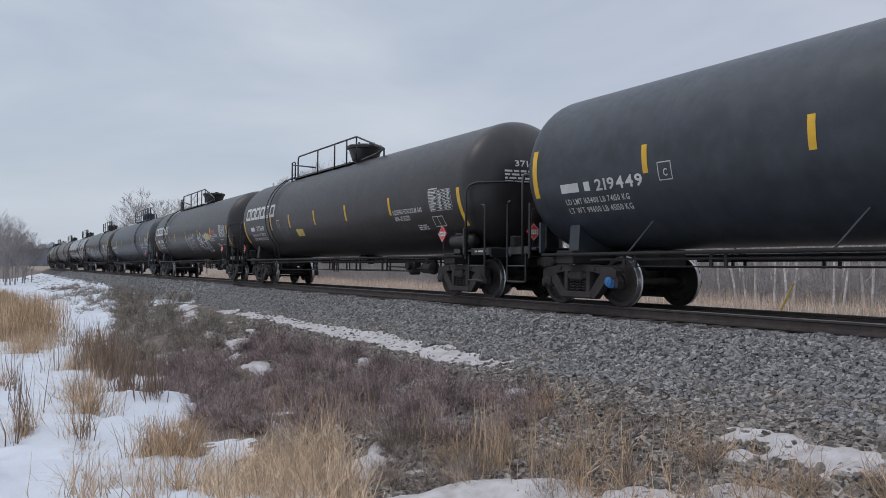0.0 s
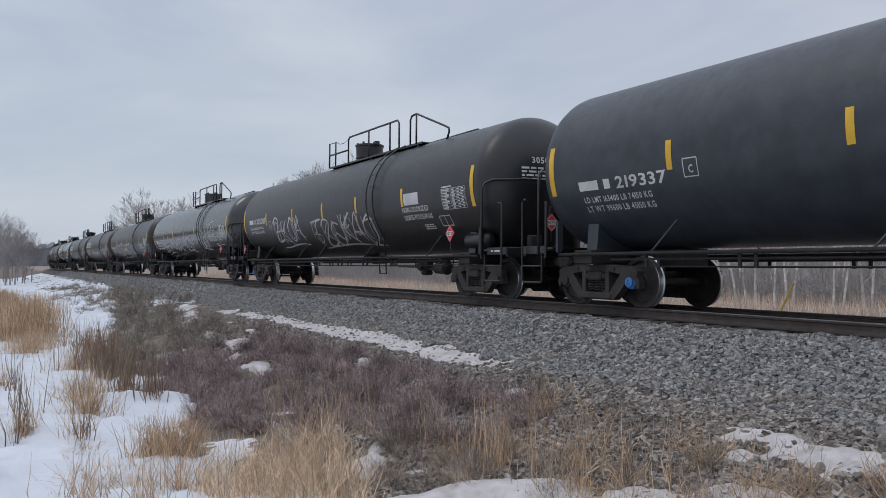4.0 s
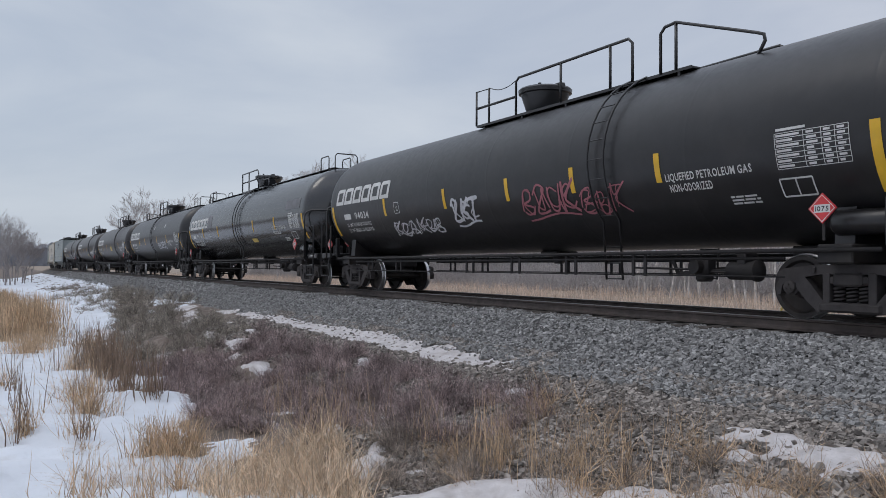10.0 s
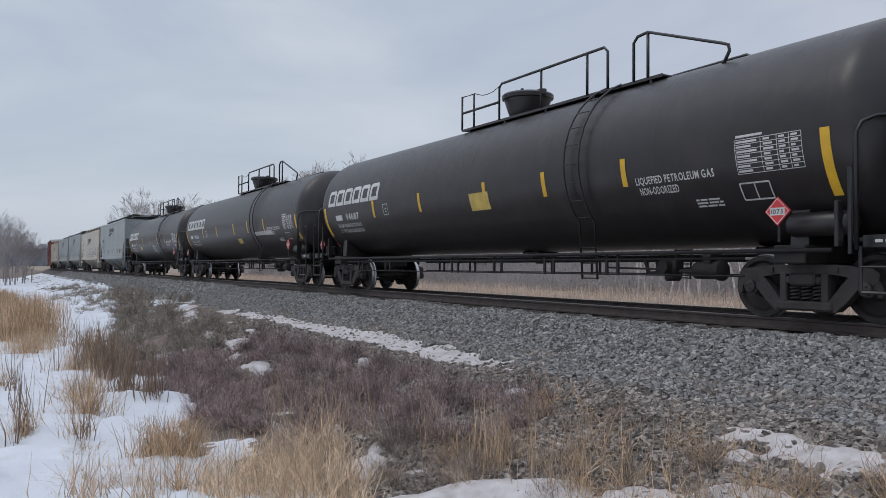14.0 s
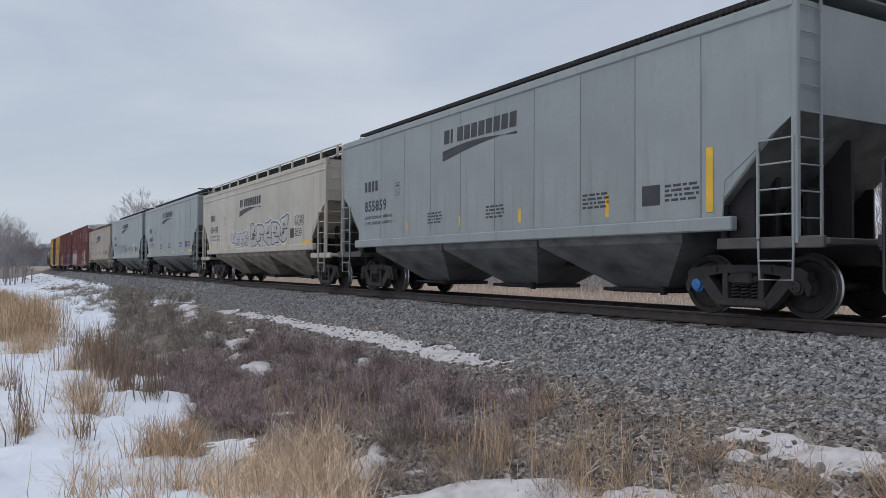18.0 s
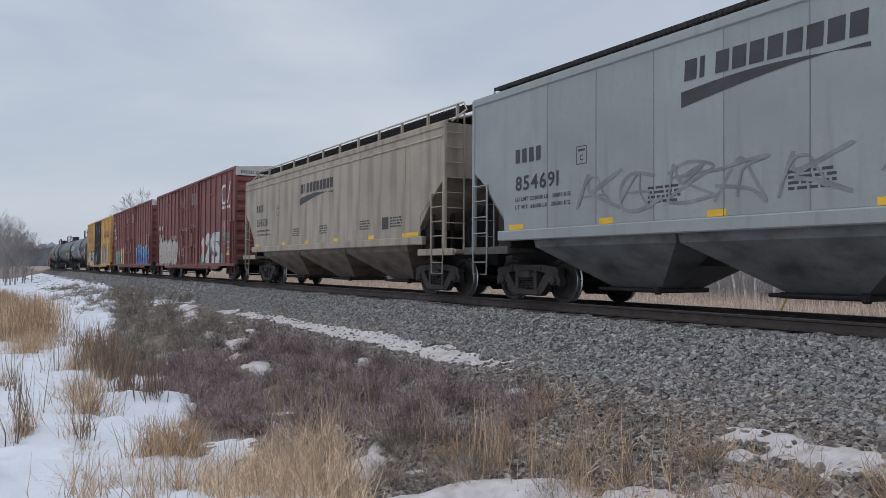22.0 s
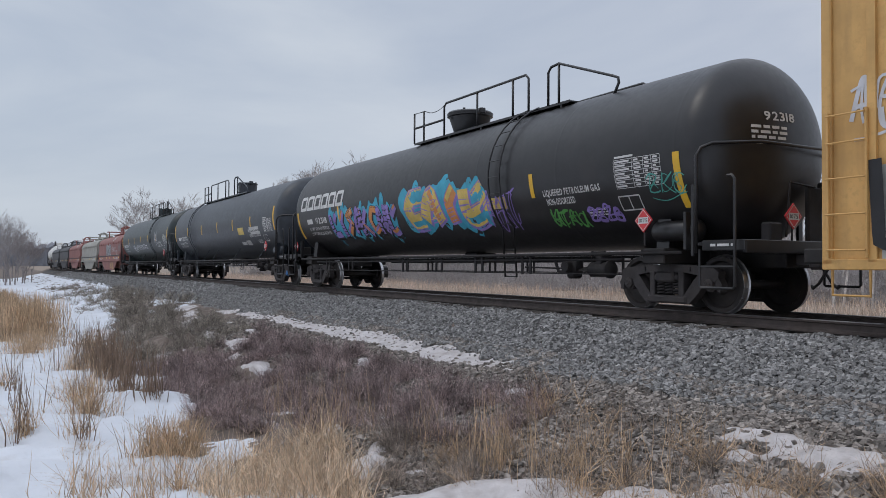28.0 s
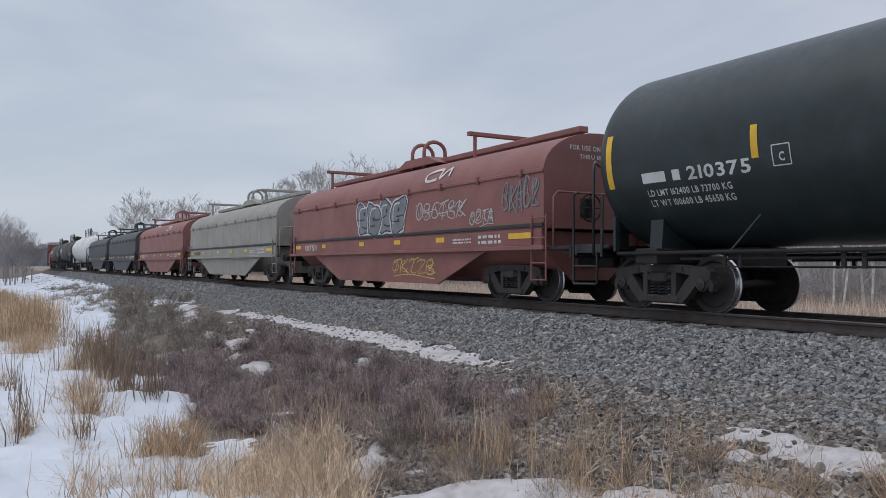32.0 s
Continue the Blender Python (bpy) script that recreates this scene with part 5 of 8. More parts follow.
    part("air_reservoir", lambda: Geo().lathe([(-0.5, 0.02), (-0.48, 0.12), (-0.42, 0.17), (0.42, 0.17), (0.48, 0.12), (0.5, 0.02)], 18, "x", (0, -1.18, 1.32)), mat, car, key=("reservoir", paint), at=pose(tc / 2 + 0.35, 0, 0), smooth=True)
    # side ladder, bent round the tank
    lx = {"left": -5.3, "mid": 3.7, "gatx": 4.25, "gleft": -5.05, "long": 0.4}[kind]
    for side in (-1, 1):
        for dx in (-0.21, 0.21):
            pts = [(dx, side * -1 * -1.67 * math.cos(radians(t)), 2.62 + 1.67 * math.sin(radians(t))) for t in range(68, -46, -9)]
            pts = [(p[0], side * abs(p[1]), p[2]) for p in pts] + [(dx, side * 1.2, 0.5)]
            part("ladder_rail", Geo().tube(pts, 0.022, 5), mat, car, smooth="all", key=("ladder", paint, side, dx), at=pose(lx, 0, 0))
        for t in range(60, -44, -12):
            y, z = side * 1.67 * math.cos(radians(t)), 2.62 + 1.67 * math.sin(radians(t))
            part("ladder_rung", lambda: Geo().tube([(-0.21, 0, 0), (0.21, 0, 0)], 0.012, 5), mat, car, key=("rung", paint), at=pose(lx, y, z))
        for z in (0.52, 0.8, 1.08):
            part("ladder_rung", lambda: Geo(), mat, car, key=("rung", paint), at=pose(lx, side * 1.2, z))
    top_platform(car, kind, mat, TANKS["white"] if dome == "cream" else mat, fam)
    placard(car, pose(7.98, -1.53, 1.5))
    placard(car, pose(hl + 0.95, -0.2, 1.52 if fam == "p" else 1.7, 0, 0, 90))
    if paint not in ("slate", "green"):
        placard(car, pose(-hl - 0.75, -1.3, 1.42, 0, 0, 0))
    # markings
    S = on_tank()
    if stripes:
        if fam == "p":
            xs, z0, z1, ex, ez = gx or (-5.24, -3.13, -0.62, 2.03, 5.07), 2.1, 2.57, (-8.74, 8.7), (1.68, 2.55)
        else:
            xs, z0, z1, ex, ez = gx or (-6.1, -3.05, -0.75, 2.22, 5.71), 2.28, 2.75, (-9.1, 8.95), (2.08, 3.0)
        for x in xs:
            part("reflective_stripe", lambda: patch(Geo(), S, -0.06, 0.06, z0, z1, 1, 5), YELLOW, tank, "yellow reflective stripe", key=("stripe", fam), at=pose(x, 0, 0))
        for x in ex:
            part("reflective_stripe", lambda: patch(Geo(), S, -0.07, 0.07, ez[0], ez[1], 1, 8), YELLOW, tank, "long yellow reflective stripe", key=("estripe", fam), at=pose(x, 0, 0))
    nz = nz or ((2.12, 2.31) if fam == "p" else (2.1, 2.3))
    nx = (-7.94, -6.2) if fam == "p" else (-8.35, -6.2)
    if logo:
        block_logo(S, -8.46, -4.75, 2.58, 3.06, tank)
    w = nx[1] - nx[0]
    part("reporting_mark", lambda: lines_of_bars(Geo(), S, nx[0], nx[0] + w * 0.38, nz[0] - 0.05, nz[1] + 0.05, 1, random.Random(2)), WHITE, tank, "white painted owner's mark", key=("mark", fam, nz))
    part("car_number", words(Geo(), S, number, nx[0] + w * 0.45, nx[1], *nz), WHITE, tank, "white car number %s" % number)
    ld = rnd.choice((("LD LMT 163400 LB 74150 KG", "LT WT 99600 LB 45150 KG"), ("LD LMT 162400 LB 73700 KG", "LT WT 100600 LB 45650 KG")))
    for i, t in enumerate(ld):
        part("load_limit", lambda: words(Geo(), S, t, nx[0] + 0.05, nx[0] + 1.75, nz[0] - 0.2 - 0.16 * i, nz[0] - 0.1 - 0.16 * i), WHITE, tank, key=("ld", fam, t, nz))
    part("clearance_plate", lambda: frame_lines(words(Geo(), S, "C", -4.42, -4.33, 2.2, 2.32), S, -4.52, -4.24, 2.14, 2.42, 0.016), WHITE, tank, key="plate_c", at=pose(0 if fam == "p" else -1.3, 0, 0))
    part("test_table", lambda: table_geo(S), WHITE, tank, "white stencilled test date table", key=("table", fam), at=pose(0.0 if fam == "p" else 0.3, 0, 0))
    if fam == "p":
        part("commodity_name", words(Geo(), S, "LIQUEFIED PETROLEUM GAS", 5.2, 6.85, 2.1, 2.22), WHITE, tank)
        part("commodity_name", words(Geo(), S, text[0], 5.25, 6.1, 1.93, 2.05), WHITE, tank)
    else:
        part("commodity_name", words(Geo(), S, text[0], 5.45, 6.85, 2.12, 2.25), WHITE, tank)
        part("commodity_name", words(Geo(), S, "LIQUEFIED PETROLEUM GAS", 5.45, 6.95, 1.93, 2.05), WHITE, tank)
    part("small_stencil", lambda: lines_of_bars(frame_lines(Geo(), S, 7.25, 7.75, 1.72, 1.95, 0.022, 0, 1), S, 6.35, 6.85, 1.66, 1.8, 3, random.Random(5)), WHITE, tank, key="stencil")
    E = lambda u, z, off=0.006: (hl + 1.56 * 0.5 * math.sqrt(max(0, 1 - (u * u + (z - 2.62) ** 2) / 1.56 ** 2)) + off + 0.004, u, z)
    part("end_number", words(Geo(), E, number, -0.55, 0.1, 3.02, 3.16, 0.01), WHITE, tank)
    part("end_stencil", lambda: lines_of_bars(Geo(), E, -0.8, -0.1, 2.62, 2.95, 4, random.Random(6)), WHITE, tank, key=("endst", hl))
    for i, t in enumerate(tags):
        if t[0] == "tag":
            tag(S, *t[1:5], t[5], tank, seed * 31 + i, *(t[6:] if len(t) > 6 else ()))
        elif t[0] == "piece":
            piece(S, *t[1:5], t[5], t[6], tank, seed * 17 + i, *(t[7:] if len(t) > 7 else ()))
        elif t[0] == "outlines":
            outlines(S, *t[1:5], t[5], tank, seed * 17 + i, *t[6:])
        elif t[0] == "panel":
            part("painted_panel", patch(Geo(), S, *t[1:5], 2, 5), SPRAY[t[5]] if t[5] in SPRAY else YELLOW, tank, t[6])
    TRAIN.append((car, s, axles))
    return car


# ---- covered hoppers ----
def mark_blocks(S, u0, u1, z0, z1):
    """An owner's mark of four letters, as plain upright blocks."""
    g, w = Geo(), (u1 - u0) / 4
    for k in range(4):
        patch(g, S, u0 + k * w, u0 + k * w + w * 0.62, z0, z1, off=0.009)
    return g


def hopper_side_geo(b, y, eave):
    """One side sheet with its slope-cut lower corners, a touch bowed."""
    prof = [(-b, eave), (-b, 2.8), (-b + 1.15, 2.0), (-b + 1.2, 1.42), (b - 1.2, 1.42), (b - 1.15, 2.0), (b, 2.8), (b, eave)]
    return Geo().prism(prof, -y, -y + 0.03)


def bay_geo(x0, x1, z0=0.34):
    """One discharge bay: a pyramid hanging from the sill to its gate."""
    c = (x0 + x1) / 2
    t = [(x0, -1.5, 1.3), (x1, -1.5, 1.3), (x1, 1.5, 1.3), (x0, 1.5, 1.3)]
    b = [(c - 0.6, -0.5, z0), (c + 0.6, -0.5, z0), (c + 0.6, 0.5, z0), (c - 0.6, 0.5, z0)]
    m = [(x0 + 0.02, -1.46, 1.12), (x1 - 0.02, -1.46, 1.12), (x1 - 0.02, 1.46, 1.12), (x0 + 0.02, 1.46, 1.12)]
    g = Geo().add(t + m + b, [(0, 4, 5, 1), (1, 5, 6, 2), (2, 6, 7, 3), (3, 7, 4, 0), (4, 8, 9, 5), (5, 9, 10, 6), (6, 10, 11, 7), (7, 11, 8, 4), (8, 11, 10, 9), (0, 1, 2, 3)])
    return g


def low_walk_geo(b, eave):
    """Two roof walks of open grating, and a cross walk at the end."""
    g = Geo().box(b + 0.02, b + 0.12, -1.6, 1.6, eave + 0.28, eave + 0.33, 0.01)
    for s in (-1, 1):
        for y in (0.52, 0.68, 0.84, 1.0):
            g.box(-b - 0.1, b + 0.15, s * y - 0.012, s * y + 0.012, eave + 0.32, eave + 0.4)
        for x in np.arange(-b - 0.05, b + 0.1, 0.12):
            g.box(float(x), float(x) + 0.025, min(s * 0.5, s * 1.02), max(s * 0.5, s * 1.02), eave + 0.335, eave + 0.385)
    return g


def hopper_car(name, label, s, paint, tall, number, dark_bays, tags=(), seed=0, blue=(), marks=True):
    """A three-bay covered hopper with ladders, roof walk and end slopes."""
    rnd = random.Random(seed)
    tc, b, pull, eave = (14.0, 8.25, 8.97, 4.16) if tall else (12.93, 7.72, 8.44, 4.38)
    mat = HOPPERS[paint]
    car = thing(name, label, "hopper car", "cars of the freight train")
    axles = []
    truck(car, -tc / 2, axles)
    truck(car, tc / 2, axles, blue)
    Y = 1.6
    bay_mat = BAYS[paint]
    body = part("body", lambda: Geo().along([(-Y + 0.01, 1.6), (-Y + 0.01, eave), (-0.8, eave + 0.22), (0.8, eave + 0.22), (Y - 0.01, eave), (Y - 0.01, 1.6)], -b + 1.25, b - 1.25)
                .add([(e * (b - 1.25), y, z) for e in (1, -1) for y, z in ((-Y + 0.01, 1.6), (Y - 0.01, 1.6), (Y - 0.01, eave), (-Y + 0.01, eave))] + [(e * (b - 0.03), y, z) for e in (1, -1) for y, z in ((-Y + 0.01, 2.85), (Y - 0.01, 2.85), (Y - 0.01, eave), (-Y + 0.01, eave))],
                     [(8, 9, 10, 11), (12, 15, 14, 13), (3, 11, 10, 2), (7, 6, 14, 15), (0, 8, 11, 3), (1, 2, 10, 9), (4, 7, 15, 12), (5, 13, 14, 6)]), mat, car, key=("hbody", tall, paint))
    for e in (-1, 1):
        part("side_sheet", lambda: hopper_side_geo(b, Y, eave), mat, car, key=("hside", tall, paint), at=pose(0, 0, 0, 0, 0, 0 if e < 0 else 180))
        part("side_sill", lambda: Geo().box(-b + 1.0, b - 1.0, -Y - 0.05, -Y + 0.1, 1.26, 1.47, 0.02), mat, car, key=("hsill", tall, paint), at=pose(0, 0, 0, 0, 0, 0 if e < 0 else 180))
        part("top_chord", lambda: Geo().box(-b - 0.02, b + 0.02, -Y - 0.03, -Y + 0.12, eave - 0.14, eave + 0.02, 0.025), mat, car, key=("hchord", tall, paint), at=pose(0, 0, 0, 0, 0, 0 if e < 0 else 180))
        if tall:
            part("eave_fold", lambda: Geo().along([(-Y - 0.012, eave - 0.36), (-Y - 0.03, eave - 0.33), (-Y - 0.012, eave - 0.3), (-Y + 0.01, eave - 0.3), (-Y + 0.01, eave - 0.36)], -b + 0.05, b - 0.05), mat, car, key=("hfold", paint), at=pose(0, 0, 0, 0, 0, 0 if e < 0 else 180))
        n = 10
        for k in range(n):
            step = 1.4 if not tall else 1.455
            x = (0.53 + 1.4 * (k - 4)) if not tall else (-6.83 + 1.455 * k)
            if abs(x + step / 2) < b - 1.25 - step / 2:
                part("side_panel", lambda: Geo().box(-step / 2 + 0.012, step / 2 - 0.012, -Y - 0.004, -Y + 0.01, 1.48, eave - 0.15), HOPPER_PANELS[paint], car, key=("hpanel", tall, paint), at=pose(x + step / 2, 0, 0) if e < 0 else pose(-x - step / 2, 0, 0, 0, 0, 180))
            if abs(x) < b - 1.3:
                part("panel_seam", lambda: Geo().box(-0.008, 0.008, -Y - 0.006, -Y + 0.01, 1.48, eave - 0.15), SEAM if not tall else mat, car, key=("seam", tall, paint), at=pose(x, 0, 0, 0, 0, 0 if e < 0 else 180))
    for e in (-1, 1):
        # end slopes take the dark bay paint: grime, and their underside's shade painted in
        part("slope_sheet", lambda: Geo().prism([(b - 1.25, 1.6), (b - 0.03, 2.85), (b - 0.06, 2.88), (b - 1.28, 1.63)], -Y + 0.01, Y - 0.01), bay_mat, car, "grimy sloping end sheet, painted darker for the shade under it", key=("slope", tall, paint), at=pose(0, 0, 0, 0, 0, 0 if e > 0 else 180))
    part("roof", lambda: Geo().along([(-Y - 0.02, eave), (-Y - 0.02, eave + 0.03), (-0.8, eave + 0.26), (0.8, eave + 0.26), (Y + 0.02, eave + 0.03), (Y + 0.02, eave), (0.8, eave + 0.22), (-0.8, eave + 0.22)], -b, b), mat, car, key=("hroof", tall, paint))
    for x in np.linspace(-b + 1.6, b - 1.6, 4):
        part("roof_hatch", lambda: Geo().box(-1.5, 1.5, -0.3, 0.3, eave + 0.24, eave + 0.36, 0.03), mat, car, key=("hatch", tall, paint), at=pose(float(x), 0, 0))
    w = (2 * b - 4.1) / 3
    for k in range(3):
        x0 = -1.5 * w + k * w
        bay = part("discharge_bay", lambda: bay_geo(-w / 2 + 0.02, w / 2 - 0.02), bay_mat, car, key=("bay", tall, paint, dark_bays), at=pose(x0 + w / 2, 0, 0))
        part("outlet_gate", lambda: Geo().box(-0.7, 0.7, -0.62, 0.62, 0.27, 0.36, 0.02).tube([(-0.75, -0.75, 0.32), (0.75, -0.75, 0.32)], 0.035, 8).box(0.7, 0.82, -0.82, -0.68, 0.25, 0.39, 0.03), STEEL, bay, key="gate")
    part("centre_sill", lambda: Geo().box(-pull + 0.35, pull - 0.35, -0.33, 0.33, 0.75, 1.1, 0.02), STEEL, car, key=("hcs", tall))
    pm = mat
    for e in (-1, 1):
        m = pose(0, 0, 0, 0, 0, 0 if e > 0 else 180)
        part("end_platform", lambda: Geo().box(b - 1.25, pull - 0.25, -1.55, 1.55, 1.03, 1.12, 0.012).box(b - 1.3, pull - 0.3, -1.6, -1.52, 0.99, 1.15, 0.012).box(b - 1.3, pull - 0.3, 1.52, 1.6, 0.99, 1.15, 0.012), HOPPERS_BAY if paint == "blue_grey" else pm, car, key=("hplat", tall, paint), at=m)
        part("slope_brace", lambda: Geo().box(b - 0.9, b - 0.8, -0.9, -0.8, 1.1, 2.6, 0.01).box(b - 0.9, b - 0.8, 0.8, 0.9, 1.1, 2.6, 0.01).box(b - 1.3, b - 1.2, -1.52, 1.52, 1.12, 1.7, 0.02).box(b - 1.2, b - 0.2, -0.04, 0.04, 1.12, 2.6, 0.01).box(b - 1.2, b - 0.75, -1.45, -1.4, 1.12, 2.0, 0.01).box(b - 1.2, b - 0.75, 1.4, 1.45, 1.12, 2.0, 0.01), STEEL, car, key=("hbrace", tall), at=m)
        part("brake_reservoir" if e > 0 else "valve_bracket", lambda: Geo().lathe([(-0.4, 0.05), (-0.38, 0.2), (0.38, 0.2), (0.4, 0.05)], 16, "y", (b - 0.75, -0.2, 1.45)).box(b - 0.6, b - 0.5, -0.6, 0.2, 1.1, 1.9, 0.02), STEEL, car, key=("hres", tall), at=m)
        for y in (-1, 1):
            post = part("corner_post", lambda: Geo().box(b - 0.04, b + 0.06, -Y - 0.02, -Y + 0.06, 1.05, eave + 0.02, 0.012), pm, car, key=("hpost", tall, paint), at=pose(0, 0, 0, 0, 0, 0 if e > 0 else 180) @ Matrix.Diagonal((1, 1, 1, 1)) @ pose(0, 0 if y < 0 else 2 * Y - 0.04, 0))
            lad = part("end_ladder", lambda: Geo().box(b + 0.0, b + 0.04, -0.62, -0.58, 1.1, eave + 0.3, 0.008), pm, car, key=("hend", tall, paint), at=m @ pose(0, (-0.45 if y < 0 else 1.65), 0))
            for z in np.arange(1.4, eave, 0.36):
                part("rung", lambda: Geo().tube([(b + 0.02, -0.6, 0), (b + 0.02, -0.06, 0)], 0.012, 5), pm, lad, key=("hrung", tall, paint), at=pose(0, -0.5 if y < 0 else 0.0, float(z)))
            sl = part("side_ladder", lambda: Geo().box(-0.3, -0.26, -0.02, 0.02, 1.12, 2.5, 0.008).box(0.26, 0.3, -0.02, 0.02, 1.12, 2.5, 0.008).tube([(-0.28, 0, 1.1), (-0.26, 0, 0.56), (0.26, 0, 0.56), (0.28, 0, 1.1)], 0.018, 6), pm, car, key=("hsl", tall, paint), at=pose(e * (b - 0.28), y * (Y + 0.02), 0))
            for z in (1.45, 1.8, 2.15, 2.48, 0.82):
                part("rung", lambda: Geo().tube([(-0.28, 0, 0), (0.28, 0, 0)], 0.013, 5), pm, sl, key=("hsr", paint), at=pose(0, 0, z))
        coupler(car, e * pull, e)
    # roof walk
    if tall:
        part("roof_walk", lambda: Geo().box(-b - 0.1, b + 0.1, -0.6, -0.55, eave + 0.42, eave + 0.5, 0.01).box(-b - 0.1, b + 0.1, -0.82, -0.79, eave + 0.42, eave + 0.5, 0.01).box(-b - 0.1, b + 0.1, 0.55, 0.6, eave + 0.42, eave + 0.5, 0.01).box(-b - 0.1, b + 0.1, 0.79, 0.82, eave + 0.42, eave + 0.5, 0.01), STEEL, car, "dark grating roof walk", key="walk_tall")
        grating = Geo()
        for x in np.arange(-b, b, 0.13):
            for y in (-1, 1):
                grating.box(float(x), float(x) + 0.05, y * 0.8 - 0.24, y * 0.8 + 0.24, eave + 0.44, eave + 0.47)
        part("walk_grating", lambda: grating, STEEL, car, key="walk_grating")
        for k in range(12):
            x = -b + 0.15 + k * (2 * b - 0.3) / 11
            for y in (-1, 1):
                part("walk_bracket", lambda: Geo().bar((-0.035, 0.02), (-0.035, 0.46), 0.035, 0.035, -0.03, 0.03), pm, car, key=("wb", paint), at=pose(x, y * 1.12, eave + 0.04))
        railing(car, "walk_edge_rail", [[(-b - 0.1, y * 1.3, eave), (-b - 0.25, y, eave + 0.3), (-b - 0.1, y, eave + 0.5), (b + 0.1, y, eave + 0.5), (b + 0.25, y, eave + 0.3), (b + 0.1, y * 1.3, eave)] for y in (-1.12, 1.12)], pm, 0.025)
    else:
        part("roof_walk", lambda: low_walk_geo(b, eave), STEEL, car, "dark grating roof walk", key="walk_low")
        for k in range(12):
            part("walk_bracket", lambda: Geo().box(-0.03, 0.03, -1.0, 1.0, eave + 0.24, eave + 0.34, 0.01), STEEL, car, key="wbl", at=pose(-b + 0.4 + k * (2 * b - 0.8) / 11, 0, 0))
    S = on_side(Y)
    if marks:
        # the owner's sign as plain blocks over a swoosh
        z = 3.62 if not tall else 3.22
        g = Geo()
        for k in range(10):
            u = -1.62 + k * 0.3
            bar = 0.24 if k != 1 else 0.09
            patch(g, S, u, u + bar, z - 0.02, z + 0.3, off=0.01, lean=0.02)
        ink = SPRAY["faint"] if marks == "faint" else DARKLET
        part("logo_band", g, ink, car, "charcoal painted row of logo blocks")
        g = Geo()
        for k in range(14):
            t0, t1 = k / 14, (k + 1) / 14
            f = lambda t: -1.68 + 3.04 * t
            c = lambda t: z - 0.13 + 0.10 * math.sin(t * math.pi) - 0.05
            g.add([S(f(t0), z - 0.42 + 0.30 * math.sin(t0 * math.pi / 2), 0.01), S(f(t1), z - 0.42 + 0.30 * math.sin(t1 * math.pi / 2), 0.01), S(f(t1), c(t1), 0.01), S(f(t0), c(t0), 0.01)], [(0, 1, 2, 3)])
        part("logo_swoosh", g, ink, car, "charcoal painted swoosh")
    U = -6.7 if tall else -6.12
    part("owner_mark", lambda: mark_blocks(S, U, U + 0.92, 2.82, 3.1), DARKLET, car, key=("hmark", tall))
    part("car_number", words(Geo(), S, number, U, U + 1.4, 2.27, 2.56, 0.009), DARKLET, car, "charcoal car number %s" % number)
    part("load_limit", lambda: words(words(Geo(), S, "LD LMT 223000 LB   101100 KG", U, U + 1.75, 2.05, 2.13, 0.009), S, "LT WT  63000 LB   28600 KG", U, U + 1.75, 1.89, 1.97, 0.009), DARKLET, car, key=("hld", tall))
    part("clearance_plate", lambda: frame_lines(words(patch(Geo(), S, -4.15, -3.97, 2.83, 2.87), S, "C", -4.11, -4.01, 2.66, 2.77), S, -4.2, -3.92, 2.6, 2.92, 0.016), DARKLET, car, key=("hplate", tall))
    for u in (-2.4, 0.2, 3.4, 5.4):
        part("small_stencil", lambda: lines_of_bars(Geo(), S, 0, 0.7, 1.75, 2.05, 4, random.Random(3)), DARKLET, car, key=("hst", tall), at=pose(u, 0, 0))
    part("warning_panel", lambda: patch(Geo(), S, 4.9, 5.3, 1.72, 2.05, off=0.008), DARKLET, car, key=("hwarn", tall))
    if paint == "blue_grey" and number == "855859":
        st = [(6.3, 0.13, 1.55, 2.52), (4.05, 0.09, 1.6, 1.98), (1.45, 0.08, 1.62, 1.9), (-0.9, 0.07, 1.65, 1.88), (-3.5, 0.06, 1.65, 1.85)]
        for x, w2, z0, z1 in st:
            part("reflective_stripe", patch(Geo(), S, x - w2 / 2, x + w2 / 2, z0, z1), YELLOW, car, "yellow reflective stripe")
    else:
        for x, w2 in ((6.55 if tall else 6.1, 0.9), (4.2, 0.38), (1.6, 0.35), (-1.0, 0.35), (-3.4, 0.35), (-6.6 if tall else -6.1, 0.5)):
            part("reflective_stripe", patch(Geo(), S, x - w2 / 2, x + w2 / 2, 1.48, 1.585), YELLOW, car, "yellow reflective stripe")
    for i, t in enumerate(tags):
        if t[0] == "tag":
            tag(S, *t[1:5], t[5], car, seed * 31 + i, *(t[6:] if len(t) > 6 else ()))
        elif t[0] == "throw":
            throw_up(S, *t[1:5], t[5], t[6], car, seed * 17 + i, *t[7:])
        elif t[0] == "piece":
            piece(S, *t[1:5], t[5], t[6], car, seed * 17 + i, *(t[7:] if len(t) > 7 else ()))
    TRAIN.append((car, s, axles))
    return car


# grimy paint, darkened further for the shade at the hopper ends
HOPPERS_BAY = material("grimy_shaded_bay_paint", (0.105, 0.098, 0.09), 0.7, var=0.25, scale=1.5, dirt=(0.03, 0.027, 0.024), dirt_amount=0.6, dirt_scale=(0.5, 0.5, 1.2))
# bay grime and the shade below the end slopes, both in the colour
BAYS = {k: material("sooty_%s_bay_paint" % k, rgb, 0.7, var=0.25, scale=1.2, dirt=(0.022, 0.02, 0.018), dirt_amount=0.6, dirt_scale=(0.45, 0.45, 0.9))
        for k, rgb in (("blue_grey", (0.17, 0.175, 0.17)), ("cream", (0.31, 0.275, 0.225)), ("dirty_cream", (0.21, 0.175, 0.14)))}
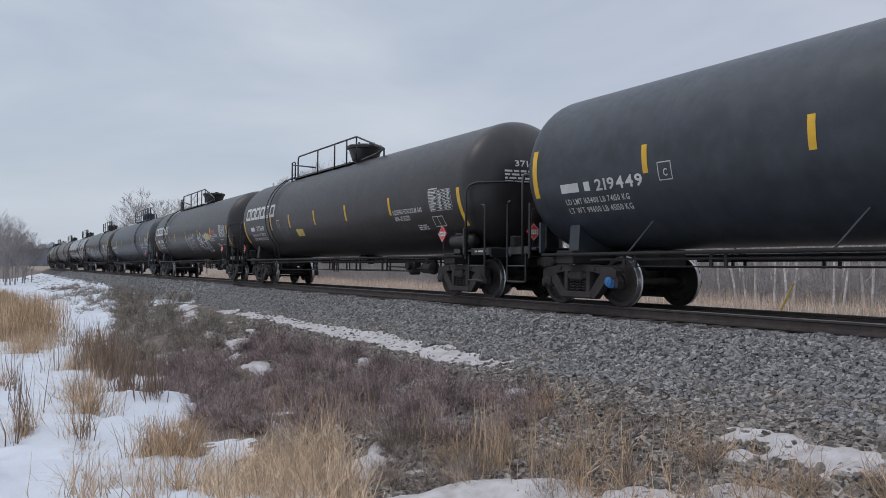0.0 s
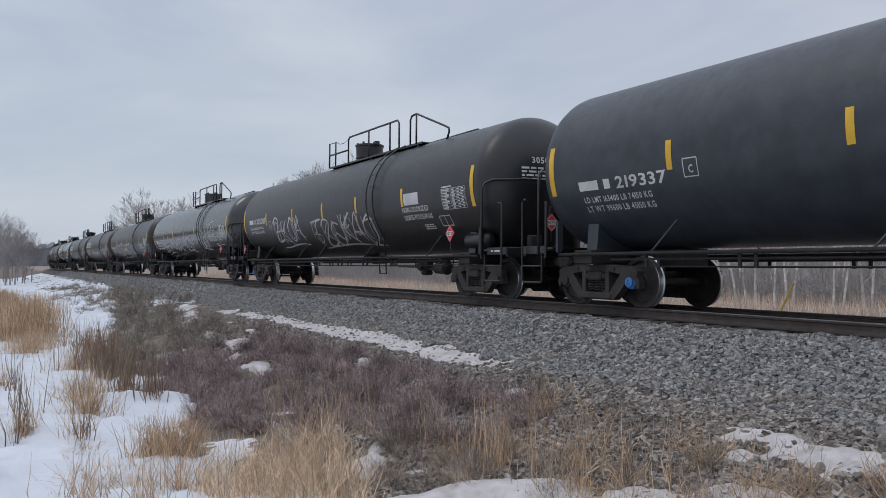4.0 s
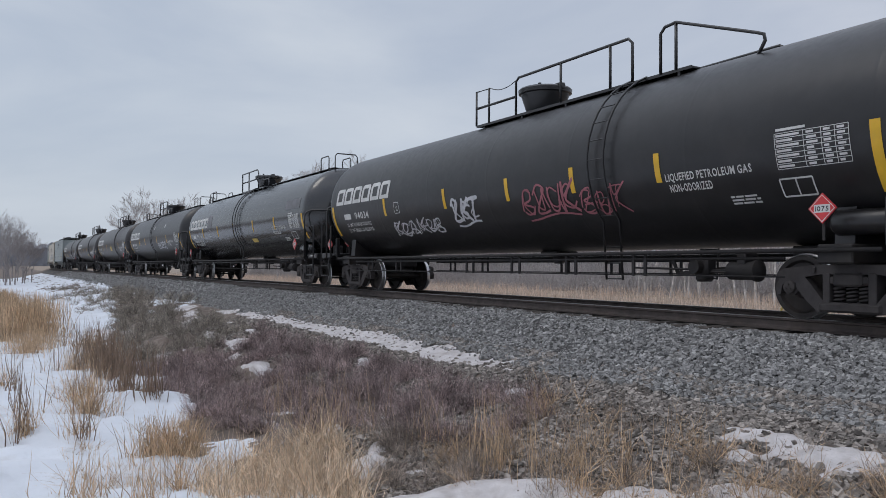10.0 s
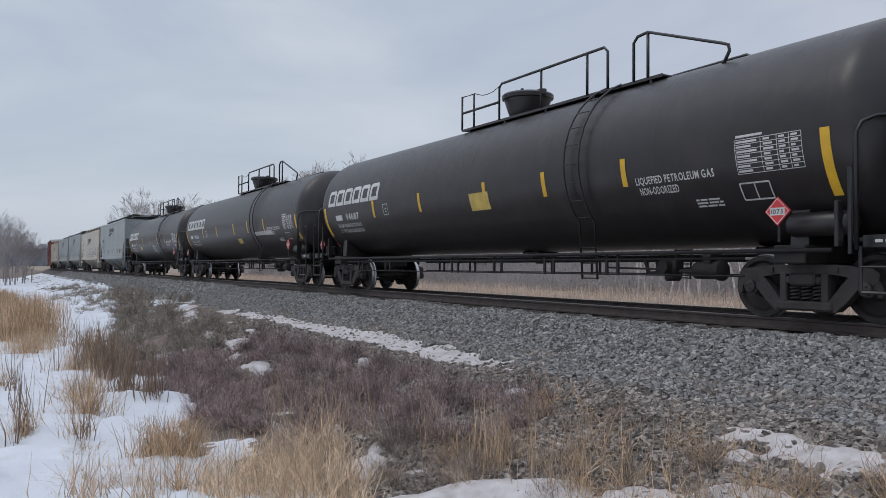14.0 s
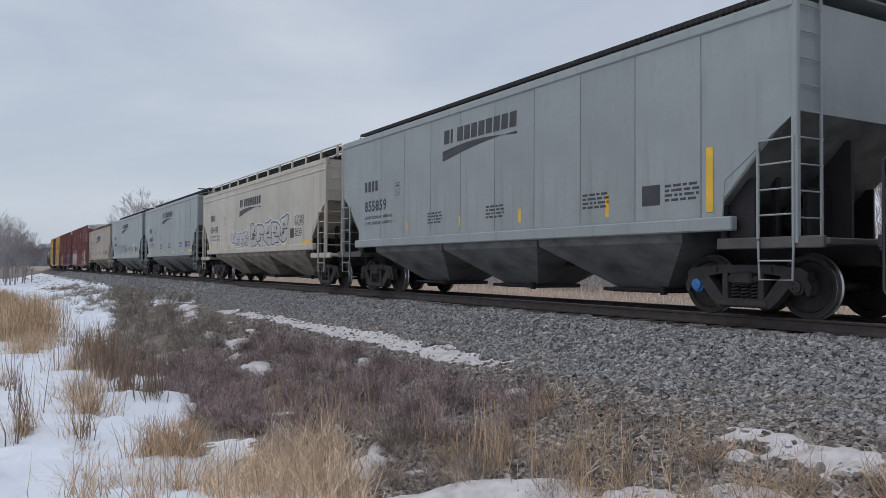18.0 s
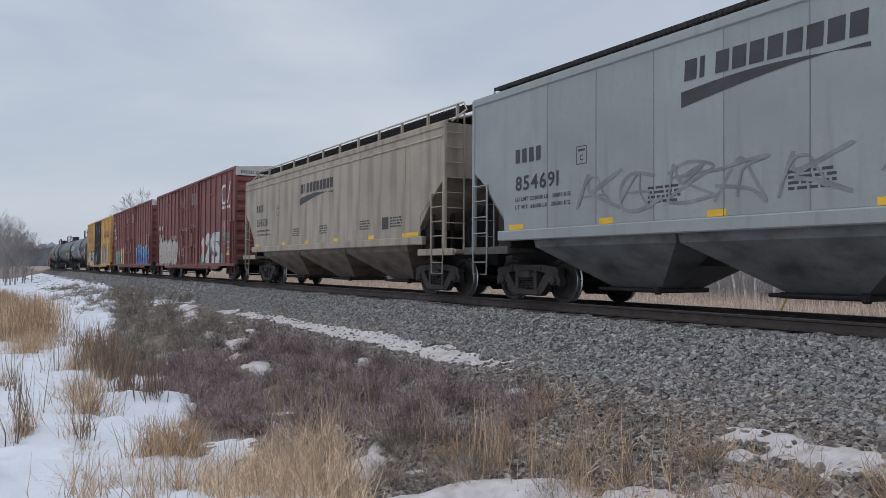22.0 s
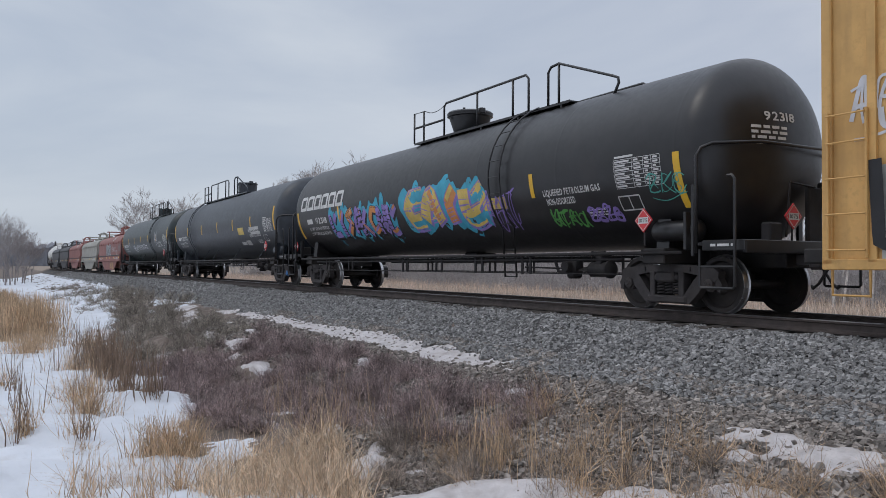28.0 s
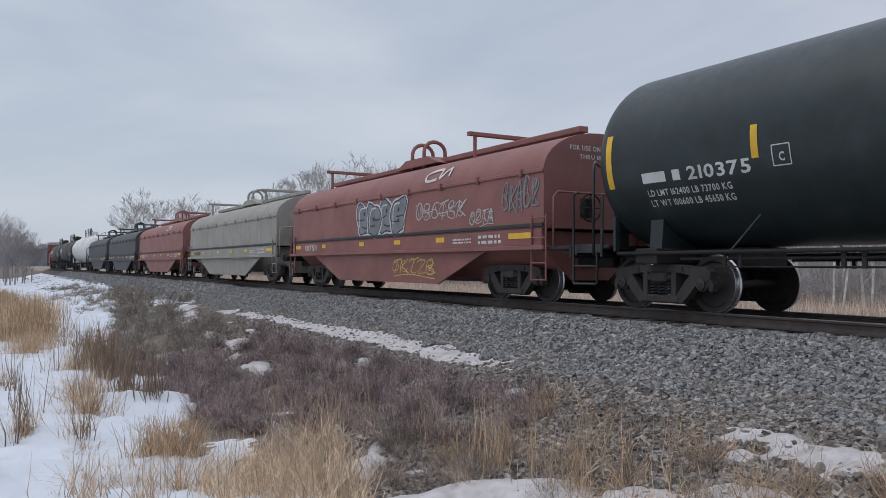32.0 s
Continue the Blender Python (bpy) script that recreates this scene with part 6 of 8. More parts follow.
SEAM = material("shadowed_weld_seam_paint", (0.20, 0.215, 0.22), 0.7, var=0.2)


# ---- boxcars ----
def end_wall_geo(z0=0.8, z1=5.05, x=9.2):
    """A corrugated end: broad horizontal ribs pressed outward."""
    n, v = 9, []
    prof = []
    h = (z1 - 0.35 - z0) / n
    for k in range(n):
        a = z0 + k * h
        prof += [(x, a), (x, a + h * 0.28), (x + 0.075, a + h * 0.48), (x + 0.075, a + h * 0.8), (x, a + h)]
    prof += [(x, z1 - 0.33), (x + 0.03, z1 - 0.32), (x + 0.03, z1)]
    m = len(prof)
    v = [(a, -1.5, z) for a, z in prof] + [(a, 1.5, z) for a, z in prof]
    return Geo().add(v, [(k, k + m, k + m + 1, k + 1) for k in range(m - 1)])


def box_door_geo(w):
    """A plug door leaf: frame, cross ribs and locking rods."""
    return Geo().box(0, w, -0.03, 0.0, 0, 4.32, 0.006)


def boxcar(name, label, s, paint, door_paint, number, tags=(), seed=0, top="galvanised", kind="cn"):
    """A high-cube boxcar: posts, double plug doors, corrugated ends, roof and side ladders."""
    rnd = random.Random(seed)
    tc, b, pull = 14.1, 9.27, 10.22
    mat, dm = BOXES[paint], BOXES[door_paint]
    car = thing(name, label, "boxcar", "cars of the freight train")
    axles = []
    truck(car, -tc / 2, axles)
    truck(car, tc / 2, axles)
    part("body", lambda: Geo().box(-b + 0.08, b - 0.08, -1.55, 1.55, 0.78, 5.02, 0.02), mat, car, key=("bbody", paint))
    for e in (-1, 1):
        R = pose(0, 0, 0, 0, 0, 0 if e < 0 else 180)
        for x in [q * sg for q in (2.75, 3.72, 4.75, 5.75, 6.78, 7.72, 8.6) for sg in (-1, 1)]:
            part("side_post", lambda: Geo().along([(-1.5, 0.78), (-1.6, 0.8), (-1.6, 4.98), (-1.5, 5.0)], -0.055, 0.055), mat, car, key=("bpost", paint), at=R @ pose(x, 0, 0))
        part("corner_plate", lambda: Geo().box(b - 0.14, b, -1.6, -1.48, 0.76, 5.05, 0.015).box(-b, -b + 0.14, -1.6, -1.48, 0.76, 5.05, 0.015), mat, car, key=("bcorner", paint), at=R)
        part("top_chord", lambda: Geo().box(-b, b, -1.62, -1.46, 4.98, 5.1, 0.02), mat, car, key=("bchord", paint), at=R)
        part("side_sill", lambda: Geo().box(-b, b, -1.6, -1.45, 0.70, 0.84, 0.012).prism([(-6.7, 0.72), (-6.2, 0.56), (6.2, 0.56), (6.7, 0.72)], -1.58, -1.5), mat, car, key=("bsill", paint), at=R)
        for x0 in (-2.35, 0.04):
            d = part("plug_door", lambda: box_door_geo(2.3), dm, car, "tall black ribbed plug door" if door_paint != paint else "tall ribbed plug door", key=("bdoor", door_paint), at=R @ pose(x0, -1.56, 0.68))
            for x in (0.0, 2.3 / 3, 4.6 / 3 - 0.02, 2.22):
                part("door_post", lambda: Geo().box(0, 0.08, -0.075, -0.02, 0.0, 4.32, 0.012), dm, d, key=("dpost", door_paint), at=pose(x, 0, 0))
            for z in (0.0, 1.0, 2.0, 3.05, 4.22):
                part("door_rib", lambda: Geo().box(0.002, 2.298, -0.07, -0.02, 0, 0.1, 0.012), dm, d, key=("drib", door_paint), at=pose(0, 0, z))
            for x in (0.75, 1.35):
                part("lock_rod", lambda: Geo().tube([(0, -0.1, 0.05), (0, -0.1, 4.25)], 0.018, 6).box(-0.05, 0.05, -0.13, -0.03, 1.2, 1.3, 0.01).box(-0.05, 0.05, -0.13, -0.03, 3.1, 3.2, 0.01), dm, d, key=("rod", door_paint), at=pose(x, 0, 0))
            part("door_crank", lambda: Geo().box(0.9, 1.25, -0.13, -0.06, 1.05, 1.75, 0.02).lathe([(-0.16, 0.09), (-0.12, 0.09)], 10, "y", (1.05, 0, 1.9)), dm, d, key=("crank", door_paint))
        part("door_track", lambda: Geo().box(-4.9, 4.9, -1.68, -1.55, 0.6, 0.66, 0.008).box(-4.9, 4.9, -1.68, -1.6, 4.98, 5.04, 0.008), mat, car, key=("btrack", paint), at=R)
        for sg in (-1, 1):
            lad = part("side_ladder", lambda: Geo().box(-0.27, -0.24, -0.05, 0.0, 0.85, 2.7, 0.006).box(0.24, 0.27, -0.05, 0.0, 0.85, 2.7, 0.006), mat, car, key=("blad", paint), at=R @ pose(sg * 8.9, -1.6, 0))
            for z in (0.95, 1.4, 1.85, 2.3, 2.65):
                part("rung", lambda: Geo().tube([(-0.26, -0.07, 0), (0.26, -0.07, 0)], 0.013, 5), mat, lad, key=("brung", paint), at=pose(0, 0, z))
            part("sill_step", lambda: Geo().tube([(-0.25, 0, 0.75), (-0.25, 0, 0.38), (0.25, 0, 0.38), (0.25, 0, 0.75)], 0.02, 6), mat, car, key=("bstep", paint), at=R @ pose(sg * 8.9, -1.55, 0))
            part("end_wall", end_wall_geo, mat, car, key=("bend", paint), at=pose(0, 0, 0, 0, 0, 0 if sg > 0 else 180)) if e < 0 else None
        part("door_stop", lambda: Geo().box(-5.7, -4.8, -1.6, -1.55, 4.36, 4.44, 0.01).box(-5.62, -5.45, -1.66, -1.55, 4.4, 4.62, 0.015).box(4.8, 5.7, -1.6, -1.55, 4.12, 4.2, 0.01), mat, car, key=("bstop", paint), at=R)
        part("vent_box", lambda: Geo().box(5.2, 5.75, -1.56, -1.5, 4.3, 4.5, 0.02), mat, car, key=("bvent", paint), at=R)
    part("roof", lambda: Geo().along([(-1.6, 5.05), (-1.6, 5.08), (0, 5.2), (1.6, 5.08), (1.6, 5.05)], -b, b), BOXES["silver"], car, "galvanised steel roof", key="broof")
    for k in range(18):
        part("roof_rib", lambda: Geo().along([(-1.6, 5.075), (0, 5.2), (1.6, 5.075), (1.6, 5.105), (0, 5.235), (-1.6, 5.105)], -0.03, 0.03), BOXES["silver"], car, key="brib", at=pose(-b + 0.5 + k * (2 * b - 1.0) / 17, 0, 0))
    part("centre_sill", lambda: Geo().box(-pull + 0.3, pull - 0.3, -0.33, 0.33, 0.72, 1.0, 0.02), STEEL, car, key="bcs")
    part("cushion_gear", lambda: Geo().box(-1.2, 1.2, -0.5, 0.5, 0.6, 0.78, 0.04).tube([(-5.2, -1.1, 0.55), (5.2, -1.1, 0.5)], 0.02, 6).lathe([(3.0, 0.18), (3.9, 0.18)], 14, "x", (0, -0.9, 0.6)), STEEL, car, key="bgear")
    for e in (-1, 1):
        part("end_top_panel", lambda: Geo().box(b - 0.03, b + 0.02, -1.58, 1.58, 4.7, 5.07, 0.01), BOXES["silver"] if kind == "cn" else mat, car, "pale panel under the roof end", key=("btop", kind), at=pose(0, 0, 0, 0, 0, 0 if e > 0 else 180))
        part("end_sill", lambda: Geo().box(b - 0.05, b + 0.3, -1.55, 1.55, 0.78, 0.98, 0.02).box(b, b + 0.25, -0.5, 0.5, 1.0, 1.06, 0.01), STEEL, car, key="bes", at=pose(0, 0, 0, 0, 0, 0 if e > 0 else 180))
        coupler(car, e * pull, e)
    if kind == "cn":
        part("end_lettering", words(Geo(), on_end(b + 0.02), "EXCESS HEIGHT CAR", -1.35, 0.3, 4.8, 4.93), DARKLET, car, "black lettering")
    S, T = on_side(1.552), on_side(1.594)
    rndw = random.Random(seed + 5)
    g = Geo()
    for i, (t, a0, a1) in enumerate((("CLOSE AND LOCK", -1.8, -0.75), ("BOTH DOORS BEFORE", -1.85, -0.65), ("MOVING CAR", -1.65, -0.85))):
        words(g, T, t, a0, a1, 4.36 - i * 0.15, 4.46 - i * 0.15)
    words(g, T, "CLOSE THIS DOOR FIRST", -1.78, -0.3, 2.62, 2.7)
    words(g, T, "OPEN THIS DOOR", 0.35, 1.5, 2.82, 2.9)
    part("door_lettering", g, WHITE, car, "white stencilled door notice")
    part("door_lettering", lines_of_bars(lines_of_bars(Geo(), T, -1.75, -0.8, 3.72, 3.98, 3, rndw), T, 0.65, 1.85, 3.85, 4.5, 6, rndw), WHITE, car, "white stencilled door notice")
    part("door_lettering", lines_of_bars(lines_of_bars(Geo(), T, -1.7, -0.8, 1.75, 2.2, 4, rndw), T, 0.5, 1.6, 1.7, 2.3, 5, rndw), WHITE, car, "white stencilled instructions")
    part("data_stencil", lines_of_bars(lines_of_bars(lines_of_bars(lines_of_bars(Geo(), S, 7.08, 7.2, 1.95, 2.8, 8, rndw), S, 7.38, 7.5, 1.95, 2.8, 8, rndw), S, 7.95, 8.0, 2.5, 2.8, 3, rndw), S, 8.3, 8.42, 2.5, 2.8, 3, rndw), WHITE, car, "white stencilled data lines")
    part("data_panel", frame_lines(Geo(), S, 7.95, 8.45, 1.35, 1.75, 0.03, 1, 1), WHITE, car, "white framed data panel")
    for x in (-6.3, -3.35, 3.3, 6.28):
        part("reflective_stripe", patch(Geo(), on_side(1.56), x - 0.06, x + 0.06, 1.18, 1.64), YELLOW, car, "yellow reflective stripe")
    part("yellow_label", patch(Geo(), S, 7.75, 8.55, 1.2, 1.3, off=0.008), YELLOW, car, "yellow warning label")
    if kind == "cn":
        # the owner's sign: one plain looped ribbon, and a row of bars
        u = 7.72 if name != "blue_tagged_boxcar" else -8.35
        g = Geo()
        L = [(-0.75, 3.62), (-0.82, 4.2), (-0.66, 4.36), (-0.2, 4.36), (-0.02, 4.2), (0.0, 3.75), (0.14, 3.62), (0.3, 3.75), (0.62, 4.5)]
        stroke(g, S, smooth_path([(u + a, z) for a, z in L], 5), 0.13, 0.009)
        stroke(g, S, smooth_path([(u - 0.75, 3.62), (u - 0.3, 3.6), (u - 0.12, 3.72)], 4), 0.13, 0.01)
        part("logo_ribbon", g, WHITE, car, "white painted ribbon sign")
        part("owner_line", lines_of_bars(Geo(), S, u - 0.85, u + 0.8, 3.28, 3.52, 1, rndw), WHITE, car, "white painted owner's line")
        u = -8.5
        part("owner_mark", patch(patch(patch(Geo(), S, -8.5, -8.22, 2.9, 3.15), S, -8.15, -7.87, 2.9, 3.15), S, -7.58, -7.35, 2.9, 3.15), WHITE, car)
        part("load_limit", lambda: words(words(Geo(), S, "LD LMT 207500", -8.5, -7.84, 1.62, 1.7), S, "LT WT 78500", -8.5, -7.84, 1.47, 1.55), WHITE, car, key="bload")
        part("car_number", words(words(Geo(), S, number[:3], -8.5, -7.86, 2.36, 2.62), S, number[-3:], -7.58, -6.92, 2.36, 2.62) if len(number) > 3 else words(Geo(), S, number, -8.5, -7.86, 2.36, 2.62), WHITE, car, "white car number %s" % number)
    else:
        for i, (c, dz) in enumerate((("blue", 0.0), ("red", -0.16))):
            g = Geo()
            m = SPRAY["blue"] if c == "blue" else REDP
            stroke(g, S, smooth_path([(-7.65, 4.5 + dz), (-7.1, 4.12 + dz), (-6.92, 3.85)], 6), 0.17, 0.008 + 0.001 * i)
            stroke(g, S, smooth_path([(-6.15, 4.62 + dz), (-6.7, 4.15 + dz), (-6.9, 3.85)], 6), 0.17, 0.009 + 0.001 * i)
            stroke(g, S, smooth_path([(-7.65, 3.15 - dz * 0.9), (-7.1, 3.5 - dz * 0.9), (-6.9, 3.8)], 6), 0.17, 0.010 + 0.001 * i)
            stroke(g, S, smooth_path([(-6.15, 3.0 - dz * 0.9), (-6.7, 3.45 - dz * 0.9), (-6.92, 3.8)], 6), 0.17, 0.011 + 0.001 * i)
            part("cross_emblem", g, m, car, "%s ribbon of a crossed emblem" % c)
        for t, u0, u1, z in (("next", -8.4, -7.95, 3.83), ("load", -8.4, -7.95, 3.66), ("any", -5.58, -5.16, 4.1), ("road", -5.6, -5.04, 3.9)):
            part("side_lettering", words(Geo(), S, t, u0, u1, z, z + 0.14), DARKLET, car, "black lettering")
        part("owner_mark", lines_of_bars(Geo(), S, -7.55, -6.2, 2.45, 2.72, 1, rndw), DARKLET, car)
        part("car_number", words(Geo(), S, number, -7.6, -6.1, 2.08, 2.35), DARKLET, car, "black car number %s" % number)
    for i, t in enumerate(tags):
        F = on_side(1.61) if t[0].endswith("_out") else S
        if t[0].startswith("tag"):
            tag(F, *t[1:5], t[5], car, seed * 31 + i, *(t[6:] if len(t) > 6 else ()))
        elif t[0].startswith("piece"):
            piece(F, *t[1:5], t[5], t[6], car, seed * 17 + i, *(t[7:] if len(t) > 7 else ()))
        elif t[0] == "angular":
            angular_piece(on_side(1.606), car)
        elif t[0] == "doorwash":
            part("paint_wash", bubble_wash(on_side(1.594 if t[5] == "silver" else 1.6), *t[1:5], seed + i), SPRAY[t[5]], car, "faded %s roller paint" % t[5])
        elif t[0].startswith("throw"):
            throw_up(F, *t[1:5], t[5], t[6], car, seed * 17 + i, *t[7:])
        elif t[0].startswith("numerals"):
            numerals(S, *t[1:5], car)
        elif t[0] == "mural":
            mural(S, *t[1:5], car, seed)
        elif t[0] == "band":
            paint_band(*t[1:5], t[5], car, seed)
        elif t[0] == "wash":
            part("paint_wash", bubble_wash(S, *t[1:5], seed + i), SPRAY[t[5]], car, "faded %s roller paint" % t[5])
    TRAIN.append((car, s, axles))
    return car


def numerals(S, u0, u1, z0, z1, parent):
    """Three fat silver numerals, 1 2 5, with a black rim and a teal shadow."""
    forms = ([(0.5, 1.0), (0.51, 0.66), (0.5, 0.33), (0.5, 0.0)], [(0.0, 0.7), (0.15, 0.97), (0.6, 1.0), (0.75, 0.7), (0.45, 0.35), (0.05, 0.03), (0.85, 0.02)],
             [(1.0, 1.0), (0.1, 0.98), (0.12, 0.6), (0.6, 0.62), (0.95, 0.4), (0.85, 0.08), (0.4, 0.0), (0.0, 0.12)])
    cells, w = ((0.0, 0.24), (0.24, 0.3), (0.52, 0.44)), 0.44
    for k, (f, (a, cw)) in enumerate(zip(forms, cells)):
        W0, hz = u1 - u0, z1 - z0 - w
        pts = [(u0 + W0 * (a + cw * 0.12 + cw * 0.76 * p), z0 + w / 2 + hz * q) for p, q in f]
        fine = []
        for p, q in zip(pts[:-1], pts[1:]):
            fine += [(p[0] + (q[0] - p[0]) * t, p[1] + (q[1] - p[1]) * t) for t in (0.0, 0.33, 0.66)]
        fine = smooth_path(pts, 6) if k else fine + [pts[-1]]
        g, o = Geo(), 0.010 + 0.003 * k
        stroke(g, S, [(u + 0.07, z - 0.03) for u, z in fine], w + 0.11, o, 2)
        stroke(g, S, fine, w + 0.06, o + 0.0008, 1)
        stroke(g, S, fine, w, o + 0.0016, 0)
        stroke(g, S, [(u - 0.08, z + 0.05) for u, z in fine[len(fine) // 3:]], 0.05, o + 0.0024, 3)
        if k == 0:
            flag = [(pts[0][0] - 0.34, pts[0][1] - 0.36), (pts[0][0] - 0.15, pts[0][1] - 0.15), (pts[0][0], pts[0][1])]
            stroke(g, S, flag, 0.36, o + 0.0006, 1)
            stroke(g, S, flag, 0.3, o + 0.0018, 0)
        for x in (2.75, 3.72, 4.75, 5.75, 6.78):
            if min(u for u, z in fine) - 0.1 < x < max(u for u, z in fine) + 0.1:
                zs = [z for u, z in fine if abs(u - x) < 0.3] or [z0 + 0.3, z1 - 0.3]
                patch(g, on_side(1.604), x - 0.056, x + 0.056, max(0.84, min(zs) - 0.1), max(zs) + 0.12, slot=3)
        part("graffiti_numeral", g, [SPRAY["silver"], SPRAY["black"], SPRAY["teal"], SPRAY["silver"]], parent, "fat silver sprayed numeral with a black and teal rim")


def angular_piece(S, parent):
    """Hard-edged black letter lines with lime fills over a silver band: a hook, a spread letter, a step and a hollow square."""
    black = ((0.17, ((-8.55, 2.05), (-8.5, 1.05), (-7.85, 0.84), (-6.85, 0.82), (-6.5, 1.08), (-6.46, 1.66), (-5.95, 1.67))), (0.13, ((-5.5, 2.1), (-5.0, 2.12), (-4.2, 2.15))), (0.1, ((-3.9, 2.13), (-2.55, 2.08))),
             (0.3, ((-5.05, 2.1), (-5.05, 1.76), (-4.6, 1.8))), (0.28, ((-5.38, 1.64), (-5.25, 1.24), (-5.02, 1.42), (-4.6, 1.18))), (0.1, ((-4.45, 1.52), (-3.8, 1.25), (-3.1, 1.0), (-3.1, 0.86))),
             (0.15, ((-3.5, 2.09), (-3.85, 2.0), (-3.89, 1.76), (-3.54, 1.68), (-3.54, 1.27), (-4.2, 1.36))), (0.14, ((-2.5, 1.66), (-2.78, 1.68), (-2.78, 1.3), (-2.5, 1.28))))
    lime = ((0.16, ((-4.1, 2.0), (-4.0, 1.79), (-4.06, 1.56), (-4.4, 1.5))), (0.2, ((-3.95, 1.45), (-3.64, 1.38))), (0.2, ((-6.35, 1.45), (-6.22, 1.08))), (0.16, ((-5.2, 1.2), (-5.0, 1.22))), (0.26, ((-7.7, 1.22), (-7.4, 1.2))), (0.12, ((-2.72, 1.47), (-2.45, 1.46))))
    grey = ((0.5, ((-8.1, 1.2), (-7.0, 1.15), (-6.8, 1.6))), (0.45, ((-5.9, 1.2), (-5.3, 1.9), (-4.5, 1.9))), (0.4, ((-3.4, 1.2), (-3.2, 1.85), (-2.65, 1.85))))
    for i, (name, group, colour, off) in enumerate((("graffiti_fill", grey, "silver", 0.002), ("graffiti_fill", lime, "lime", 0.006), ("graffiti_line", black, "black", 0.010))):
        for k, (w, pts) in enumerate(group):
            fine = []
            for p, q in zip(pts[:-1], pts[1:]):
                fine += [(p[0] + (q[0] - p[0]) * t, p[1] + (q[1] - p[1]) * t) for t in (0.0, 0.1, 0.5, 0.9)]
            part(name, stroke(Geo(), S, fine + [pts[-1]], w, off + 0.0012 * (k % 3)), SPRAY[colour], parent, "%s sprayed angular letter shape" % colour)


def paint_band(u0, u1, z0, z1, colour, parent, seed):
    """A broad band of roller paint low on a boxcar's side, wall and post faces, with an uneven top."""
    posts = [q * sg for q in (2.75, 3.72, 4.75, 5.75, 6.78, 7.72, 8.6) for sg in (-1, 1)]
    g = Geo()
    n = int((u1 - u0) / 0.25)
    top = lambda a: z1 - 0.1 + 0.09 * math.sin(a * 1.7 + seed) + 0.06 * math.sin(a * 4.1 + 1.0) + 0.03 * math.sin(a * 9.7)
    S = on_side(1.552)
    for k in range(n):
        a, c = u0 + (u1 - u0) * k / n, u0 + (u1 - u0) * (k + 1) / n
        if abs(a + 0.12) > 2.45:
            g.add([S(a, z0), S(c, z0), S(c, top(c)), S(a, top(a))], [(0, 1, 2, 3)])
    for p in posts:
        if u0 < p < u1:
            patch(g, on_side(1.602), p - 0.055, p + 0.055, z0, top(p), off=0.004)
    part("paint_band", g, SPRAY[colour], parent, "broad band of %s roller paint" % colour)


def bubble_wash(S, u0, u1, z0, z1, seed):
    rnd, g = random.Random(seed), Geo()
    n = max(2, int((u1 - u0) / 0.6))
    for k in range(n):
        bubble(g, S, u0 + (u1 - u0) * (k + 0.5) / n, (z0 + z1) / 2 + rnd.uniform(-0.1, 0.1), (u1 - u0) / n * 0.62, (z1 - z0) / 2 * rnd.uniform(0.8, 1.1), rnd, 0.006 + 0.0004 * (k % 4), 0, 0.2, 4.0)
    return g


# ---- coil cars ----
def hood_geo(b, y=1.45):
    """A coil hood: straight skirt and a rounded top."""
    prof = [(-y, 1.5), (-y, 2.66)] + [(-y * math.cos(a), 2.66 + 0.82 * math.sin(a)) for a in np.linspace(0.12, math.pi - 0.12, 15)] + [(y, 2.66), (y, 1.5)]
    return Geo().along(prof, -b, b)


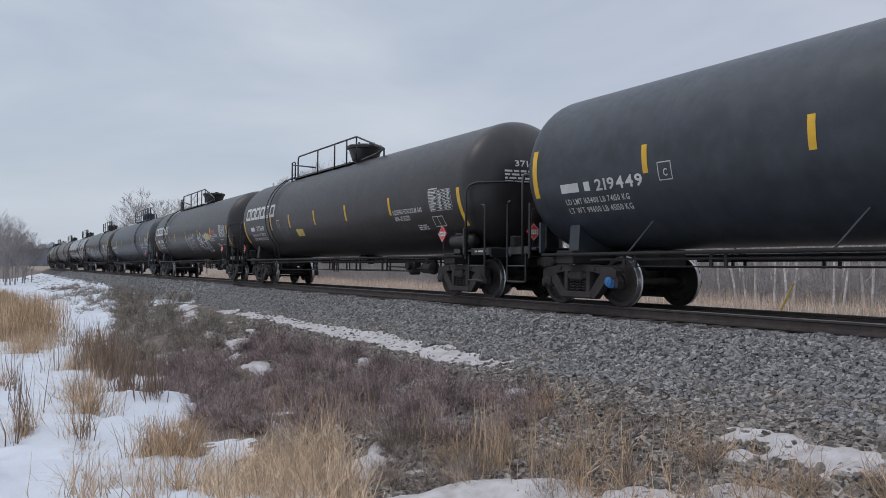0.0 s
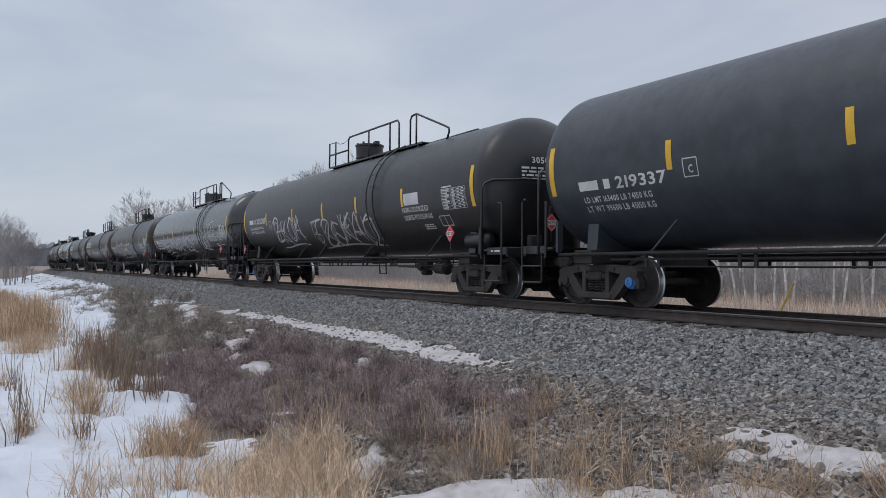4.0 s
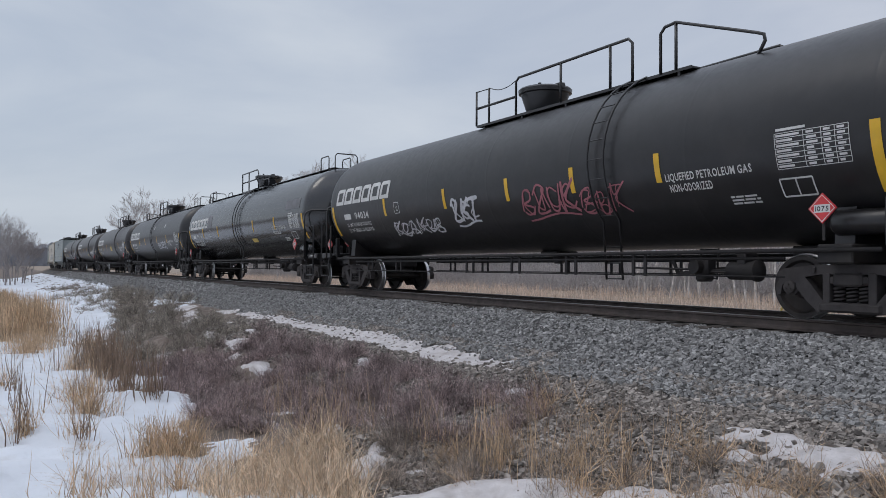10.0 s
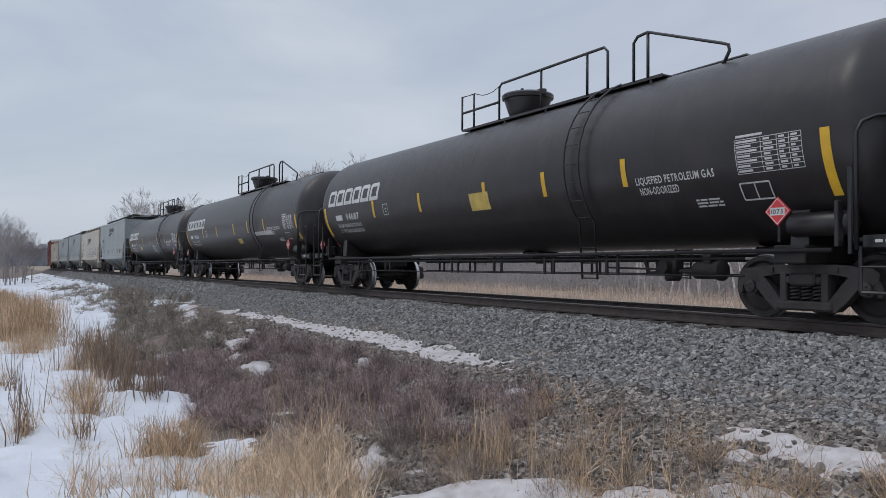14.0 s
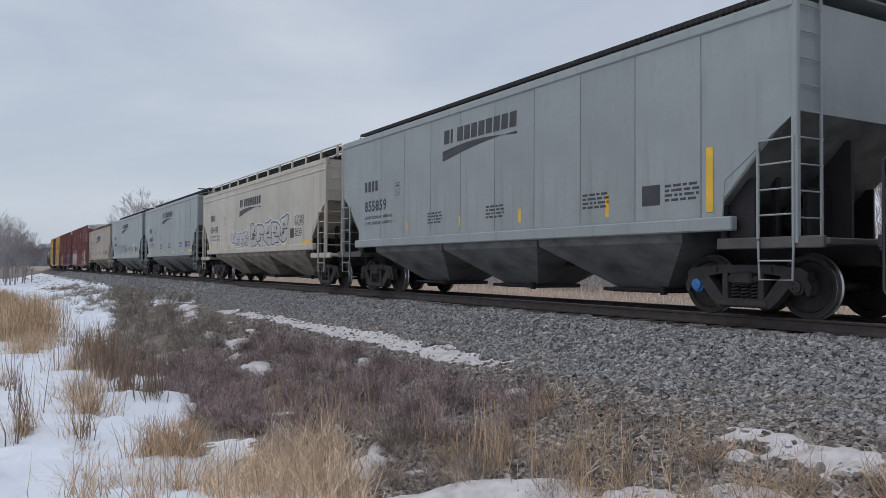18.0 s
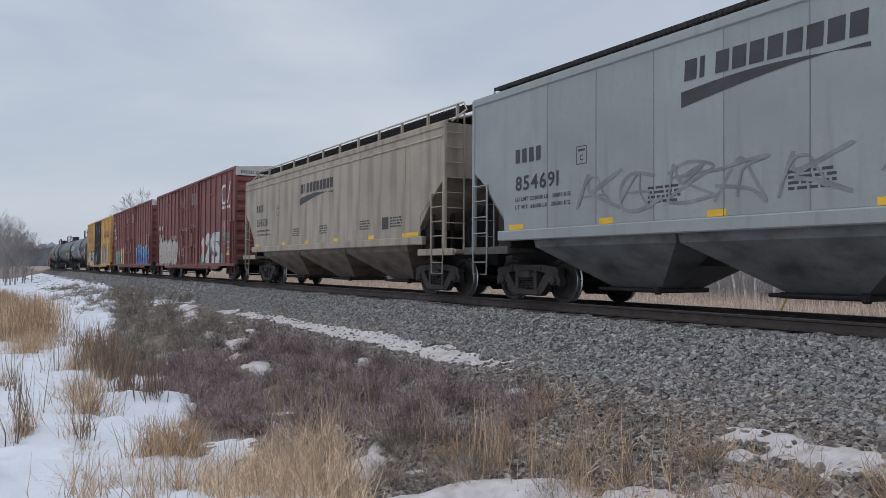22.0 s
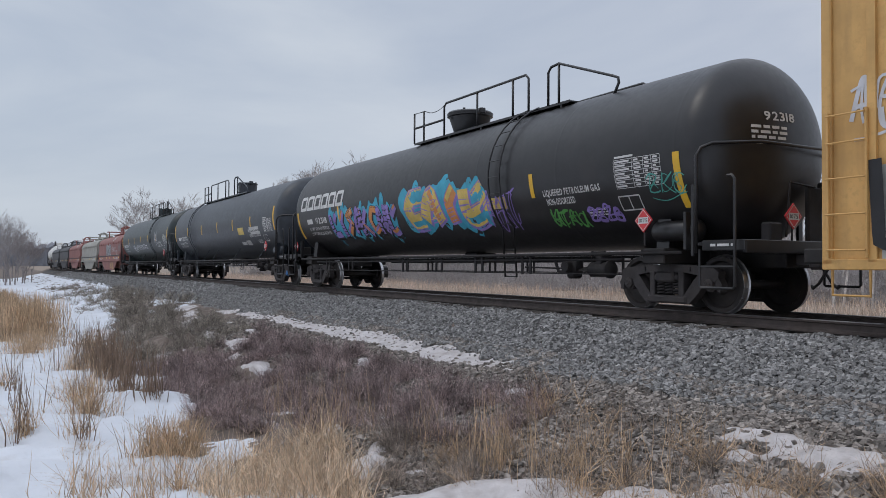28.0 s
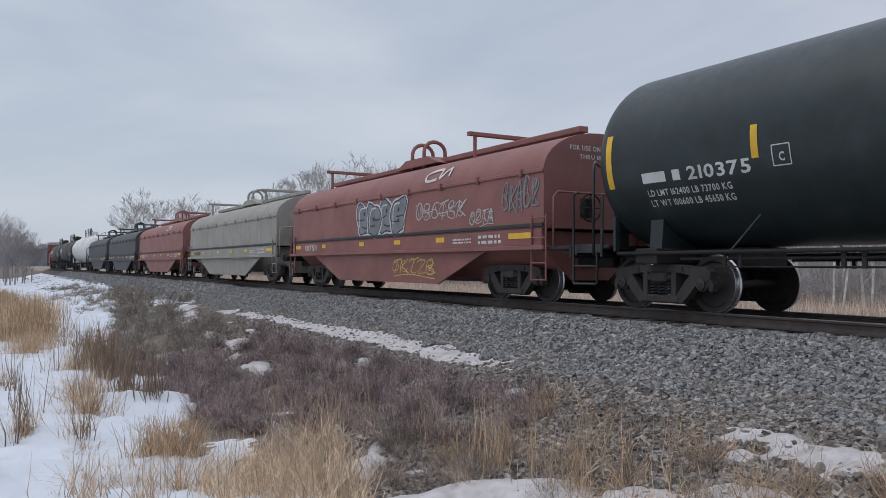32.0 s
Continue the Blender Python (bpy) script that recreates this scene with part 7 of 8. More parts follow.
def coil_car(name, label, s, paint, number, tags=(), seed=0, hood_rings=True, tc=11.4):
    """A covered coil car: trough with a fish-belly sill, a rounded hood with lifting bows, end platforms."""
    rnd = random.Random(seed)
    mat = COILS[paint]
    car = thing(name, label, "coil car", "cars of the freight train")
    axles = []
    truck(car, -tc / 2, axles)
    truck(car, tc / 2, axles)
    b, pull = 7.35, tc / 2 + 2.7
    hood = part("hood", lambda: hood_geo(b), mat, car, "rounded steel coil hood", key=("hood", paint), smooth=35)
    part("hood_rib", lambda: Geo().box(-b, b, -1.485, -1.44, 2.60, 2.68, 0.012).box(-b, b, 1.44, 1.485, 2.60, 2.68, 0.012), mat, hood, key=("hrib", paint))
    part("hood_skirt_rail", lambda: Geo().box(-b, b, -1.49, -1.43, 1.52, 1.6, 0.012).box(-b, b, 1.43, 1.49, 1.52, 1.6, 0.012), BOXES["black"], hood, key="hskirt")
    for k in range(9):
        x = -b + 0.7 + k * (2 * b - 1.4) / 8
        part("hood_clip", lambda: Geo().box(-0.03, 0.03, -1.53, -1.46, 2.55, 2.72, 0.01), mat, hood, key=("clip", paint), at=pose(x, 0, 0))
    if hood_rings:
        for x in (-0.32, 0.38):
            part("lifting_bow", lambda: Geo().tube([(0, -0.34, 3.5), (0, -0.34, 3.95)] + [(0, -0.34 * math.cos(a), 3.95 + 0.3 * math.sin(a)) for a in np.linspace(0.3, math.pi - 0.3, 8)] + [(0, 0.34, 3.95), (0, 0.34, 3.5)], 0.055, 8), mat, hood, key=("bow", paint), at=pose(x, 0, 0), smooth="all")
        part("bow_base", lambda: Geo().prism([(-1.2, 3.55), (-0.6, 3.78), (0.7, 3.78), (1.3, 3.55)], -0.42, 0.42), mat, hood, key=("bowbase", paint))
        part("ridge_beam", lambda: Geo().box(-b + 0.5, b - 0.5, -0.12, 0.12, 3.58, 3.72, 0.02), mat, hood, key=("ridge", paint))
    for e in (-1, 1):
        for y in (-0.75, 0.75):
            part("guide_post", lambda: Geo().tube([(0, 0, 3.25), (0, 0, 3.92)], 0.05, 6), mat, hood, key=("gpost", paint), at=pose(e * 3.7 if e > 0 else -5.4, y, 0))
        part("guide_bar", lambda: Geo().box(-0.07, 0.07, -0.95, 0.95, 3.88, 3.98, 0.015), mat, hood, key=("gbar", paint), at=pose(e * 3.7 if e > 0 else -5.4, 0, 0))
    for e in (-1, 1):
        R = pose(0, 0, 0, 0, 0, 0 if e < 0 else 180)
        part("side_sill", lambda: Geo().box(-b + 0.05, b - 0.05, -1.47, -1.36, 1.14, 1.5, 0.02).box(-b - 0.1, b + 0.1, -1.55, -1.4, 1.06, 1.15, 0.012), mat, car, key=("csill", paint), at=R)
        part("belly_plate", lambda: Geo().prism([(-5.35, 1.1), (-3.1, 0.3), (3.1, 0.3), (5.35, 1.1)], -1.43, -1.37), mat, car, key=("belly", paint), at=R)
        for x, w in ((6.6, 0.85), (3.3, 0.42), (1.0, 0.38), (-1.3, 0.35), (-4.3, 0.3), (-6.7, 0.5)):
            part("reflective_stripe", lambda: patch(Geo(), on_side(1.475), -w / 2, w / 2, 1.3, 1.42), YELLOW, car, "yellow reflective stripe", key=("cst", w), at=R @ pose(x * (1 if e < 0 else -1), 0, 0))
    part("trough", lambda: Geo().along([(-1.4, 1.45), (-1.3, 1.1), (-0.5, 0.45), (0.5, 0.45), (1.3, 1.1), (1.4, 1.45)], -b + 0.3, b - 0.3), mat, car, key=("trough", paint))
    part("centre_sill", lambda: Geo().box(-pull + 0.3, pull - 0.3, -0.33, 0.33, 0.72, 1.08, 0.02), STEEL, car, key=("ccs", tc))
    for e in (-1, 1):
        m = pose(0, 0, 0, 0, 0, 0 if e > 0 else 180)
        part("end_platform", lambda: Geo().box(b, pull - 0.22, -1.45, 1.45, 1.05, 1.12, 0.012).box(pull - 0.28, pull - 0.2, -1.45, 1.45, 0.9, 1.14, 0.012), STEEL, car, key=("cplat", tc), at=m)
        part("end_railing", lambda: Geo().tube([(b + 0.25, -1.4, 1.1), (b + 0.25, -1.4, 2.1), (b + 0.25, -1.3, 2.2), (b + 0.25, 1.3, 2.2), (b + 0.25, 1.4, 2.1), (b + 0.25, 1.4, 1.1)], 0.022, 6), mat, car, key=("crail", paint), at=m, smooth="all")
        part("brake_wheel", lambda: Geo(), STEEL, car, key="brake_wheel", at=m @ pose(b + 0.35, -0.55, 1.9)) if e > 0 else None
        for y in (-1.45, 1.45):
            lad = part("corner_ladder", lambda: Geo().box(-0.25, -0.22, -0.02, 0.02, 0.45, 1.75, 0.006).box(0.22, 0.25, -0.02, 0.02, 0.45, 1.75, 0.006), mat, car, key=("clad", paint), at=m @ pose(b - 0.1, y * 1.03, 0))
            for z in (0.47, 0.8, 1.3, 1.7):
                part("rung", lambda: Geo().tube([(-0.24, -0.02, 0), (0.24, -0.02, 0)], 0.012, 5), mat, lad, key=("crung", paint), at=pose(0, 0, z))
        coupler(car, e * pull, e)
    S, Q = on_side(1.455), on_side(1.475)
    mk = WHITE if paint != "grey" else DARKLET
    part("car_number", words(Geo(), Q, number, -6.0, -4.95, 1.24, 1.42), mk, car, "painted car number %s" % number)
    part("sill_stencil", lambda: lines_of_bars(lines_of_bars(Geo(), Q, 5.0, 5.9, 1.2, 1.44, 2, random.Random(1)), Q, 3.9, 4.7, 1.24, 1.38, 2, random.Random(2)), WHITE, car, key="csten")
    C = lambda u, z, off=0.006: (u, -(1.45 + off) * math.sqrt(max(0, 1 - ((z - 2.66) / 0.86) ** 2)), z)
    if paint == "red":
        part("logo_ribbon", stroke(Geo(), C, smooth_path([(3.0, 2.86), (2.5, 2.85), (2.45, 3.05), (3.1, 3.1), (3.15, 2.87), (3.5, 3.1), (3.6, 2.88)], 4), 0.07, 0.01), WHITE, hood, "white painted ribbon sign")
        part("end_lettering", words(words(Geo(), on_end(b), "FOR USE ON", -0.8, 0.0, 3.1, 3.2), on_end(b), "THRU 188189", -0.55, 0.3, 2.93, 3.02), WHITE, hood, "white stencilled end note")
    for i, t in enumerate(tags):
        if t[0] == "tag":
            tag(on_side(1.43) if t[4] < 1.1 else S, *t[1:5], t[5], car, seed * 31 + i, *(t[6:] if len(t) > 6 else ()))
        else:
            throw_up(S, *t[1:5], t[5], t[6], car, seed * 17 + i, *t[7:])
    TRAIN.append((car, s, axles))
    return car


# ---- the train, car by car, from its head ----
W = "white"
tank_car("tank_car", "slate black pressure tank car with a violet scrawl and load stencils", 241.75, "slate", "gatx", "g", "219449", logo=False, tags=[("tag", -1.8, 1.0, 1.6, 2.6, "violet", 0.09, 2)], seed=1, blue=((-1, 1),))
tank_car("tank_car", "brown-black pressure tank car with a yellow panel and walkway on top", 220.98, "brown", "left", "p", "37160", tags=[("panel", -2.62, -1.95, 1.78, 2.02, "gold", "small yellow notice panel"), ("tag", -4.4, -3.4, 1.7, 2.2, "grey")], seed=2)
tank_car("tank_car", "black pressure tank car with white outline graffiti along its side", 200.5, "brown", "left", "p", "32755", tags=[("tag", -2.6, -1.5, 1.7, 2.1, "grey"), ("tag", 0.0, 2.1, 1.45, 2.4, "silver", 0.025, 7), ("tag", 2.7, 4.9, 1.45, 2.4, W, 0.045, 4), ("panel", 4.3, 5.3, 2.0, 2.3, "gold", "yellow notice panel"), ("panel", 5.7, 6.5, 2.25, 2.45, "pink", "faded pink notice panel")], seed=3, gx=(-5.41, -2.77, 0.08, 2.96, 5.61))
tank_car("tank_car", "clean slate grey pressure tank car with yellow stripes", 179.85, "slate", "gatx", "g", "219337", logo=False, seed=4, blue=((1, 0), (1, 1), (-1, 1)))
tank_car("tank_car", "black pressure tank car with looping white graffiti low on its side", 158.9, "black", "mid", "g", "305088", logo=False, tags=[("tag", -5.4, -2.4, 1.5, 2.5, W, 0.05, 4), ("tag", -1.5, 3.4, 1.4, 2.3, "silver", 0.05, 6), ("panel", 5.6, 6.4, 2.3, 2.6, "white", "pale notice panel")], seed=5, blue=((-1, 0),), nz=(2.38, 2.6), gx=(-6.12, -3.1, -0.2, 2.5, 5.5))
tank_car("tank_car", "shiny black pressure tank car with several white tags", 137.85, "gloss", "mid", "g", "306731", logo=False, tags=[("tag", -6.3, -4.4, 1.5, 2.4, W, 0.04, 4), ("tag", -3.4, -1.2, 1.6, 2.3, W, 0.035, 5), ("tag", -0.4, 1.5, 1.55, 2.3, W, 0.035, 4), ("tag", 3.2, 5.0, 1.6, 2.6, W, 0.05, 4), ("tag", 5.55, 6.7, 2.3, 2.9, W, 0.03, 3)], seed=6, gx=(-5.96, -3.03, -0.15, 2.45, 5.42))
tank_car("tank_car", "brown-black pressure tank car with huge white bubble outlines", 116.95, "brown", "mid", "g", "308245", logo=False, tags=[("outlines", -5.1, 1.5, 1.36, 2.45, W, 6, 0.055), ("tag", 1.4, 2.6, 1.6, 2.4, W, 0.03, 3), ("tag", -6.0, -5.2, 1.6, 2.4, "silver", 0.02, 3), ("panel", -1.5, -0.7, 1.85, 2.05, "gold", "small yellow notice panel")], seed=7, gx=(-5.63, -2.8, 0.0, 2.63, 5.56))
tank_car("tank_car", "black pressure tank car with a cream valve housing and tags", 96.45, "brown", "mid", "p", "32717", dome="cream", tags=[("tag", -4.4, -2.6, 1.5, 2.0, "grey", 0.025, 4), ("tag", -3.3, -2.2, 1.45, 2.35, "silver", 0.045, 3), ("tag", -1.6, -0.7, 1.7, 2.1, W, 0.02, 3), ("panel", -0.2, 0.7, 1.86, 2.04, "silver", "pale notice panel"), ("tag", 2.3, 4.4, 1.9, 2.5, W, 0.04, 4), ("tag", 4.6, 5.4, 1.35, 2.0, W, 0.035, 3)], seed=8, gx=(-5.8, -2.95, -0.15, 2.68, 5.1))
tank_car("tank_car", "black pressure tank car with white and red scrawls", 76.2, "black", "mid", "p", "94034", tags=[("tag", -4.9, -2.2, 1.55, 1.95, W, 0.035, 6), ("tag", -1.6, -0.5, 1.75, 2.3, W, 0.06, 3), ("tag", 1.2, 2.9, 1.75, 2.4, "pink", 0.05, 4), ("tag", 3.0, 4.2, 1.65, 2.2, "pink", 0.035, 3)], seed=9, gx=(-5.1, -1.85, 0.77, 2.9, 5.06))
tank_car("tank_car", "glossy black tank car with a walkway along its whole top", 55.85, "gloss", "long", "p", "30086", tags=[("panel", -4.9, -4.0, 2.55, 3.15, "grey", "repainted grey patch"), ("panel", 7.0, 8.5, 2.75, 3.1, "grey", "repainted grey patch"), ("panel", 2.2, 2.9, 1.7, 1.85, "gold", "small yellow notice panel")], seed=10, gx=(-5.78, -2.9, -0.17, 2.83, 5.61))
tank_car("tank_car", "black tank car with grey patch lines and a long walkway", 35.5, "black", "long", "p", "30060", tags=[("tag", 2.0, 4.6, 1.75, 2.2, W, 0.04, 5), ("panel", -0.15, 0.0, 2.3, 3.3, "grey", "grey weld line"), ("panel", -0.1, 8.0, 3.42, 3.46, "grey", "grey patch line"), ("panel", 0.7, 0.95, 3.05, 3.25, "silver", "pale repair patch"), ("panel", 4.2, 4.45, 3.05, 3.25, "silver", "pale repair patch")], seed=11, gx=(-4.82, -2.55, -0.45, 1.84, 5.0))
tank_car("tank_car", "brown-black tank car with a bright yellow notice panel", 14.98, "brown", "mid", "p", "94687", tags=[("panel", -0.05, 0.72, 1.98, 2.36, "gold", "bright yellow notice panel")], seed=12, gx=(-5.15, -2.42, 0.58, 2.71, 4.95))
tank_car("tank_car", "brown-black tank car with a pale repair strip", -5.38, "brown", "mid", "p", "94690", tags=[("panel", 0.8, 1.4, 1.7, 1.9, "gold", "small yellow notice panel"), ("panel", 3.6, 5.8, 1.95, 2.1, "silver", "pale repainted strip")], seed=13, gx=(-5.15, -2.42, 0.58, 2.71, 4.95))
tank_car("tank_car", "black pressure tank car with small white tags", -25.6, "brown", "mid", "p", "34230", tags=[("panel", -4.35, -3.75, 1.82, 2.05, "gold", "small yellow notice panel"), ("tag", -2.2, -0.9, 1.6, 1.9, "grey", 0.02, 4), ("tag", 0.3, 1.5, 1.6, 2.1, W, 0.03, 4), ("tag", 7.5, 8.3, 1.6, 2.0, W, 0.035, 3)], seed=14, gx=(-5.62, -2.9, -0.27, 2.45, 4.9))
hopper_car("hopper_car", "blue-grey covered hopper with dark seams and yellow stripes", -44.28, "blue_grey", False, "855859", False, seed=15, blue=(0,))
hopper_car("hopper_car", "cream covered hopper with a raised roof walk and black graffiti outlines", -61.72, "cream", True, "854498", True, tags=[("throw", -2.9, -0.3, 1.6, 2.15, "bone", "grey", 4, 0.05), ("throw", 0.0, 4.6, 1.58, 2.42, "bone", "black", 5, 0.055), ("tag", 5.3, 6.3, 2.1, 2.5, "black", 0.02, 3)], seed=16)
hopper_car("hopper_car", "blue-grey covered hopper with black bays", -79.05, "blue_grey", False, "854659", True, seed=17)
hopper_car("hopper_car", "blue-grey covered hopper with faint black outlines low down", -95.97, "blue_grey", False, "854691", True, tags=[("tag", -4.2, 1.0, 1.65, 2.4, "faint", 0.06, 5), ("tag", 1.5, 3.6, 1.8, 2.2, "faint", 0.03, 4), ("tag", 3.6, 4.6, 1.9, 2.5, W, 0.02, 3)], seed=18)
hopper_car("hopper_car", "heavily stained cream covered hopper with a raised roof walk", -113.28, "dirty_cream", True, "854538", False, seed=19)
boxcar("boxcar", "oxide red high-cube boxcar with a large silver graffiti piece", -132.58, "maroon", "maroon", "793 276", tags=[("wash", 6.2, 7.1, 0.75, 1.2, "teal"), ("wash", 2.75, 3.3, 0.8, 1.3, "teal"), ("numerals_out", 2.9, 6.9, 0.7, 2.3), ("wash", -8.1, -2.5, 0.78, 1.95, "beige"), ("throw_out", -8.0, -2.7, 0.82, 2.15, "beige", "black", 8, 0.028), ("tag", -8.7, -8.0, 1.78, 2.12, "white", 0.03, 4), ("tag", 7.1, 8.4, 1.8, 2.3, "teal", 0.04, 3), ("tag_out", -2.3, -0.9, 1.25, 1.75, W, 0.022, 5), ("tag_out", -4.6, -2.9, 2.2, 2.45, "beige", 0.025, 6)], seed=20)
boxcar("blue_tagged_boxcar", "oxide red high-cube boxcar with a large blue graffiti piece", -152.98, "maroon", "maroon", "112", tags=[("mural", 1.4, 9.2, 0.72, 2.2), ("throw", -7.6, -5.2, 0.82, 1.85, "teal", "black", 4), ("throw", -5.0, -2.7, 0.82, 2.0, "gold", "blue", 3), ("wash", -2.4, 1.5, 0.8, 1.6, "blue"), ("wash", -8.3, -7.4, 0.8, 1.6, "beige")], seed=21)
boxcar("boxcar", "faded yellow boxcar with black doors and a crossed emblem", -173.4, "yellow", "black", "670235", tags=[("band", -8.5, 8.6, 0.8, 2.05, "silver"), ("angular", 0, 0, 0, 0), ("doorwash", -2.35, -0.6, 0.85, 1.95, "silver"), ("doorwash", -2.3, -1.2, 2.0, 2.28, "lime"), ("tag", -5.8, -2.2, 2.62, 3.1, "grey", 0.03, 9), ("tag", -7.7, -6.3, 2.85, 3.2, "grey", 0.025, 3), ("piece", 2.8, 8.7, 0.8, 2.8, ("silver", "grey"), "black", 6, None, 0.08), ("tag", -8.9, -7.9, 2.4, 3.2, W, 0.05, 3), ("tag", 4.9, 8.0, 3.3, 3.9, "black", 0.14, 4)], seed=22, kind="tb")
tank_car("tank_car", "black pressure tank car with violet and gold graffiti pieces", -193.9, "black", "mid", "p", "92318", tags=[("piece", -5.9, -1.4, 1.55, 2.5, ("violet", "violet", "orange"), "black", 8, "cyan", 0.03, "", 0.0, 0.27), ("piece", -0.8, 3.0, 1.6, 2.75, ("gold", "gold", "orange"), "violet", 4, "cyan", 0.05, "", 0.0, 0.42), ("panel", 3.0, 3.9, 1.95, 2.2, "gold", "yellow notice panel"), ("tag", 3.1, 4.2, 1.5, 2.4, "violet", 0.03, 4), ("tag", 5.2, 6.2, 1.5, 1.85, "green", 0.035, 4), ("tag", 6.3, 7.2, 1.55, 1.85, "violet", 0.035, 4), ("tag", 8.0, 8.8, 1.9, 2.3, "teal", 0.02, 3)], seed=23, gx=(-5.14, 4.87))
tank_car("tank_car", "slate grey pressure tank car with the ladder towards its far end", -214.4, "slate", "gleft", "g", "212773", logo=False, tags=[("panel", 3.9, 4.75, 2.05, 2.35, "gold", "yellow notice panel"), ("panel", 5.6, 6.9, 2.2, 2.32, "silver", "pale repainted strip"), ("panel", 5.7, 7.0, 2.02, 2.12, "silver", "pale repainted strip"), ("panel", 4.6, 5.2, 1.6, 1.8, "silver", "pale repainted strip"), ("panel", 3.8, 4.5, 1.62, 1.75, "silver", "pale repainted strip")], seed=24, gx=(-5.9, -2.71, 0.45, 3.16, 5.9), blue=((1, 1),))
tank_car("tank_car", "green-black pressure tank car with small white scrawls", -235.05, "green", "mid", "g", "210375", logo=False, tags=[("tag", -4.2, -2.4, 1.8, 2.15, W, 0.03, 4), ("tag", -2.2, 1.5, 1.85, 2.2, W, 0.03, 8), ("tag", 4.7, 5.7, 2.1, 2.9, W, 0.03, 3)], seed=25, gx=(-6.1, -3.33, -0.54, 2.29, 5.16))
coil_car("coil_car", "oxide red covered coil car with sprayed silver tags", -253.5, "red", "187511", tags=[("throw", -1.6, 1.4, 1.65, 2.5, "faint", "black", 4, 0.05), ("tag", 2.0, 4.4, 1.85, 2.35, "silver", 0.028, 6), ("tag", 4.6, 5.6, 1.65, 2.0, "silver", 0.025, 4), ("tag", 5.9, 7.2, 1.85, 2.55, "faint", 0.04, 5), ("tag", 0.6, 3.0, 0.5, 0.95, "gold", 0.03, 5)], seed=26)
coil_car("coil_car", "dirty white covered coil car with lifting bows", -270.1, "grey", "187600", seed=27)
coil_car("coil_car", "oxide red covered coil car", -286.7, "red", "187540", seed=28)
coil_car("coil_car", "dark grey covered coil car", -303.3, "black", "187700", seed=29)
coil_car("coil_car", "dark grey covered coil car", -319.9, "black", "187702", seed=30)
tank_car("tank_car", "short white tank car with rust streaks", -337.3, "white", "mid", "p", "24001", logo=False, stripes=False, seed=31)
tank_car("tank_car", "dusty black tank car", -357.7, "dusty", "mid", "p", "30411", seed=32)
tank_car("tank_car", "dusty black tank car", -378.0, "dusty", "mid", "p", "30415", seed=33)
coil_car("coil_car", "oxide red covered coil car", -396.6, "red", "187544", seed=34)
boxcar("boxcar", "oxide red high-cube boxcar", -415.4, "maroon", "maroon", "417", seed=35)
boxcar("boxcar", "oxide red high-cube boxcar", -436.0, "maroon", "maroon", "421", seed=36)
boxcar("boxcar", "oxide red high-cube boxcar", -456.6, "maroon", "maroon", "428", seed=37)


# ---- dead grass, weeds and brush ----
REED = material("tan_dead_reed", (0.53, 0.38, 0.245), 0.85, var=0.25, scale=4, bump=0, random_var=0.5)
STRAW = material("pale_straw_grass", (0.66, 0.51, 0.365), 0.85, var=0.25, scale=4, bump=0, random_var=0.5)
TWIG = material("purple_brown_twigs", (0.32, 0.248, 0.238), 0.9, var=0.55, scale=2.2, bump=0, random_var=0.8)
WEED = material("grey_green_weed_stems", (0.30, 0.265, 0.225), 0.9, var=0.5, scale=2.2, bump=0, random_var=0.75)
STALK = material("dark_cattail_stalk", (0.235, 0.165, 0.118), 0.9, var=0.25, scale=4, bump=0, random_var=0.3)
FIELD = material("pinkish_dead_reed", (0.66, 0.52, 0.42), 0.85, var=0.2, scale=0.4, bump=0, random_var=0.3)
GREYWEED = material("pale_grey_weed_stems", (0.36, 0.30, 0.255), 0.9, var=0.45, scale=2.2, bump=0, random_var=0.7)
BARK = material("grey_brown_bark", (0.27, 0.24, 0.23), 0.95, var=0.3, scale=6, bump=0.3, random_var=0.2)
# bark lightened with distance: the haze over far trees is in this colour
HAZEBARK = material("haze_paled_bark", (0.45, 0.42, 0.41), 0.95, var=0.2, scale=6, bump=0.2, random_var=0.15)
BIRCH = material("pale_birch_bark", (0.60, 0.56, 0.53), 0.9, var=0.3, scale=6, bump=0.2, random_var=0.25)


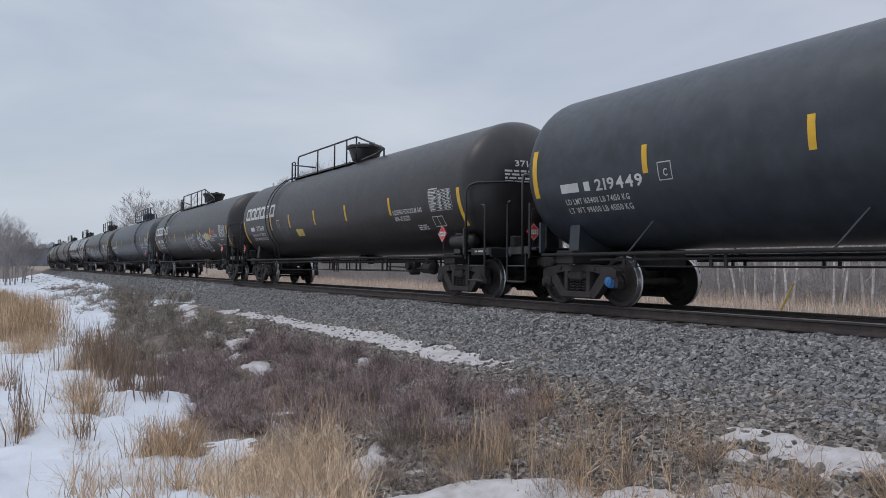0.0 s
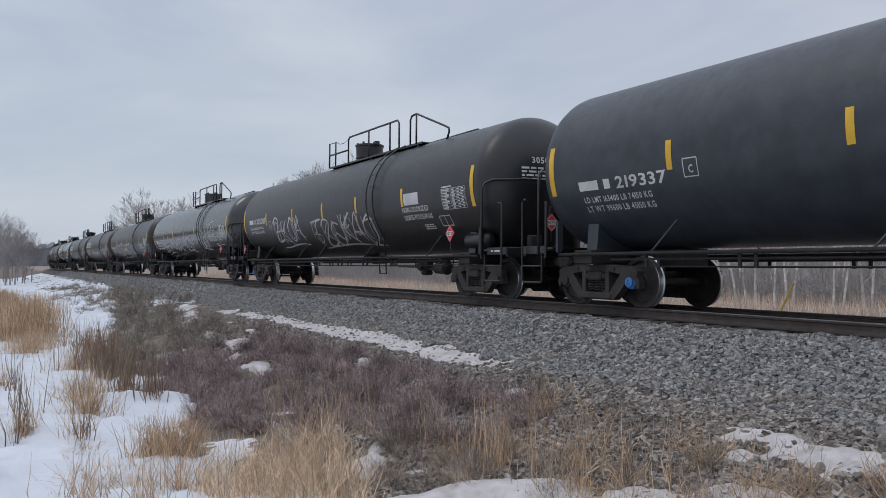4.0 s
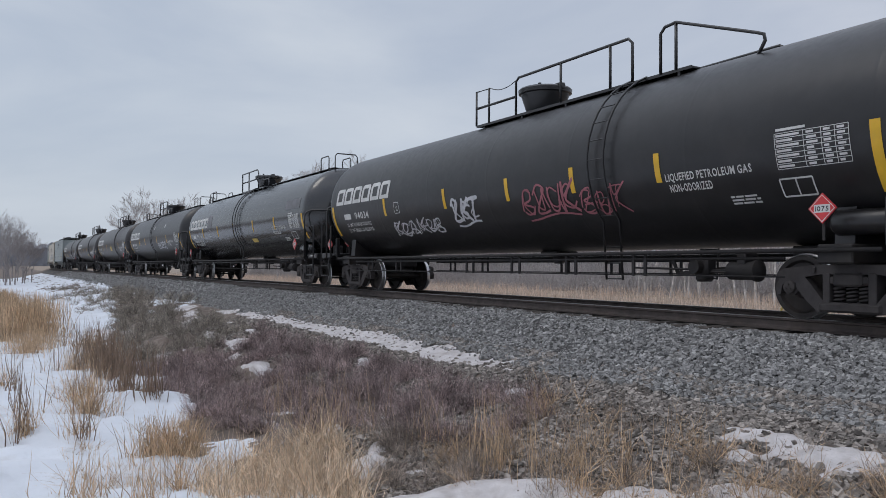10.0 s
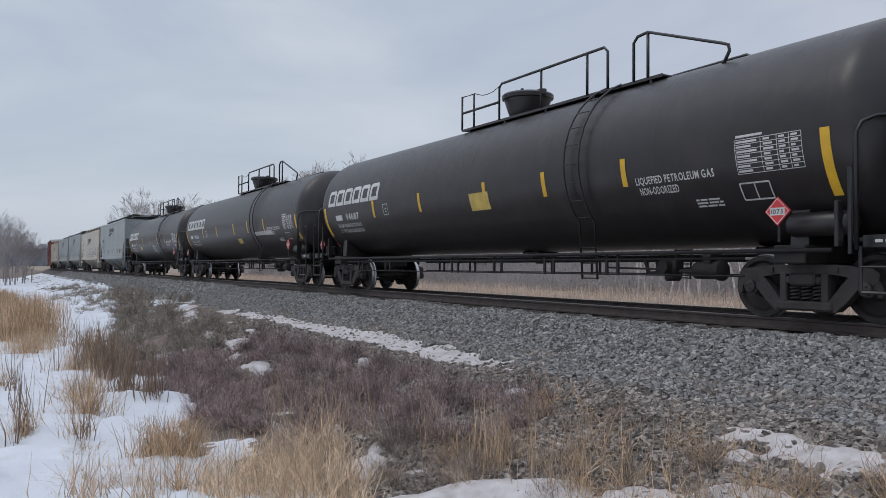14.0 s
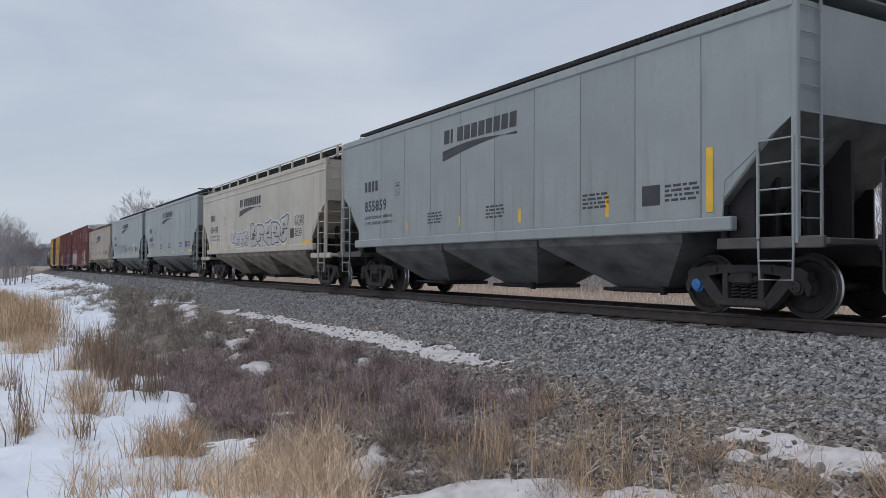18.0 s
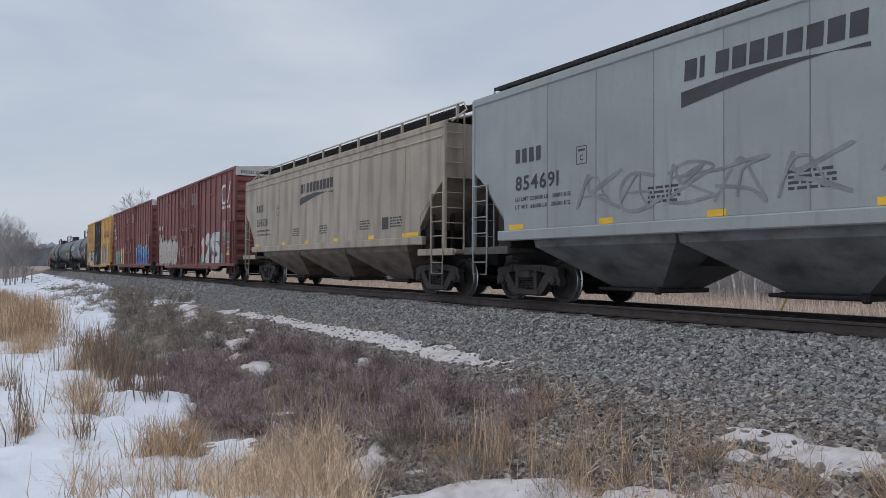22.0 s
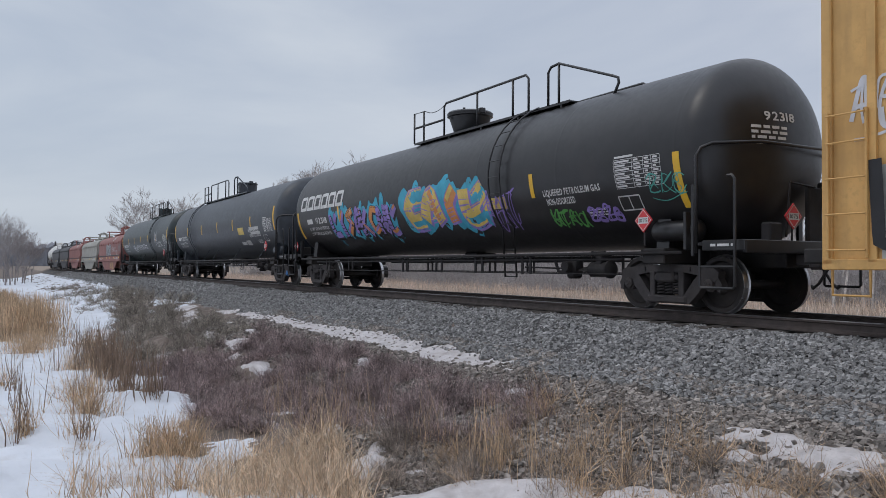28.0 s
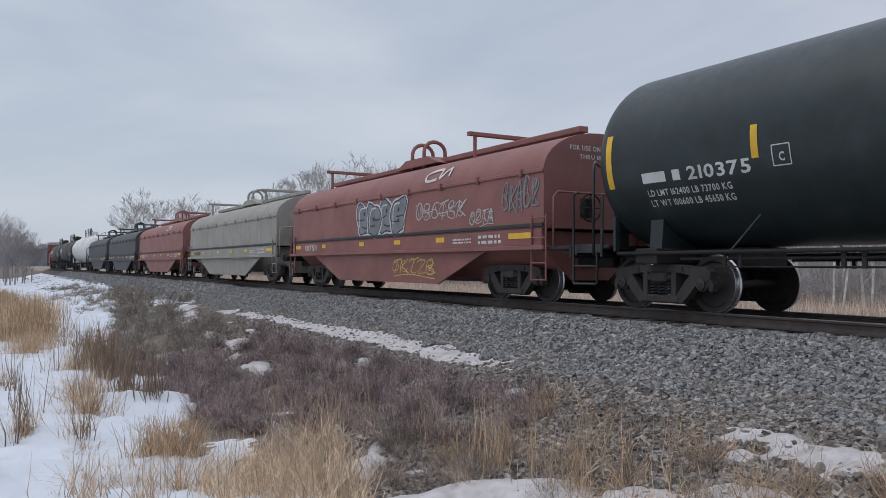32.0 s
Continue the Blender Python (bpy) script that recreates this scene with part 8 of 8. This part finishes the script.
def blades(name, base, h, w, lean, mat, label, seed, droop=0.35, category="grass", levels=4, parent=None, curl=0.25):
    """Flat tapering blades rising from the given places, each bent its own way."""
    g = np.random.default_rng(seed)
    n = len(base)
    h = h * g.uniform(0.55, 1.2, n)
    az = g.uniform(0, 2 * np.pi, n)
    ln = np.abs(g.normal(0, lean, n))
    dx, dy = np.cos(az) * ln, np.sin(az) * ln
    fa = g.uniform(0, np.pi, n)
    wx, wy = np.cos(fa) * w / 2, np.sin(fa) * w / 2
    kx, ky = g.normal(0, curl, n) * h * 0.2, g.normal(0, curl, n) * h * 0.2
    V, ts = [], np.linspace(0, 1, levels)
    for t in ts:
        cx = base[:, 0] + dx * h * (t + droop * t * t) + kx * np.sin(t * 5)
        cy = base[:, 1] + dy * h * (t + droop * t * t) + ky * np.sin(t * 5)
        cz = base[:, 2] - 0.03 + h * (t - droop * ln * t * t * 0.8)
        k = 1 - 0.8 * t
        V.append(np.stack([np.stack([cx - wx * k, cy - wy * k, cz], -1), np.stack([cx + wx * k, cy + wy * k, cz], -1)], 1))
    V = np.stack(V, 1).reshape(-1, 3)
    i = np.arange(n)[:, None] * (2 * levels) + np.arange(levels - 1)[None] * 2
    F = np.stack([i, i + 1, i + 3, i + 2], -1).reshape(-1, 4)
    me = bpy.data.meshes.new(name)
    me.from_pydata(V.tolist(), [], F.tolist())
    me.materials.append(mat)
    ob = new(name, me)
    return tagged(ob, label, category, kind="stuff")


def on_ground(x, y):
    return np.stack([x, y, ground_z(x, y)], -1)


def tufts(centres, per, spread, seed):
    """Places of blades gathered in tufts: (x, y, radius) each."""
    g = np.random.default_rng(seed)
    out = []
    for x, y, r, k in centres:
        m = int(per * k)
        a, d = g.uniform(0, 2 * np.pi, m), np.abs(g.normal(0, spread * r, m))
        out.append(np.stack([x + np.cos(a) * d, y + np.sin(a) * d], -1))
    P = np.concatenate(out)
    return on_ground(P[:, 0], P[:, 1])


# the thick tan stand in front of the embankment
g0 = np.random.default_rng(31)
P = np.stack([g0.uniform(-10.1, -6.7, 4800), g0.uniform(-9.4, -6.2, 4800)], -1)
keep = (waves(P[:, 0], P[:, 1], 1.5, seed=41) + 1.2 * np.exp(-((P[:, 0] + 9.3) / 1.2) ** 2 - ((P[:, 1] + 7.7) / 0.6) ** 2) > -0.1) & (P[:, 1] < -6.95 - (P[:, 0] + 9.2) * 0.3) & (P[:, 1] > -8.1 - (P[:, 0] + 11.6) * 0.295)
P = P[keep]
blades("straw_grass", on_ground(P[:, 0], P[:, 1]), 0.62, 0.012, 0.22, STRAW, "pale dead grass standing before the embankment", 51, levels=7, droop=1.4, curl=0.55)
Q = P[::14]
blades("straw_stalks", on_ground(Q[:, 0], Q[:, 1]), 0.9, 0.009, 0.16, REED, "tall thin straw stalks above the grass", 57, levels=6, droop=0.8, curl=0.6)
blades("straw_thatch", on_ground(P[::2, 0] + 0.1, P[::2, 1]), 0.42, 0.011, 0.9, STRAW, "matted tan thatch at the grass's foot", 52)
# tufts over the snowy marsh
T = [(-10.75, -8.78, 0.26, 2.0), (-11.15, -8.95, 0.22, 1.1), (-10.95, -8.5, 0.2, 0.9), (-14.5, -9.37, 0.36, 1.7), (-15.2, -9.55, 0.3, 0.7), (-16.0, -9.2, 0.3, 0.7), (-13.0, -10.4, 0.2, 0.45), (-12.4, -9.75, 0.2, 0.4), (-17.6, -10.6, 0.25, 0.5),
     (-21.5, -9.0, 0.5, 1.4), (-23.0, -8.4, 0.5, 1.2), (-20.0, -8.6, 0.4, 0.8), (-9.6, -9.9, 0.3, 0.4), (-8.8, -9.4, 0.3, 0.4), (-9.6, -8.9, 0.3, 0.6), (-25.5, -9.9, 0.6, 2.2), (-27.5, -9.7, 0.8, 3.2),
     (-29.5, -9.4, 0.9, 3.2), (-31.5, -9.9, 0.9, 2.6), (-26.0, -8.2, 0.5, 1.3), (-7.7, -9.9, 0.3, 0.3)]
blades("marsh_tufts", tufts(T, 170, 0.8, 61), 0.62, 0.012, 0.34, REED, "tan dead grass tufts on the snowy marsh", 53, levels=4)
blades("matted_grass", tufts([(-10.3, -9.55, 0.4, 1.1), (-10.15, -9.25, 0.3, 0.7), (-10.45, -9.85, 0.3, 0.6), (-9.7, -9.2, 0.3, 0.5), (-11.6, -9.7, 0.2, 0.5)], 190, 0.8, 65), 0.3, 0.01, 0.8, REED, "matted tan grass pressed down on the snow", 58, levels=5, droop=0.6)
T2 = [(g0.uniform(-52, -30), g0.uniform(-10.9, -8.7), 0.8, 1.6) for _ in range(26)]
blades("reed_bed", tufts(T2, 110, 0.8, 62), 1.15, 0.03, 0.16, REED, "tan reed bed on the far marsh", 54)
T3 = [(g0.uniform(-27, -17.5), g0.uniform(-9.0, -7.8), 0.35, 0.8) for _ in range(20)] + [(-22.3 + 0.42 * k + g0.uniform(-0.3, 0.3), -8.5 + g0.uniform(-0.35, 0.35), 0.3, 1.9) for k in range(18)] + [(-13.1, -10.45, 0.14, 1.1), (-12.1, -9.65, 0.12, 0.9), (-14.6, -10.4, 0.14, 0.8), (-15.6, -9.4, 0.15, 0.7), (-12.6, -10.55, 0.12, 0.8), (-16.8, -10.5, 0.15, 0.7)]
blades("cattail_stalks", tufts(T3, 16, 0.8, 63), 0.95, 0.02, 0.12, STALK, "dark broken cattail stalks in the snow", 55, droop=0.1)
# tall brown weeds standing on the embankment's foot
T4 = [(-7.35, -6.1, 0.12, 1.2), (-6.2, -5.66, 0.14, 1.3), (-10.7, -6.45, 0.3, 1.2), (-11.4, -6.65, 0.4, 1.3), (-12.2, -6.9, 0.4, 1.0), (-7.25, -5.95, 0.12, 1.4), (-7.0, -5.7, 0.1, 1.0), (-8.0, -5.8, 0.2, 0.8), (-6.1, -5.2, 0.2, 0.8), (-5.6, -5.1, 0.2, 0.7), (-9.0, -6.0, 0.25, 0.9), (-6.4, -5.9, 0.3, 0.8), (-10.0, -6.3, 0.3, 0.8)]
blades("tall_weeds", tufts(T4, 26, 0.8, 64), 0.85, 0.008, 0.1, REED, "thin tan weed stalks on the embankment", 56, droop=0.1)


def brush(name, places, h, seed, mat, label, per=34, w=0.007):
    """Low domed bushes of many fine forked twigs."""
    g = np.random.default_rng(seed)
    n = len(places) * per
    size = np.repeat(h * g.uniform(0.6, 1.4, len(places)), per)
    base = np.repeat(places, per, 0) + np.stack([g.normal(0, 0.12, n) * size, g.normal(0, 0.12, n) * size, np.zeros(n) - 0.02], -1)
    az = g.uniform(0, 2 * np.pi, n)
    el = np.arccos(g.uniform(0.12, 1.0, n))
    d = np.stack([np.cos(az) * np.sin(el) * 0.85, np.sin(az) * np.sin(el) * 0.85, np.cos(el)], -1)
    ln = size * g.uniform(0.6, 1.08, n)
    fa = g.uniform(0, np.pi, n)
    side = np.stack([np.cos(fa), np.sin(fa), g.normal(0, 0.5, n)], -1) * w / 2
    mid = base + d * (ln * 0.55)[:, None] + g.normal(0, 0.05, (n, 3)) * size[:, None]
    tip = base + d * ln[:, None] + g.normal(0, 0.08, (n, 3)) * size[:, None]
    V = [base - side, base + side, mid - side * 0.7, mid + side * 0.7, tip]
    for s in (1, 2, 3, 4, 5):
        b0 = mid + (tip - mid) * (0.22 * s - 0.3)
        t2 = b0 + (d * 0.4 + np.array([0, 0, 0.25]) + g.normal(0, 0.4, (n, 3))) * (ln * 0.34)[:, None]
        V += [b0 - side * 0.7, b0 + side * 0.7, t2]
    V = np.stack(V, 1)
    m = V.shape[1]
    quad = np.array([(0, 1, 3, 2)])
    tri = np.array([(2, 3, 4), (5, 6, 7), (8, 9, 10), (11, 12, 13), (14, 15, 16), (17, 18, 19)])
    i = (np.arange(n) * m)[:, None, None]
    faces = (quad[None] + i).reshape(-1, 4).tolist() + (tri[None] + i).reshape(-1, 3).tolist()
    me = bpy.data.meshes.new(name)
    me.from_pydata(V.reshape(-1, 3).tolist(), [], faces)
    me.materials.append(mat)
    return tagged(new(name, me), label, "bush", kind="stuff")


def scatter(n, xr, yr, seed, thresh=-0.4, size=1.8):
    g = np.random.default_rng(seed)
    x, y = g.uniform(*xr, n), g.uniform(*yr, n)
    k = waves(x, y, size, seed=seed + 3) > thresh
    return on_ground(x[k], y[k])


P = scatter(2400, (-36, -8.2), (-8.3, -4.15), 71, -0.35, 1.4)
P = P[P[:, 1] > np.interp(P[:, 0], [-44, -27, -17, -12.5, -10, -8], [-5.4, -7.4, -8.2, -7.9, -6.1, -5.6])]
for k in (0.0, 0.3, 0.6):
    P = P[snow_depth(P[:, 0] - k * 1.3, P[:, 1] + k) < 0.01]
far_off = P[:, 0] + 2.5 * waves(P[:, 0], P[:, 1], 4.0, seed=79) < -21.5
brush("brown_brush", P[~far_off], 0.36, 72, TWIG, "low leafless purple-brown brush on the embankment", per=46, w=0.009)
brush("weed_brush", P[far_off][::2], 0.42, 70, WEED, "low grey-green weed stems on the embankment", per=40, w=0.010)
P = scatter(1400, (-75, -34), (-7.4, -2.9), 73, -0.2)
P = P[snow_depth(P[:, 0], P[:, 1]) < 0.03]
brush("distant_brush", P, 0.42, 74, WEED, "low leafless brush on the distant embankment", per=24, w=0.016)
P = scatter(520, (-8.6, -3.0), (-6.2, -4.0), 75, 0.35, 1.1)
brush("sparse_brush", P, 0.26, 76, GREYWEED, "sparse grey weeds among spilled stones", per=22, w=0.006)
P = scatter(560, (-9.6, -4.2), (-7.7, -5.5), 69, -0.3, 1.2)
P = P[P[:, 1] > -6.4 - (P[:, 0] + 9.7) * 0.42]
for k in (0.0, 0.25):
    P = P[snow_depth(P[:, 0] - k * 1.3, P[:, 1] + k) < 0.02]
brush("foot_brush", P, 0.3, 68, GREYWEED, "low grey-brown weeds at the embankment's foot", per=34, w=0.0065)
P = scatter(260, (-9.0, -3.0), (-6.4, -4.2), 77, 0.1, 0.9)
brush("dry_weeds", P, 0.42, 78, REED, "dry tan weeds among stones", per=16, w=0.008)


# ---- field and woods beyond the track ----
g1 = np.random.default_rng(81)
x, y = g1.uniform(-150, 8, 34000), 5.0 + 27 * g1.random(34000) ** 1.1
k = y < 29 + np.maximum(0, -(x + 40)) * 0.1
blades("field_reeds", on_ground(x[k], y[k]), 0.75, 0.03, 0.2, FIELD, "tan dead reeds in the field beyond the track", 82, levels=3)


def limbs(height, seed, depth=5, spread=0.5, r0=0.11, straight=0.72, start=0.3, twig=True):
    """The limbs of a leafless tree, as (from, to, radius, radius, order): they fan out and sweep upward."""
    rnd = random.Random(seed)
    out = []

    def grow(p, d, length, r, k):
        n = 3 if k < 2 else 2
        for _ in range(n):
            q = p + d * (length / n)
            out.append((p, q, r, r * 0.86, k))
            p, r = q, r * 0.86
            d = (d + Vector((rnd.gauss(0, 0.09), rnd.gauss(0, 0.09), 0.07))).normalized()
        if k >= depth:
            return
        for j in range(rnd.choice((2, 2, 3)) if k else rnd.choice((4, 5))):
            a = rnd.uniform(0, 6.28)
            e = Vector((math.cos(a), math.sin(a), 0)) * spread * rnd.uniform(0.6, 1.5)
            nd = (d + e + Vector((0, 0, 0.1))).normalized()
            grow(p - d * length * rnd.uniform(0, 0.45), nd, length * rnd.uniform(0.6, 0.86), max(0.005, r * 0.66), k + 1)

    grow(Vector((0, 0, -0.2)), Vector((rnd.gauss(0, 0.05), rnd.gauss(0, 0.05), 1)).normalized(), height * start, r0, 0)
    top = max(q.z for _, q, *_ in out)
    k = height / top
    return [(p * k, q * k, a, b, o) for p, q, a, b, o in out]


def limbs_geo(segs, orders, n=4, least=0.0):
    g = Geo()
    for p, q, a, b, o in segs:
        if o in orders:
            g.tube([p, q], max(a, least), n, r1=max(b, least * 0.7), caps=False)
    return g


TREES = {}


def bare_tree(name, label, x, y, height, seed, mat, turn=0.0, scale=1.0, least=0.012, depth=5, spread=0.5, group="bare trees", girth=0.013, lean=0.0):
    """A leafless tree: a tapered trunk with its limbs, and a crown of fine twigs."""
    key = (seed, height, mat.name)
    t = thing(name, label, "tree", group, pose(x, y, float(ground_z(x, y)), lean, 0, turn))
    segs = TREES.setdefault(key, limbs(height, seed, depth, spread, r0=height * girth))
    part("trunk", lambda: limbs_geo(segs, (0, 1), 7), mat, t, key=("trunk", key), smooth="all")
    part("crown", lambda: limbs_geo(segs, (2, 3, 4, 5, 6, 7), 3, least), mat if mat is not BIRCH else BARK, t, "bare grey-brown crown of fine twigs", key=("crown", key))["kind"] = "stuff"
    return t


for i, (x, y, h, sd, tn) in enumerate(((-148, 11.5, 16.0, 101, 0), (-152, 13.5, 14.5, 102, 80), (-146, 21.5, 15.6, 103, 30), (-150, 24.5, 14.5, 101, 140), (-108, 24.5, 14.8, 104, 0), (-101, 27, 15.6, 102, 200), (-95, 30, 17.0, 103, 250), (-88, 31, 15.5, 104, 100), (-80, 33, 14.5, 101, 60))):
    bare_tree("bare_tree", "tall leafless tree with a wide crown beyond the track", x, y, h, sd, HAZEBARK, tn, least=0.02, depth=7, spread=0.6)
for i in range(24):
    x, y = -18.5 - (i // 3) * 2.9 + random.uniform(-0.7, 0.7), 25.0 + random.uniform(-0.8, 1.5) + i * 0.1
    bare_tree("birch_tree", "slender pale-barked birch at the wood's edge", x, y, 8.5, 111 + i % 4, BIRCH, random.uniform(0, 360), spread=0.3, group="birches at the wood's edge", depth=4, girth=0.0085, lean=random.uniform(-7, 7))
# leafless trees on the marsh's far shore, near side
for i in range(16):
    x, y = -102 - i * 2.2 + random.uniform(-2, 2), -10.4 + (i % 8) * 0.62 + random.uniform(-0.3, 0.3)
    bare_tree("bare_tree", "leafless grey tree at the marsh's edge", x, y, 9.2 - (i % 8) * 0.5, 121 + i % 5, BARK, random.uniform(0, 360), least=0.01, depth=6, group="trees at the marsh's edge")
# the tree whose twig reaches into view
reach = bare_tree("bare_tree", "leafless tree with a thin branch reaching over the marsh", -20.5, -15.2, 9.0, 131, BARK, 40, group="trees at the marsh's edge")
part("branch", Geo().tube([(-20.4, -15.1, 5.2), (-19.6, -12.8, 5.75), (-19.4, -11.4, 5.7), (-19.43, -10.86, 5.43)], 0.03, 5, r1=0.012).tube([(-19.43, -10.86, 5.43), (-19.45, -10.56, 5.33)], 0.012, 4).tube([(-19.43, -10.86, 5.43), (-19.48, -10.72, 5.22)], 0.01, 4), BARK, reach, "thin bare branch", at=reach.matrix_world.inverted())


def woods(name, n, xr, yr, h, seed, label, least):
    """Far leafless woods, too many to count, joined."""
    g = Geo()
    rnd = random.Random(seed)
    kinds = [limbs(1.0, seed + k, 4, 0.38, r0=0.016) for k in range(5)]
    for _ in range(n):
        x, y = rnd.uniform(*xr), rnd.uniform(*yr)
        z, hh, a = float(ground_z(x, y)), h * rnd.uniform(0.6, 1.2), rnd.uniform(0, 6.28)
        ca, sa = math.cos(a) * hh, math.sin(a) * hh
        for p, q, r, s, o in rnd.choice(kinds):
            if o > 4:
                continue
            P, Q = (Vector((v.x * ca - v.y * sa + x, v.x * sa + v.y * ca + y, v.z * hh + z)) for v in (p, q))
            g.tube([P, Q], max(r * hh, least), 3, r1=max(s * hh, least * 0.7), caps=False)
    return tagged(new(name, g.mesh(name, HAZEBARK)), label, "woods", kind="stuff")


woods("wood_edge", 520, (-150, 5), (28, 50), 6.0, 141, "leafless grey-brown wood beyond the field", 0.02)
woods("far_wood", 150, (-420, -170), (-150, -14), 8.0, 151, "leafless wood across the marsh", 0.06)
P = scatter(2600, (-140, 4), (28, 44), 161, -0.8, 6)
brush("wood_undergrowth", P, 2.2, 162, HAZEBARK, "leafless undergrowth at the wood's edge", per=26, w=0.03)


def ridge():
    """A low wooded ridge all round the horizon."""
    g, n = Geo(), 1400
    rnd = np.random.default_rng(171)
    for k in range(n):
        a = 2 * math.pi * k / n
        r = 620 + 60 * math.sin(3 * a) + 40 * math.sin(7 * a + 1)
        h = 15 + 4 * math.sin(5 * a + 0.4) + 2.5 * math.sin(23 * a) + rnd.uniform(-2.2, 2.2)
        c, s = math.cos(a), math.sin(a)
        g.v += [(r * c, r * s, -6), (r * c, r * s, h * 0.8), ((r + 40) * c, (r + 40) * s, h), ((r + 120) * c, (r + 120) * s, h * 0.6)]
    for k in range(n):
        i, j = 4 * k, 4 * ((k + 1) % n)
        g.f += [(i, i + 1, j + 1, j), (i + 1, i + 2, j + 2, j + 1), (i + 2, i + 3, j + 3, j + 2)]
        g.m += [0, 0, 0]
    # the blue-grey is air haze painted into the ridge's colour
    m = material("hazy_winter_wood", (0.20, 0.21, 0.235), 1.0, var=0.35, scale=0.15, bump=0)
    return tagged(new("backdrop", g.mesh("backdrop", m)), "distant leafless wooded ridge on the horizon", "woods", kind="structure")


ridge()

# ---- the leaning yellow marker beyond the track ----
mk = thing("marker_post", "thin yellow plastic marker leaning beside the track", "marker", m=pose(-12.5, 5.0, -1.1, 0, 0, 0))
part("sleeve", Geo().tube([(0.15, 0, -0.1), (0.64, 0, 0.9), (0.955, 0, 1.495)], 0.026, 8), material("yellow_plastic", (0.60, 0.46, 0.12), 0.5, var=0.1), mk)


# ---- the train's motion ----
def motions():
    for car, s, axles in TRAIN:
        rows = []
        for k in range(33):
            rows.append((k, on_track(s + rolled(k))))
        walk(car, rows)
        for ws, x, r in axles:
            rows = []
            for f in range(0, 961):
                t = f / 30
                p = s + rolled(t)
                if -75 < p < 9:
                    rows.append((t, p))
            if len(rows) < 2:
                continue
            turn = [(t, pose(x, 0, r, 0, math.degrees(p / r) % 360.0, 0)) for t, p in rows]
            if turn[0][0] > 0:
                turn.insert(0, (0.0, turn[0][1]))
            if turn[-1][0] < 32:
                turn.append((32.0, turn[-1][1]))
            walk(ws, turn)


motions()
